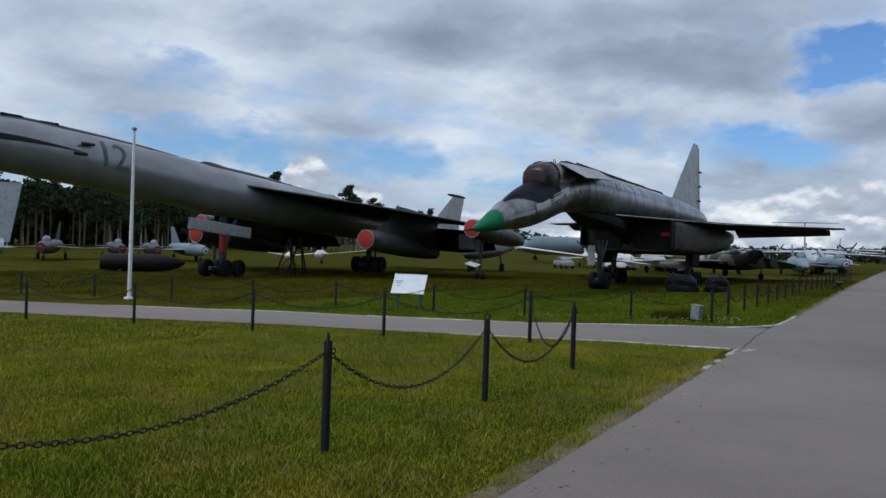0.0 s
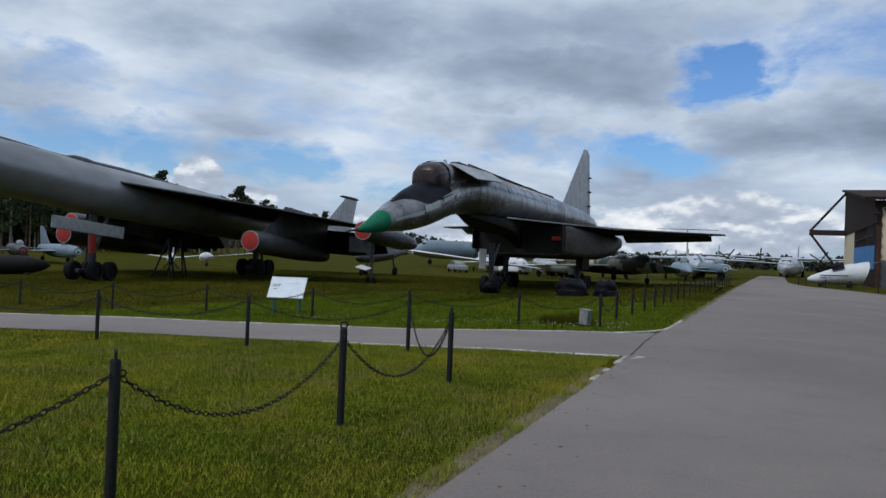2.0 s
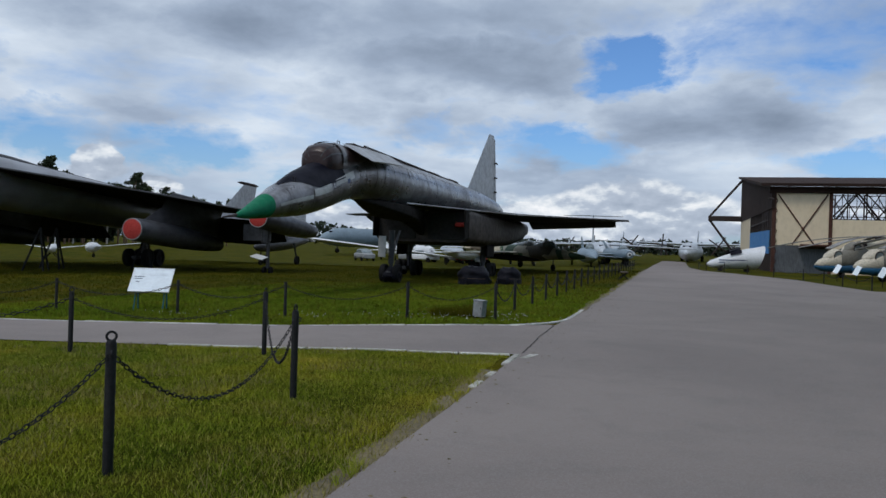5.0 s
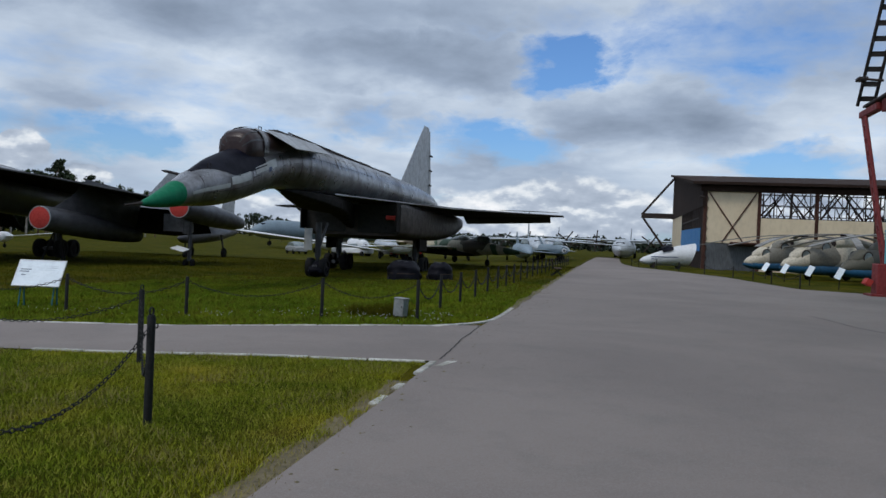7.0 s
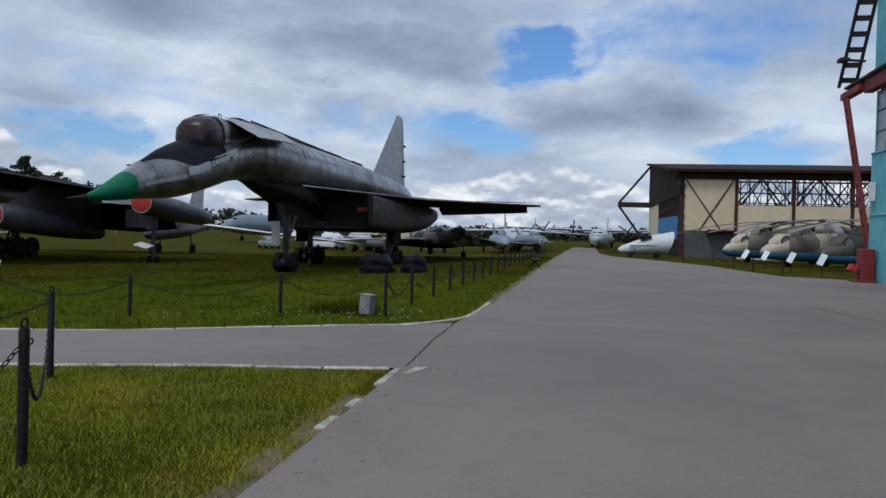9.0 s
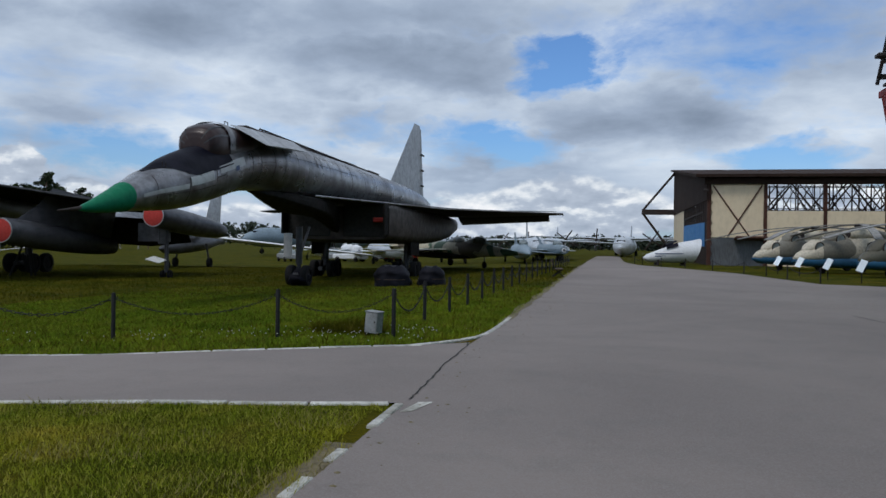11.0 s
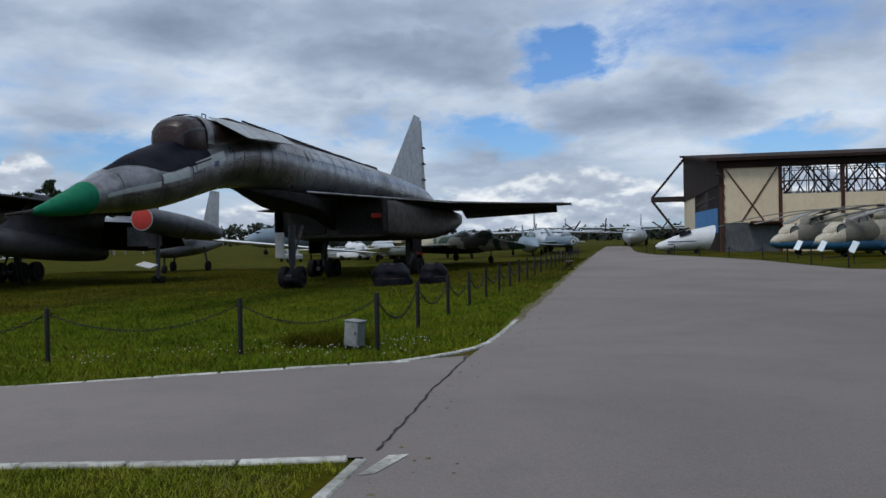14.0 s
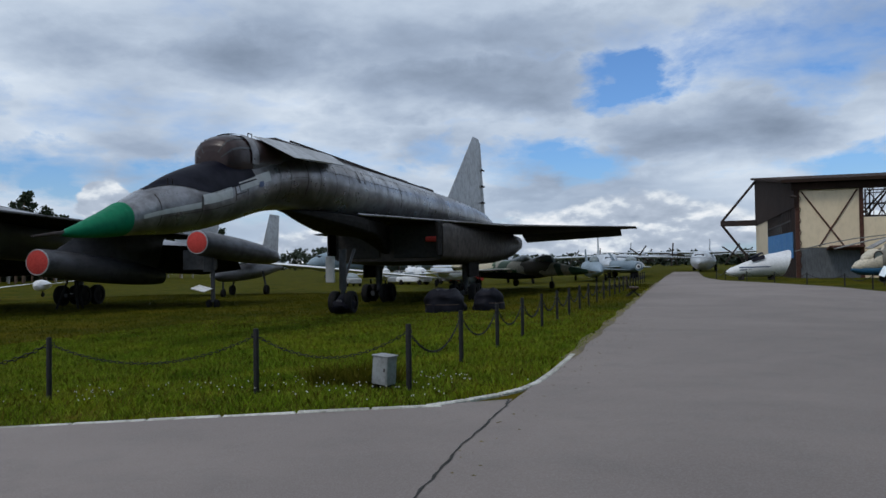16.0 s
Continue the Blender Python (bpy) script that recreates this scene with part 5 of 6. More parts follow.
def tarp_heap(x, y, r, h, turn, seed):
    random.seed(seed)
    t = thing("covered_wheel_set", (x, y, height(x)), turn, "round load covered by a shiny black tarpaulin on grass", "tarpaulin", "covered loads under the wing")
    v, f = [], []
    n, m = 30, 12
    off = Vector((seed * 7.1, 2.0, 1.0))
    for i in range(m + 1):
        u = i / m
        for k in range(n):
            a = 2 * math.pi * k / n
            d = Vector((math.cos(a), math.sin(a), u * 2))
            rr = r * (1.0 - 0.12 * u - 0.9 * max(0, u - 0.6) ** 1.4 / 0.4 ** 0.4) * (1 + 0.16 * noise.noise(d * 1.7 + off) + 0.05 * math.sin(9 * a + seed) * (1 - u))
            v.append((rr * math.cos(a) * 1.15, rr * math.sin(a), max(-0.03, h * (u ** 0.8) * (1 + 0.12 * noise.noise(d * 2.3 + off)))))
    f = [(i * n + k, i * n + (k + 1) % n, (i + 1) * n + (k + 1) % n, (i + 1) * n + k) for i in range(m) for k in range(n)] + [tuple(m * n + k for k in range(n))]
    solid("tarpaulin", v, f, M_TARP, t, "", True)
    Shape().ring((0, 0, h * 0.35), (0, 0, 1), r * 1.04, 0.012, 24, 5).make("rope", M_BENCH, t)


tarp_heap(-7.25, 24.4, 0.68, 0.86, 20, 1)
tarp_heap(-5.65, 24.9, 0.55, 0.80, 70, 2)

# ---------------------------------------------------------------- smaller aircraft


def star(parent, m, r=0.4):
    v = [(r * (1 if k % 2 == 0 else 0.40) * math.sin(math.pi * k / 5), 0, r * (1 if k % 2 == 0 else 0.40) * math.cos(math.pi * k / 5)) for k in range(10)]
    w = [(a, -0.012, c) for a, _, c in v]
    f = [tuple(range(10)), tuple(range(10, 20))[::-1]] + [(k, (k + 1) % 10, 10 + (k + 1) % 10, 10 + k) for k in range(10)]
    s = Shape().add(v + w, f, m)
    return s.make("red_star", M_STARRED, parent, "red star marking")


def small_jet(x, y, turn, L, mat, label, cover=M_RED, belly=None, sweep=1.0, fin=1.0, group="parked jets", mark=False, twin=False, lift=0.0, girth=0.052):
    t = thing("jet_aircraft", (x, y, height(x)), turn, label, "aircraft", group)
    z, r = 0.105 * L + lift, girth * L
    st = [(0, 0, z, r * 0.62, r * 0.66, 1), (0.06 * L, 0, z, r * 0.8, r * 0.82, 1), (0.25 * L, 0, z, r, r * 1.05, 1), (0.6 * L, 0, z, r * 1.05, r * 1.05, 1), (0.85 * L, 0, z + 0.01 * L, r * 0.8, r * 0.8, 1), (0.97 * L, 0, z + 0.015 * L, r * 0.6, r * 0.6, 1)]
    if cover is None:
        st = [(-0.16 * L, 0, z - 0.012 * L, 0.03, 0.03, 1), (-0.09 * L, 0, z - 0.01 * L, r * 0.28, r * 0.26, 1), (0.0, 0, z - 0.006 * L, r * 0.58, r * 0.52, 1), (0.12 * L, 0, z, r * 0.9, r * 0.78, 0.9)] + st[2:]
    v, f = loft(st, 20, 3)
    solid("fuselage", v, f, mat, t, "", True)
    if cover:
        Shape().tube([(0, -0.03, z), (0, 0.02, z)], r * 0.40, 18).make("intake_cover", cover, t, "red intake cover" if cover == M_RED else "")
        Shape().tube([(0, -0.05 * L, z), (0, -0.02, z)], [0.02, r * 0.22], 10).make("nose_cone", M_BARE_D, t, "", True)
    for k in ((0.19,) if not twin else (0.11, 0.27)):
        v, f = loft([(k * L, 0, z + r * 0.92, r * 0.2, r * 0.2, 1), ((k + 0.03) * L, 0, z + r * 1.05, r * 0.5, r * 0.5, 1), ((k + 0.08) * L, 0, z + r * 1.08, r * 0.55, r * 0.55, 1), ((k + 0.17) * L, 0, z + r * 0.9, r * 0.35, r * 0.3, 1)], 14, 3)
        solid("canopy", v, f, M_PANE, t, "dusty glass canopy", True)
        Shape().ring((0, (k + 0.075) * L, z + r * 1.08), (0, 1, 0), r * 0.56, 0.03, 16, 5).make("canopy_frame", mat, t)
    for s in (1, -1):
        v, f = wing([((r * 0.8 * s, 0.36 * L, z), (r * 0.8 * s, 0.70 * L, z), 0.012 * L), ((0.27 * L * s, (0.36 + 0.26 * sweep) * L, z - 0.012 * L), (0.27 * L * s, 0.76 * L, z - 0.012 * L), 0.004 * L)], 6, 2)
        solid("wing", v, f, mat, t, "", True)
        v, f = wing([((r * 0.6 * s, 0.82 * L, z + 0.012 * L), (r * 0.6 * s, 0.98 * L, z + 0.012 * L), 0.006 * L), ((0.13 * L * s, 0.95 * L, z + 0.012 * L), (0.13 * L * s, 1.02 * L, z + 0.012 * L), 0.003 * L)], 5, 2)
        solid("tailplane", v, f, mat, t, "", True)
        g = Shape().tube([(0.09 * L * s, 0.56 * L, z - r * 0.5), (0.1 * L * s, 0.56 * L, 0.2)], 0.05, 6).make("gear_leg", M_BARE_D, t)
        wheel(g, "wheel", 0.1 * L * s, 0.56 * L, 0.33, 0.33, 0.2)
    g = Shape().tube([(0, 0.13 * L, z - r * 0.6), (0, 0.13 * L, 0.2)], 0.05, 6).make("nose_leg", M_BARE_D, t)
    wheel(g, "wheel", 0, 0.13 * L, 0.26, 0.26, 0.16)
    v, f = wing([((0, 0.70 * L, z + r * 0.7), (0, 0.99 * L, z + r * 0.6), 0.010 * L), ((0, 0.93 * L, z + r + 0.15 * L * fin), (0, 1.03 * L, z + r + 0.15 * L * fin), 0.003 * L)], 6, 3)
    solid("fin", v, f, mat, t, "", True)
    if mark:
        star(t, Matrix.Translation((0.012 * L + 0.05, 0.9 * L, z + r + 0.07 * L * fin)) @ Matrix.Rotation(radians(90), 4, "Z"), 0.035 * L)
    if belly:
        v, f = loft([(0.22 * L, 0, z - r * 0.55, r * 0.7, r * 0.5, 0.7), (0.4 * L, 0, z - r * 0.7, r * 1.1, r * 0.5, 0.6), (0.7 * L, 0, z - r * 0.6, r * 1.0, r * 0.5, 0.7)], 16, 2)
        solid("belly_intake", v, f, belly, t, "", True)
    return t


# row in front of the woods
small_jet(-60.5, 24.0, 50, 11.5, M_BARE_D, "grey swept-wing jet with red nose cover on grass", M_RED)
small_jet(-60.0, 31.5, 60, 11.0, M_BARE_D, "dull silver swept-wing jet with red nose cover on grass", M_RED)
small_jet(-58.4, 34.2, 58, 11.0, M_BARE_D, "dull silver swept-wing jet with red nose cover on grass", M_RED)
small_jet(-55.6, 37.5, 66, 11.5, M_BLUEGREY, "small grey jet parked before the woods", M_WHITE)
small_jet(-47.0, -1.9, -30, 13.5, M_SILVER, "silver jet with a red star on its tall tail", M_RED, None, 1.0, 1.5, "parked jets", True)
small_jet(-6.2, 49.2, 45, 17.0, M_CAMO, "green and brown camouflaged jet with open twin canopies", None, M_LOWER, 0.8, 0.6, "parked jets", False, True, -0.42, 0.037)
small_jet(-6.6, 68.5, 12, 15.0, M_BLUEGREY, "blue-grey jet with pointed nose beside the road", None, None, 0.8, 0.6, "parked jets", False, False, -0.4)
small_jet(-3.6, 77.0, 20, 12.0, M_BLUEGREY, "pale blue jet parked at the road edge", M_WHITE, None, 0.7, 0.5)
small_jet(-3.9, 84.5, 20, 12.0, M_SILVER, "pale silver jet parked at the road edge", M_WHITE, None, 0.7, 0.5)
small_jet(-4.3, 92.0, 20, 12.0, M_WHITE, "white jet parked at the road edge", M_WHITE, None, 0.7, 0.5)
small_jet(-16.6, 62.0, 34, 13.0, M_SILVER, "silver jet parked behind the bomber", M_RED, None, 0.9, 0.5)
small_jet(-21.5, 74.0, 25, 13.0, M_WHITE, "white jet parked far across the lawn", M_WHITE, None, 0.7, 0.35)
small_jet(-27.5, 80.0, 28, 13.0, M_WHITE, "white jet parked far across the lawn", M_WHITE, None, 0.7, 0.35)
small_jet(-33.5, 84.0, 28, 13.0, M_WHITE, "white jet parked far across the lawn", M_WHITE, None, 0.7, 0.35)
small_jet(-12.5, 70.0, 25, 13.0, M_SILVER, "silver jet parked far across the lawn", M_RED, None, 0.7, 0.45)


def propeller(parent, x, y, z, r, turn):
    s = Shape().tube([(x, y - 0.5, z), (x, y - 0.2, z), (x, y + 0.2, z)], [0.03, 0.16, 0.2], 10)
    for k in range(4):
        m = Matrix.Translation((x, y - 0.15, z)) @ Matrix.Rotation(radians(90 * k + turn), 4, "Y")
        s.box((-0.11, -0.03, 0.1), (0.11, 0.03, r), m @ Matrix.Rotation(radians(18), 4, "Z"), 0.02)
    return s.make("propeller", M_DARKSTEEL, parent, "dark four-bladed propeller", True)


def transport(x, y, turn, L, span, r, z, wing_z, mat, label, engines, tail_up, t_tail=False, base=0.0, tail=1.0):
    t = thing("transport_aircraft", (x, y, height(x) + base), turn, label, "aircraft", "large parked aircraft")
    st = [(0, 0, z - 0.2 * r, r * 0.12, r * 0.12, 1), (0.03 * L, 0, z - 0.15 * r, r * 0.55, r * 0.55, 1), (0.09 * L, 0, z, r * 0.92, r * 0.92, 1), (0.2 * L, 0, z, r, r, 1), (0.62 * L, 0, z, r, r, 1), (0.85 * L, 0, z + 0.35 * r, r * 0.5, r * 0.6, 1), (L, 0, z + 0.6 * r, r * 0.12, r * 0.2, 1)]
    v, f = loft(st, 24, 3)
    solid("fuselage", v, f, mat, t, "", True)
    Shape().box((-r * 0.42, 0.048 * L, z + r * 0.30), (r * 0.42, 0.075 * L, z + r * 0.62), Matrix.Identity(4), 0.05).make("cockpit_window", M_VISOR, t)
    for s in (1, -1):
        v, f = wing([((r * 0.5 * s, 0.33 * L, wing_z), (r * 0.5 * s, 0.50 * L, wing_z), 0.012 * span), ((span / 2 * s, 0.40 * L, wing_z + tail_up), (span / 2 * s, 0.46 * L, wing_z + tail_up), 0.003 * span)], 6, 3)
        solid("wing", v, f, mat, t, "", True)
        for i, e in enumerate(engines):
            yy = 0.33 * L
            v, f = loft([(yy - 2.2, e * s, wing_z - 0.25, 0.3, 0.3, 1), (yy - 1.6, e * s, wing_z - 0.25, 0.52, 0.55, 1), (yy + 1.5, e * s, wing_z - 0.15, 0.5, 0.55, 1), (yy + 3.2, e * s, wing_z, 0.1, 0.15, 1)], 14, 2)
            en = solid("engine", v, f, mat, t, "", True)
            propeller(en, e * s, yy - 2.3, wing_z - 0.25, 1.9, 20 + 31 * i + 15 * s)
        zt = z + 0.6 * r + (5.6 * tail if t_tail else 0.3)
        v, f = wing([((0.1 * s, 0.90 * L, zt), (0.1 * s, 1.0 * L, zt), 0.14), ((0.17 * span * s, 0.95 * L, zt), (0.17 * span * s, 1.0 * L, zt), 0.06)], 5, 2)
        solid("tailplane", v, f, mat, t, "", True)
        g = Shape().tube([(r * s, 0.45 * L, z - r * 0.5), (r * 1.1 * s, 0.45 * L, 0.4)], 0.1, 8).make("gear_leg", M_BARE_D, t)
        for dy in (-0.6, 0.6):
            wheel(g, "wheel", r * 1.1 * s, 0.45 * L + dy, 0.5, 0.5, 0.4)
    g = Shape().tube([(0, 0.1 * L, z - r * 0.7), (0, 0.1 * L, 0.3)], 0.1, 8).make("nose_leg", M_BARE_D, t)
    wheel(g, "wheel", 0, 0.1 * L, 0.4, 0.4, 0.3)
    v, f = wing([((0, 0.80 * L, z + r * 0.6), (0, 0.99 * L, z + r * 0.6), 0.2), ((0, 0.92 * L, z + 0.6 * r + 5.7 * tail), (0, 1.0 * L, z + 0.6 * r + 5.7 * tail), 0.08)], 6, 2)
    solid("fin", v, f, mat, t, "", True)
    return t


transport(2.3, 120, -4, 33, 36, 1.55, 1.7, 3.0, M_SILVER, "grey four-propeller transport facing along the road", (4.6, 9.8), 0.3, False, 0.1, 0.55)
transport(-7.3, 86, 10, 24, 26, 1.15, 1.75, 2.6, M_SILVER, "pale high-wing transport with a tall T-tail", (), -0.35, True, 0.0, 0.8)
transport(-12, 150, 0, 30, 38, 1.5, 2.2, 3.3, M_SILVER, "distant propeller transport beyond the lawn", (4.6, 9.8), 0.0, False, 0.0, 0.6)
transport(22, 165, 0, 30, 38, 1.5, 2.2, 3.3, M_SILVER, "distant propeller transport beyond the lawn", (4.6, 9.8), 0.0, False, 0.0, 0.6)
transport(-54.7, 104.0, -28, 38, 42, 1.6, 2.6, 2.8, M_BLUEGREY, "silver-grey four-propeller bomber with rounded nose", (4.8, 9.6), 0.4, False, 0.45, 0.7)


def drooping_wing_aircraft():
    t = thing("survey_aircraft", (-33.2, 51.0, height(-34)), 8, "white aircraft with very long drooping silver wings", "aircraft", "large parked aircraft")
    v, f = loft([(-4, 0, 1.6, 0.05, 0.05, 1), (-3, 0, 1.65, 0.4, 0.42, 1), (0, 0, 1.85, 0.62, 0.66, 1), (5, 0, 2.1, 0.62, 0.66, 1), (9, 0, 2.4, 0.4, 0.45, 1)], 20, 3)
    solid("fuselage", v, f, M_BARE_D, t, "", True)
    for s in (1, -1):
        v, f = wing([((0.6 * s, 0.6, 2.75), (0.6 * s, 3.4, 2.75), 0.22), ((9 * s, 1.0, 1.95), (9 * s, 3.0, 1.95), 0.14), ((18.6 * s, 1.4, 1.02), (18.6 * s, 2.6, 1.02), 0.06)], 7, 4)
        solid("wing", v, f, M_WHITE, t, "long pale tapering wing", True)
        v, f = wing([((3.0 * s, 3.2, 2.35), (3.0 * s, 3.9, 2.2), 0.05), ((16 * s, 2.75, 1.22), (16 * s, 3.2, 1.15), 0.03)], 4, 3)
        solid("flap", v, f, M_SILVER, t, "", True)
        v, f = loft([(0.9, 18.7 * s, 0.98, 0.05, 0.05, 1), (1.2, 18.7 * s, 0.98, 0.42, 0.42, 1), (2.0, 18.7 * s, 1.0, 0.48, 0.46, 1), (2.9, 18.7 * s, 1.02, 0.2, 0.2, 1)], 16, 3)
        solid("tip_pod", v, f, M_WHITE, t, "rounded white wing-tip pod", True)
        g = Shape().tube([(18.6 * s, 1.8, 0.7), (18.6 * s, 1.8, 0.15)], 0.05, 6).make("tip_leg", M_DARKSTEEL, t)
        wheel(g, "wheel", 18.6 * s, 1.8, 0.2, 0.2, 0.12)
        g = Shape().tube([(1.2 * s, 2.5, 2.0), (1.5 * s, 2.5, 0.4)], 0.09, 8).make("gear_leg", M_BARE_D, t)
        wheel(g, "wheel", 1.5 * s, 2.5, 0.42, 0.42, 0.3)
    v, f = wing([((0, 4.6, 2.9), (0, 8.8, 2.8), 0.2), ((0, 7.0, 7.0), (0, 9.3, 7.0), 0.07)], 6, 2)
    solid("fin", v, f, M_WINGTOP, t, "light grey fin", True)
    g = Shape().tube([(0, -2.4, 1.6), (0, -2.4, 0.35)], 0.08, 8).make("nose_leg", M_BARE_D, t)
    wheel(g, "wheel", 0, -2.4, 0.33, 0.33, 0.22)


drooping_wing_aircraft()


def white_drone():
    t = thing("drone_aircraft", (-49.5, 42.5, height(-49)), 40, "small white pilotless aircraft on a dark stand", "aircraft", "parked jets")
    v, f = loft([(-2.4, 0, 0.95, 0.04, 0.04, 1), (-1.6, 0, 0.95, 0.3, 0.3, 1), (0, 0, 0.98, 0.36, 0.36, 1), (3, 0, 1.05, 0.3, 0.3, 1), (4.5, 0, 1.1, 0.12, 0.12, 1)], 16, 3)
    solid("fuselage", v, f, M_WHITE, t, "", True)
    for s in (1, -1):
        v, f = wing([((0.3 * s, 0, 1.0), (0.3 * s, 2.0, 1.0), 0.1), ((3.4 * s, 1.6, 1.35), (3.4 * s, 2.3, 1.35), 0.04)], 5, 2)
        solid("wing", v, f, M_WHITE, t, "", True)
    v, f = wing([((0, 3.0, 1.3), (0, 4.6, 1.3), 0.08), ((0, 4.2, 2.7), (0, 4.8, 2.7), 0.03)], 5, 2)
    solid("fin", v, f, M_WHITE, t, "", True)
    for y in (-0.6, 1.6):
        Shape().tube([(0, y, 0.75), (0.7, y, -0.02)], 0.05, 6).tube([(0, y, 0.75), (-0.7, y, -0.02)], 0.05, 6).make("stand", M_DARKSTEEL, t)


white_drone()


def helicopter(x, y, turn, label, droop, skin=M_SAND):
    t = thing("helicopter", (x, y, 0), turn, label, "helicopter", "parked helicopters")
    v, f = loft([(-0.2, 0, 1.05, 0.10, 0.10, 1), (0.2, 0, 1.10, 0.42, 0.36, 1), (1.2, 0, 1.3, 0.70, 0.62, 0.9), (3.0, 0, 1.6, 0.85, 0.92, 0.85), (5.5, 0, 1.75, 0.92, 1.05, 0.8), (8.5, 0, 1.75, 0.7, 0.8, 0.9), (11, 0, 2.0, 0.35, 0.42, 1), (17, 0, 2.35, 0.18, 0.22, 1)], 22, 3)
    solid("fuselage", v, f, skin, t, "sand and grey camouflaged body", True)
    v, f = loft([(-0.3, 0, 0.86, 0.1, 0.1, 1), (0.4, 0, 0.80, 0.55, 0.30, 0.8), (3, 0, 0.76, 0.95, 0.38, 0.7), (7, 0, 0.8, 1.0, 0.40, 0.7), (10, 0, 1.3, 0.4, 0.3, 0.9)], 18, 3)
    solid("belly", v, f, M_BLUEBELLY, t, "blue painted underside", True)
    for y0, z0, r in ((1.0, 1.66, 0.54), (2.7, 2.24, 0.60)):
        v, f = loft([(y0 - 0.5, 0, z0 - 0.1, 0.1, 0.1, 1), (y0 - 0.2, 0, z0, r * 0.8, r * 0.6, 0.9), (y0 + 0.4, 0, z0 + 0.16, r, r * 0.95, 0.9), (y0 + 1.1, 0, z0 + 0.1, r * 0.9, r * 0.8, 0.9), (y0 + 1.5, 0, z0, r * 0.4, r * 0.4, 1)], 16, 3)
        solid("canopy", v, f, skin, t, "canvas-covered bubble canopy", True)
        Shape().ring((0, y0 + 0.35, z0 + 0.08), (0, 1, 0), r * 1.0, 0.05, 18, 5).make("canopy_frame", skin, t, "", True)
        for sx in (1, -1):
            pane = Shape().tube([(sx * r * 0.90, y0 + 0.45, z0 + 0.12), (sx * (r + 0.03), y0 + 0.45, z0 + 0.12)], [0.36, 0.33], 18).make("window", M_PANE, t, "oval side window")
            Shape().ring((sx * (r + 0.01), y0 + 0.45, z0 + 0.12), (1, 0, 0), 0.36, 0.045, 18, 5).make("window_frame", M_DARKSTEEL, pane, "", True)
    for s in (1, -1):
        v, f = loft([(3.9, 0.48 * s, 2.72, 0.30, 0.30, 1), (4.2, 0.48 * s, 2.74, 0.36, 0.36, 1), (6.2, 0.46 * s, 2.78, 0.36, 0.36, 1), (7.4, 0.4 * s, 2.7, 0.22, 0.22, 1)], 16, 2)
        e = solid("engine_cowling", v, f, skin, t, "", True)
        Shape().tube([(0.48 * s, 3.86, 2.72), (0.48 * s, 3.95, 2.72)], 0.24, 14).make("intake_plug", M_DARKSTEEL, e)
        v, f = wing([((0.7 * s, 5.2, 1.9), (0.7 * s, 6.8, 1.9), 0.14), ((3.1 * s, 5.6, 1.45), (3.1 * s, 6.6, 1.45), 0.08)], 5, 2)
        solid("stub_wing", v, f, skin, t, "", True)
        g = Shape().tube([(0.8 * s, 7.0, 1.2), (1.5 * s, 7.2, 0.35)], 0.08, 6).make("gear_leg", M_BARE_D, t)
        wheel(g, "wheel", 1.55 * s, 7.2, 0.4, 0.4, 0.25)
    g = Shape().tube([(0, 2.2, 0.8), (0, 2.2, 0.3)], 0.08, 6).make("nose_leg", M_BARE_D, t)
    wheel(g, "wheel", 0, 2.2, 0.28, 0.28, 0.2)
    mast = Shape().tube([(0, 5.4, 2.6), (0, 5.4, 3.5)], 0.16, 10).tube([(0, 5.4, 3.3), (0, 5.4, 3.5)], [0.4, 0.3], 12).make("rotor_mast", M_DARKSTEEL, t)
    for k in range(5):
        a = radians(72 * k + droop)
        p = [(8.4 * u * math.cos(a), 5.4 + 8.4 * u * math.sin(a), 3.42 - 1.15 * u * u) for u in (0.03, 0.25, 0.5, 0.75, 1.0)]
        v, f = [], []
        px, py = -math.sin(a) * 0.24, math.cos(a) * 0.24
        for q in p:
            v += [(q[0] - px, q[1] - py, q[2]), (q[0] + px, q[1] + py, q[2]), (q[0] + px, q[1] + py, q[2] + 0.06), (q[0] - px, q[1] - py, q[2] + 0.06)]
        f = [(4 * i + j, 4 * i + (j + 1) % 4, 4 * i + 4 + (j + 1) % 4, 4 * i + 4 + j) for i in range(4) for j in range(4)] + [(3, 2, 1, 0), (16, 17, 18, 19)]
        solid("rotor_blade", v, f, M_GREYWALL, mast, "drooping grey rotor blade")
    v, f = wing([((0, 15.6, 2.4), (0, 17.4, 2.5), 0.2), ((0, 17.2, 4.4), (0, 18.2, 4.4), 0.1)], 5, 2)
    solid("tail_fin", v, f, skin, t, "", True)
    return t


helicopter(12.5, 57.6, -62, "sand and grey camouflaged helicopter with blue belly", 10)
helicopter(13.9, 50.0, -60, "sand and grey camouflaged helicopter with drooping rotor blades", 34)
helicopter(16.2, 43.6, -58, "olive grey camouflaged helicopter parked before the hangar", 55, M_OLIVE)
for i, (x, y) in enumerate(((12.36, 48.0), (12.75, 43.5), (13.26, 39.0), (13.8, 34.8))):
    t = thing("information_plate", (x, y, 0), -10, "slanted white plate on a thin dark post", "information plate", "helicopter information plates")
    m = Matrix.Translation((0, 0, 0.86)) @ Matrix.Rotation(radians(-32), 4, "X") @ Matrix.Rotation(radians(24), 4, "Y")
    Shape().box((-0.16, -0.01, -0.36), (0.16, 0.01, 0.36), m, 0.005).make("plate", M_SIGN, t)
    Shape().tube([(0, 0.03, -0.05), (0, 0.03, 0.85)], 0.03, 6).make("post", M_BLACK, t)
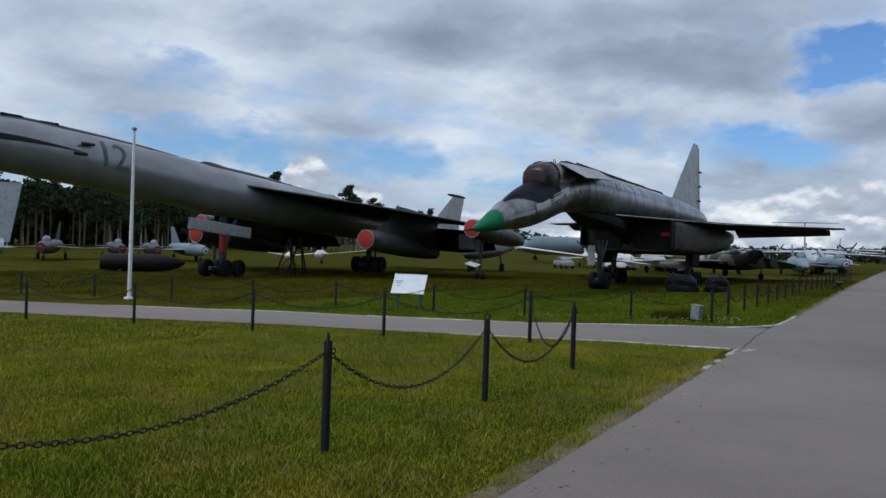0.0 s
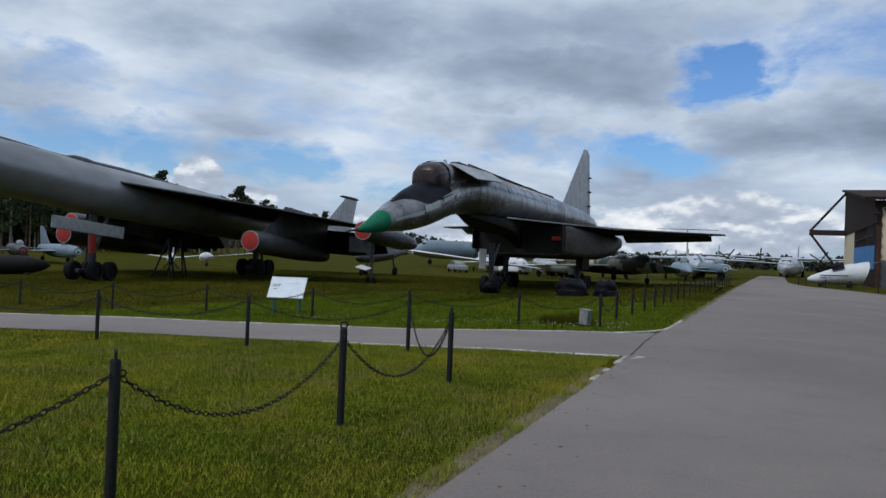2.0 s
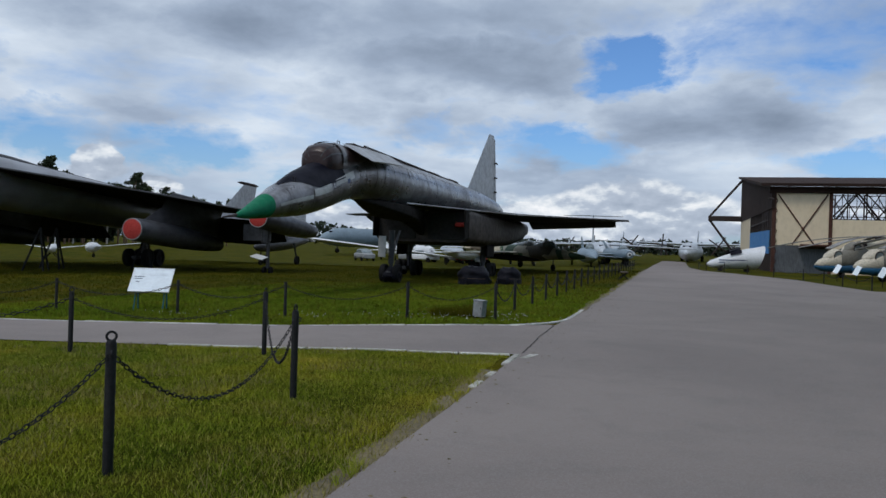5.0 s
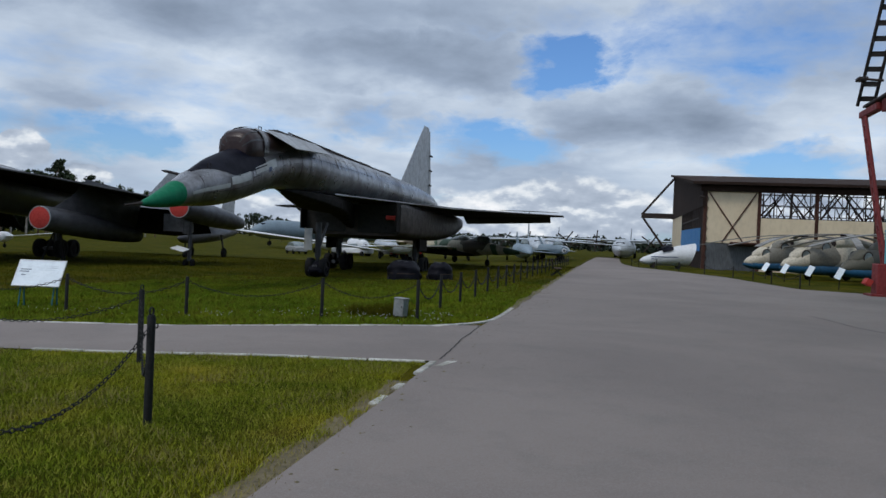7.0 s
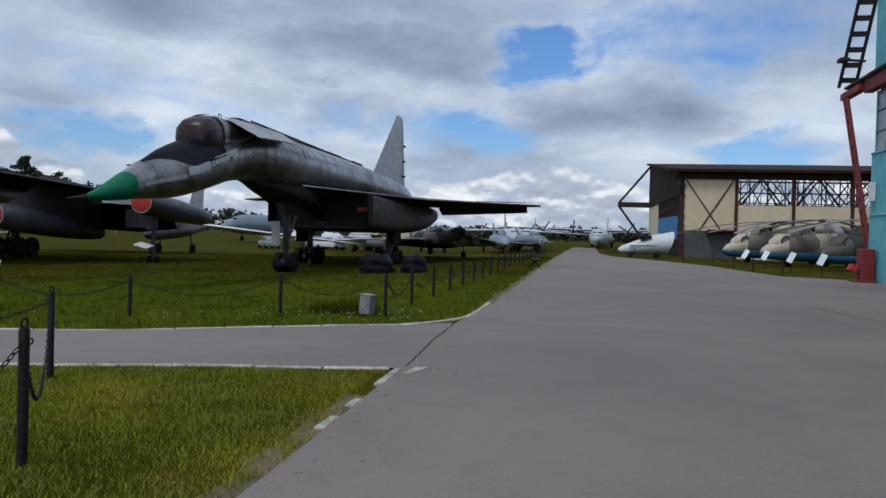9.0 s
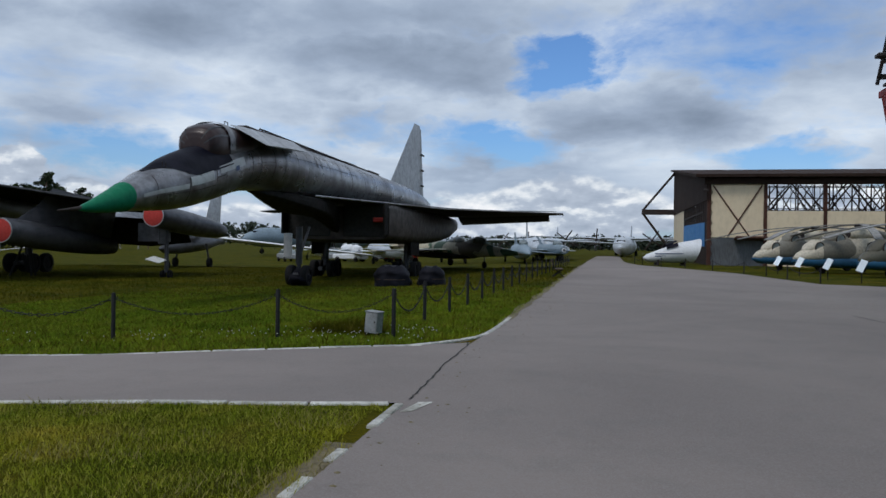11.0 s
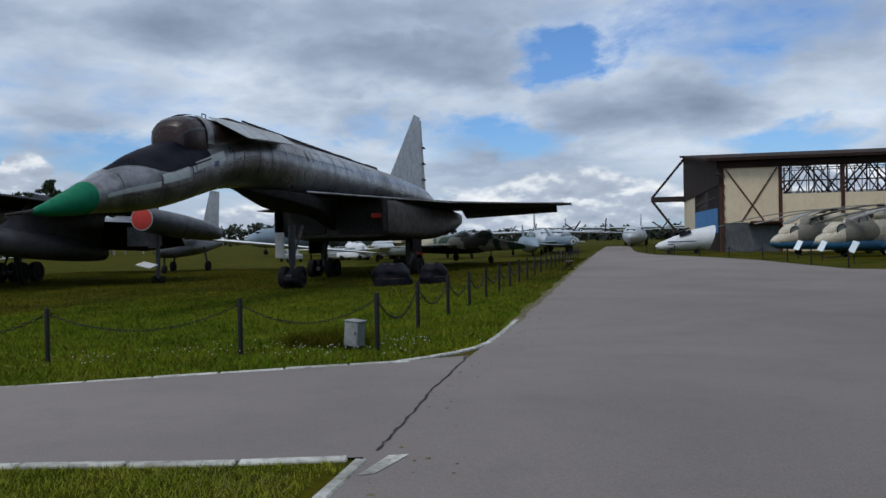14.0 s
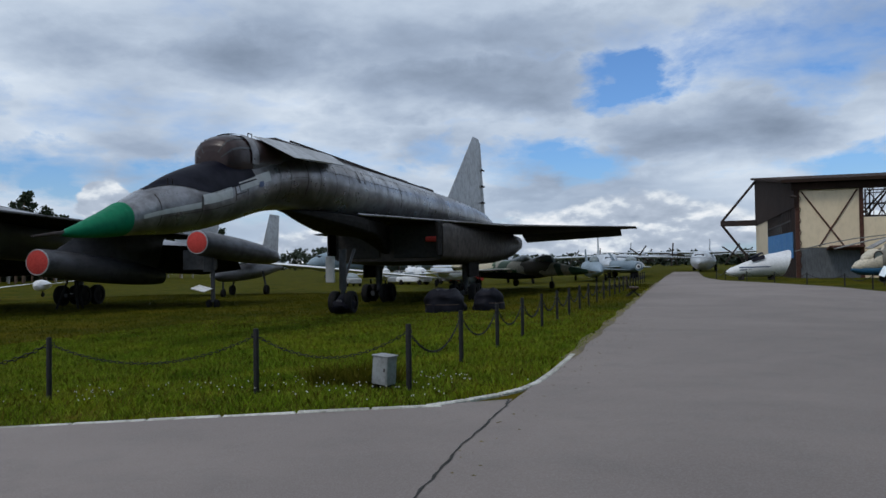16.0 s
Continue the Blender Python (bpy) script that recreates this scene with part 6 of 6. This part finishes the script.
line = [(3.6, 71.0), (4.2, 66.5), (5.6, 61.5), (7.2, 57.0), (8.7, 52.0), (10.1, 47.0), (10.7, 42.5), (11.0, 38.0), (11.5, 33.0)]
prev = None
for x, y in line:
    p = chain_post(x, y, 0.8, False)
    if prev is not None:
        chain(prev, p, 0.3, False)
    prev = p


def cockpit_section():
    t = thing("airliner_nose_section", (4.3, 66.6, 0), -78, "white cut-off airliner nose with blue stripes on grass", "aircraft section")
    v, f = loft([(-0.1, 0, 0.7, 0.1, 0.1, 1), (0.3, 0, 0.75, 0.45, 0.4, 1), (1.5, 0, 0.98, 0.8, 0.72, 1), (3.0, 0, 1.3, 1.05, 1.02, 1), (4.6, 0, 1.55, 1.25, 1.3, 1)], 24, 4)
    s = Shape().add(v, f)
    s.v = [(a, b + (0.28 * (c - 1.0) if b > 3.5 else 0), c) for a, b, c in s.v]
    s.v = [(a, b, 0.25 + 0.86 * (c - 0.25)) for a, b, c in s.v]
    s.make("nose_shell", M_WHITE, t, "dull white shell", True)
    for z in (0.8, 1.02):
        for sx in (1, -1):
            vv = []
            for i in range(9):
                y = 0.9 + 3.6 * i / 8
                k = [np.interp(y, [0.3, 1.5, 3.0, 4.6], c) for c in ((0.75, 0.98, 1.3, 1.55), (0.45, 0.8, 1.05, 1.25), (0.4, 0.72, 1.02, 1.3))]
                zz = z + 0.05 * i / 8
                for dz in (0, 0.09):
                    q = min(0.98, abs(zz + dz - k[0]) / k[2])
                    vv.append((sx * (k[1] * math.sqrt(1 - q * q) + 0.02), y, zz + dz))
            solid("stripe", vv, [(2 * i, 2 * i + 1, 2 * i + 3, 2 * i + 2) for i in range(8)], M_TRIMBLUE, t)
    for a in (-0.14, -0.05, 0.05, 0.14):
        v, f = loft([(1.9, 0, 1.1, 0.9, 0.86, 1), (2.9, 0, 1.3, 1.06, 1.03, 1)], 6, 2, a - 0.035, a + 0.035)
        solid("window_pane", v, f, M_VISOR, t, "", True)
    for y in (1.2, 3.6):
        Shape().box((-0.6, y - 0.1, -0.05), (0.6, y + 0.1, 0.5), None, 0.02).make("cradle", M_DARKSTEEL, t)


cockpit_section()


def small_car(x, y, turn, mat, label):
    t = thing("parked_car", (x, y, height(x)), turn, label, "car", "parked cars")
    v, f = loft([(-2.1, 0, 0.6, 0.7, 0.22, 0.4), (-1.9, 0, 0.62, 0.82, 0.32, 0.4), (0, 0, 0.64, 0.85, 0.36, 0.4), (1.9, 0, 0.62, 0.82, 0.34, 0.4), (2.1, 0, 0.6, 0.7, 0.24, 0.4)], 16, 2)
    solid("body", v, f, mat, t, "", True)
    v, f = loft([(-1.2, 0, 0.98, 0.7, 0.06, 0.5), (-0.4, 0, 1.15, 0.66, 0.3, 0.5), (0.9, 0, 1.15, 0.66, 0.3, 0.5), (1.7, 0, 0.98, 0.7, 0.06, 0.5)], 16, 2)
    solid("cabin", v, f, M_PANE, t, "", True)
    for sx in (-0.75, 0.75):
        for sy in (-1.3, 1.3):
            wheel(t, "wheel", sx, sy, 0.31, 0.31, 0.2)


small_car(-36.0, 79.0, 40, M_BOX, "grey car parked among the aircraft")
small_car(-32.5, 84.5, 15, M_BOX, "grey car parked among the aircraft")
small_car(-29.5, 82.5, 75, M_WHITE, "white car parked among the aircraft")
small_car(-25.0, 83.5, 60, M_BOX, "grey car parked among the aircraft")
small_car(-23.0, 82.0, 60, M_RED, "red car parked behind the bomber")

# ---------------------------------------------------------------- woods


def clump_crown(centres, count, size, seed):
    rng = np.random.default_rng(seed)
    v, f = [], []
    for _ in range(count):
        c, r = centres[rng.integers(len(centres))]
        d = rng.normal(size=3)
        d /= np.linalg.norm(d)
        p = np.array(c) + d * np.array(r) * rng.uniform(0.35, 1.05)
        a = rng.normal(size=3)
        a /= np.linalg.norm(a)
        b = np.cross(a, rng.normal(size=3))
        b /= np.linalg.norm(b)
        s = size * rng.uniform(0.5, 1.3)
        n = np.cross(a, b) * s * 0.35
        k = len(v)
        v += [p - a * s, p + b * s * 0.7 + n, p + a * s, p - b * s * 0.7 + n * 0.6]
        f += [(k, k + 1, k + 2), (k, k + 2, k + 3)]
    return v, f


def build_tree(kind, seed):
    rng = random.Random(seed)
    pine = kind == "pine"
    H = rng.uniform(12.5, 15.5) if pine else rng.uniform(10.5, 13)
    t = thing(kind + "_tree", (0, 0, 0), 0, "tall dark pine with a bare reddish trunk" if pine else "slim birch with pale trunk and loose crown", "tree", "woods beyond the lawn")
    bend = rng.uniform(-0.4, 0.4)
    trunk = Shape().tube([(0, 0, -0.3), (bend * 0.2, 0, H * 0.35), (bend * 0.7, bend * 0.3, H * 0.7), (bend, bend * 0.5, H * 0.97)], [0.2, 0.15, 0.10, 0.02], 8)
    centres = []
    lo = 0.52 if pine else 0.34
    for i in range(15 if pine else 18):
        u = lo + (0.97 - lo) * i / 15
        a = rng.uniform(0, 6.28)
        reach = (2.6 if pine else 2.2) * (1 - 0.75 * ((u - lo) / (1 - lo)) ** 1.3) * rng.uniform(0.55, 1.1)
        p0 = Vector((bend * u, bend * 0.4 * u, H * min(u, 0.96)))
        p1 = p0 + Vector((math.cos(a) * reach, math.sin(a) * reach, rng.uniform(-0.1, 0.7)))
        trunk.tube([p0, (p0 + p1) / 2 + Vector((0, 0, 0.15)), p1], [0.05, 0.035, 0.012], 5)
        centres.append((tuple(p1), (0.95, 0.95, 0.55 if pine else 0.8)))
        centres.append((tuple((p0 + p1) / 2), (0.8, 0.8, 0.5 if pine else 0.75)))
    trunk.make("trunk", M_BARK if pine else M_BIRCH, t, "", True)
    v, f = clump_crown(centres, 1100, 0.30 if pine else 0.26, seed)
    solid("crown", v, f, M_NEEDLE if pine else M_LEAF, t)
    return t


random.seed(21)
kinds = [build_tree("pine", 1), build_tree("pine", 2), build_tree("birch", 3), build_tree("pine", 4), build_tree("birch", 5)]
spots = []
for row in range(5):
    for i in range(39):
        y = 4 + i * 4.6 + random.uniform(-1.8, 1.8)
        x = -112 - row * 6.5 - 0.06 * y + random.uniform(-2.2, 2.2)
        if y > 118 and random.random() < 0.3 + 0.1 * row:
            continue
        spots.append((x, y))
for i, (x, y) in enumerate(spots):
    src = kinds[random.choice((0, 1, 3, 0, 2, 4, 1)) if y < 110 else random.choice((0, 1, 2, 3, 4))]
    k = random.uniform(0.8, 1.0) * (0.90 if y < 112 else 1.26 - 0.003 * (y - 112))
    m = pose(x, y, height(x), 0, 0, random.uniform(0, 360))
    if i < 5:
        kinds[i].matrix_world = m
    else:
        src2 = copy_thing(src, m)
        src2.scale = (k, k, k)


def far_woods():
    rng = np.random.default_rng(5)
    centres = []
    for i in range(420):
        u = i / 419
        a = radians(-80 + 140 * u)
        d = 430 + 60 * math.sin(7 * u) + rng.uniform(-25, 25)
        h = 5.0 + 2.2 * noise.noise(Vector((u * 13, 0, 0))) + 6.0 * math.exp(-((a + 0.47) / 0.06) ** 2) + rng.uniform(0, 1.8)
        for z in (0.25, 0.6, 0.85):
            centres.append(((d * math.sin(a), d * math.cos(a), h * z), (3.2, 3.2, h * 0.22)))
    v, f = clump_crown(centres, 26000, 1.25, 6)
    tagged(solid("far_woods", v, f, M_WOODS), "distant dark line of woods on the horizon", "woods", "", "stuff")
    v, f = clump_crown([((-138 - 0.05 * y + rng.uniform(-8, 0), y, rng.uniform(0.4, 9.5)), (2.6, 2.6, 2.0)) for y in np.arange(-5, 165, 0.25)], 42000, 0.95, 8)
    tagged(solid("undergrowth", v, f, M_NEEDLE), "dark undergrowth deep in the woods", "undergrowth", "", "stuff")


far_woods()

# ---------------------------------------------------------------- grass


def grass(name, count, xr, yr, keep, tall, wide, mat, label, seed, power=1.0):
    rng = np.random.default_rng(seed)
    x = rng.uniform(xr[0], xr[1], count)
    y = rng.uniform(yr[0], yr[1], count)
    ok = np.array([keep(a, b) for a, b in zip(x, y)])
    x, y = x[ok], y[ok]
    n = len(x)
    clump = np.array([noise.noise(Vector((a * 1.7, b * 1.7, seed))) for a, b in zip(x, y)])
    z = np.array([height(a) for a in x])
    h = tall * rng.uniform(0.45, 1.1, n) * (1 + 0.55 * clump)
    a = rng.uniform(0, 2 * np.pi, n)
    lean = rng.uniform(0.25, 1.3, n) * h
    b = rng.uniform(0, 2 * np.pi, n)
    w = wide * rng.uniform(0.6, 1.3, n)
    v = np.empty((n, 3, 3))
    v[:, 0] = np.stack([x - w * np.cos(a), y - w * np.sin(a), z - 0.01], 1)
    v[:, 1] = np.stack([x + w * np.cos(a), y + w * np.sin(a), z - 0.01], 1)
    v[:, 2] = np.stack([x + lean * np.cos(b), y + lean * np.sin(b), z + h], 1)
    me = bpy.data.meshes.new(name)
    me.vertices.add(3 * n)
    me.vertices.foreach_set("co", v.reshape(-1))
    me.loops.add(3 * n)
    me.loops.foreach_set("vertex_index", np.arange(3 * n, dtype=np.int32))
    me.polygons.add(n)
    me.polygons.foreach_set("loop_start", np.arange(0, 3 * n, 3, dtype=np.int32))
    me.update()
    me.materials.append(mat)
    tagged(new(name, me), label, "grass", "", "stuff")


def poly_y(line, x):
    for a, b in zip(line, line[1:]):
        if min(a[0], b[0]) <= x <= max(a[0], b[0]):
            return a[1] + (b[1] - a[1]) * (x - a[0]) / (b[0] - a[0])
    return line[-1][1]


def near_lawn(x, y):
    return x < at_y(ROAD_EDGE, y) - 0.19 and y < poly_y(NEAR_EDGE, min(x, -0.01)) - 0.05


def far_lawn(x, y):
    if y < 9.6 and x > -1.2:
        edge = np.interp(y, (4.25, 4.85, 5.5, 6.2, 7.2, 9.6), (-1.1, -0.68, -0.32, -0.20, -0.18, -0.22))
    else:
        edge = at_y(ROAD_EDGE, y)
    return x < edge - 0.07 and y > poly_y(FAR_EDGE, min(x, -0.25)) + 0.06


grass("lawn_grass_near", 380000, (-9.5, 0.6), (-12.5, 0.2), near_lawn, 0.042, 0.0050, M_BLADES, "short mown green grass with dry yellow blades", 11)
grass("lawn_grass_side", 110000, (-24, -9.0), (-12, 0), near_lawn, 0.06, 0.008, M_BLADES, "short mown green grass", 12)
grass("lawn_grass_far", 330000, (-16, 0), (-1, 24), lambda x, y: far_lawn(x, y) and random.random() < 1.15 - ease(6, 22, y), 0.07, 0.0065, M_FRESH, "green unmown grass by the fence", 13)
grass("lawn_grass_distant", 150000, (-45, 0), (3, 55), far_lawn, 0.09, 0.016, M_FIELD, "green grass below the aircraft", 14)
grass("verge_grass", 12000, (-0.6, 0.6), (-13, 0), lambda x, y: -0.24 < x - at_y(ROAD_EDGE, y) < 0.015 + 0.025 * math.sin(5.3 * y) and y < -1.7, 0.06, 0.005, M_DRY, "dry yellow grass along the road edge", 15)
grass("verge_tufts", 40000, (-0.7, 0.7), (-13, 0), lambda x, y: -0.22 < x - at_y(ROAD_EDGE, y) < -0.02 + 0.07 * noise.noise(Vector((0, y * 2.1, 7))) and noise.noise(Vector((x * 3.0, y * 2.4, 2))) > 0.22 and y < -0.3, 0.085, 0.0048, M_BLADES, "ragged green tufts hanging over the road edge", 19)
grass("verge_grass_far", 26000, (-1.6, 0.2), (7, 45), lambda x, y: -0.16 < x - at_y(ROAD_EDGE, y) < 0.02 + 0.03 * math.sin(3.3 * y), 0.06, 0.008, M_BLADES, "ragged grass along the road edge", 17)
grass("lawn_tufts", 45000, (-10, 0.3), (-12.5, 0), lambda x, y: near_lawn(x, y) and noise.noise(Vector((x * 0.9, y * 0.9, 4))) > 0.12, 0.085, 0.0045, M_DRY, "longer straw-coloured tufts in the lawn", 18)
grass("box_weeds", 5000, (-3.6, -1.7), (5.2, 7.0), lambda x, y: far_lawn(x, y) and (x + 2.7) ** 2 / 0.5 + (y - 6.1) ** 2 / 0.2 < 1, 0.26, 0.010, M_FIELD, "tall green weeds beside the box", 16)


def clover(count, seed):
    rng = np.random.default_rng(seed)
    s = Shape()
    c = [(-2.4, 5.6), (-3.2, 5.2), (-4.6, 5.0), (-1.6, 6.2), (-6.0, 4.6), (-2.0, 4.9), (-3.0, 6.4), (-9, 4.4)]
    for _ in range(count):
        p = c[rng.integers(len(c))]
        x, y = p[0] + rng.normal(0, 0.55), p[1] + rng.normal(0, 0.35)
        if not far_lawn(x, y):
            continue
        z, r = height(x) + rng.uniform(0.06, 0.13), rng.uniform(0.008, 0.014)
        s.add([(x - r, y, z), (x, y - r, z), (x + r, y, z), (x, y + r, z), (x, y, z + r), (x, y, z - r)], [(0, 1, 4), (1, 2, 4), (2, 3, 4), (3, 0, 4), (1, 0, 5), (2, 1, 5), (3, 2, 5), (0, 3, 5)])
    tagged(s.make("clover_flowers", M_CLOVER), "scattered small white clover flowers in the grass", "flowers", "", "stuff")


clover(190, 3)


def road_debris(count, seed):
    rng = np.random.default_rng(seed)
    s = Shape()
    for _ in range(count):
        y = rng.uniform(-12, 20)
        x = at_y(ROAD_EDGE, y) + abs(rng.normal(0, 0.35)) + 0.03
        r, a = rng.uniform(0.006, 0.028), rng.uniform(0, 6.28)
        ring = [(x + r * rng.uniform(0.5, 1.3) * math.cos(a + k), y + r * rng.uniform(0.5, 1.3) * math.sin(a + k), 0.0235) for k in np.arange(0, 6.2, 1.05)]
        n = len(ring)
        s.add(ring + [(x, y, 0.024 + r * 0.35)], [(k, (k + 1) % n, n) for k in range(n)])
    tagged(s.make("road_debris", M_SOIL), "small dark clods and leaves on the asphalt", "debris", "", "stuff")


road_debris(160, 8)
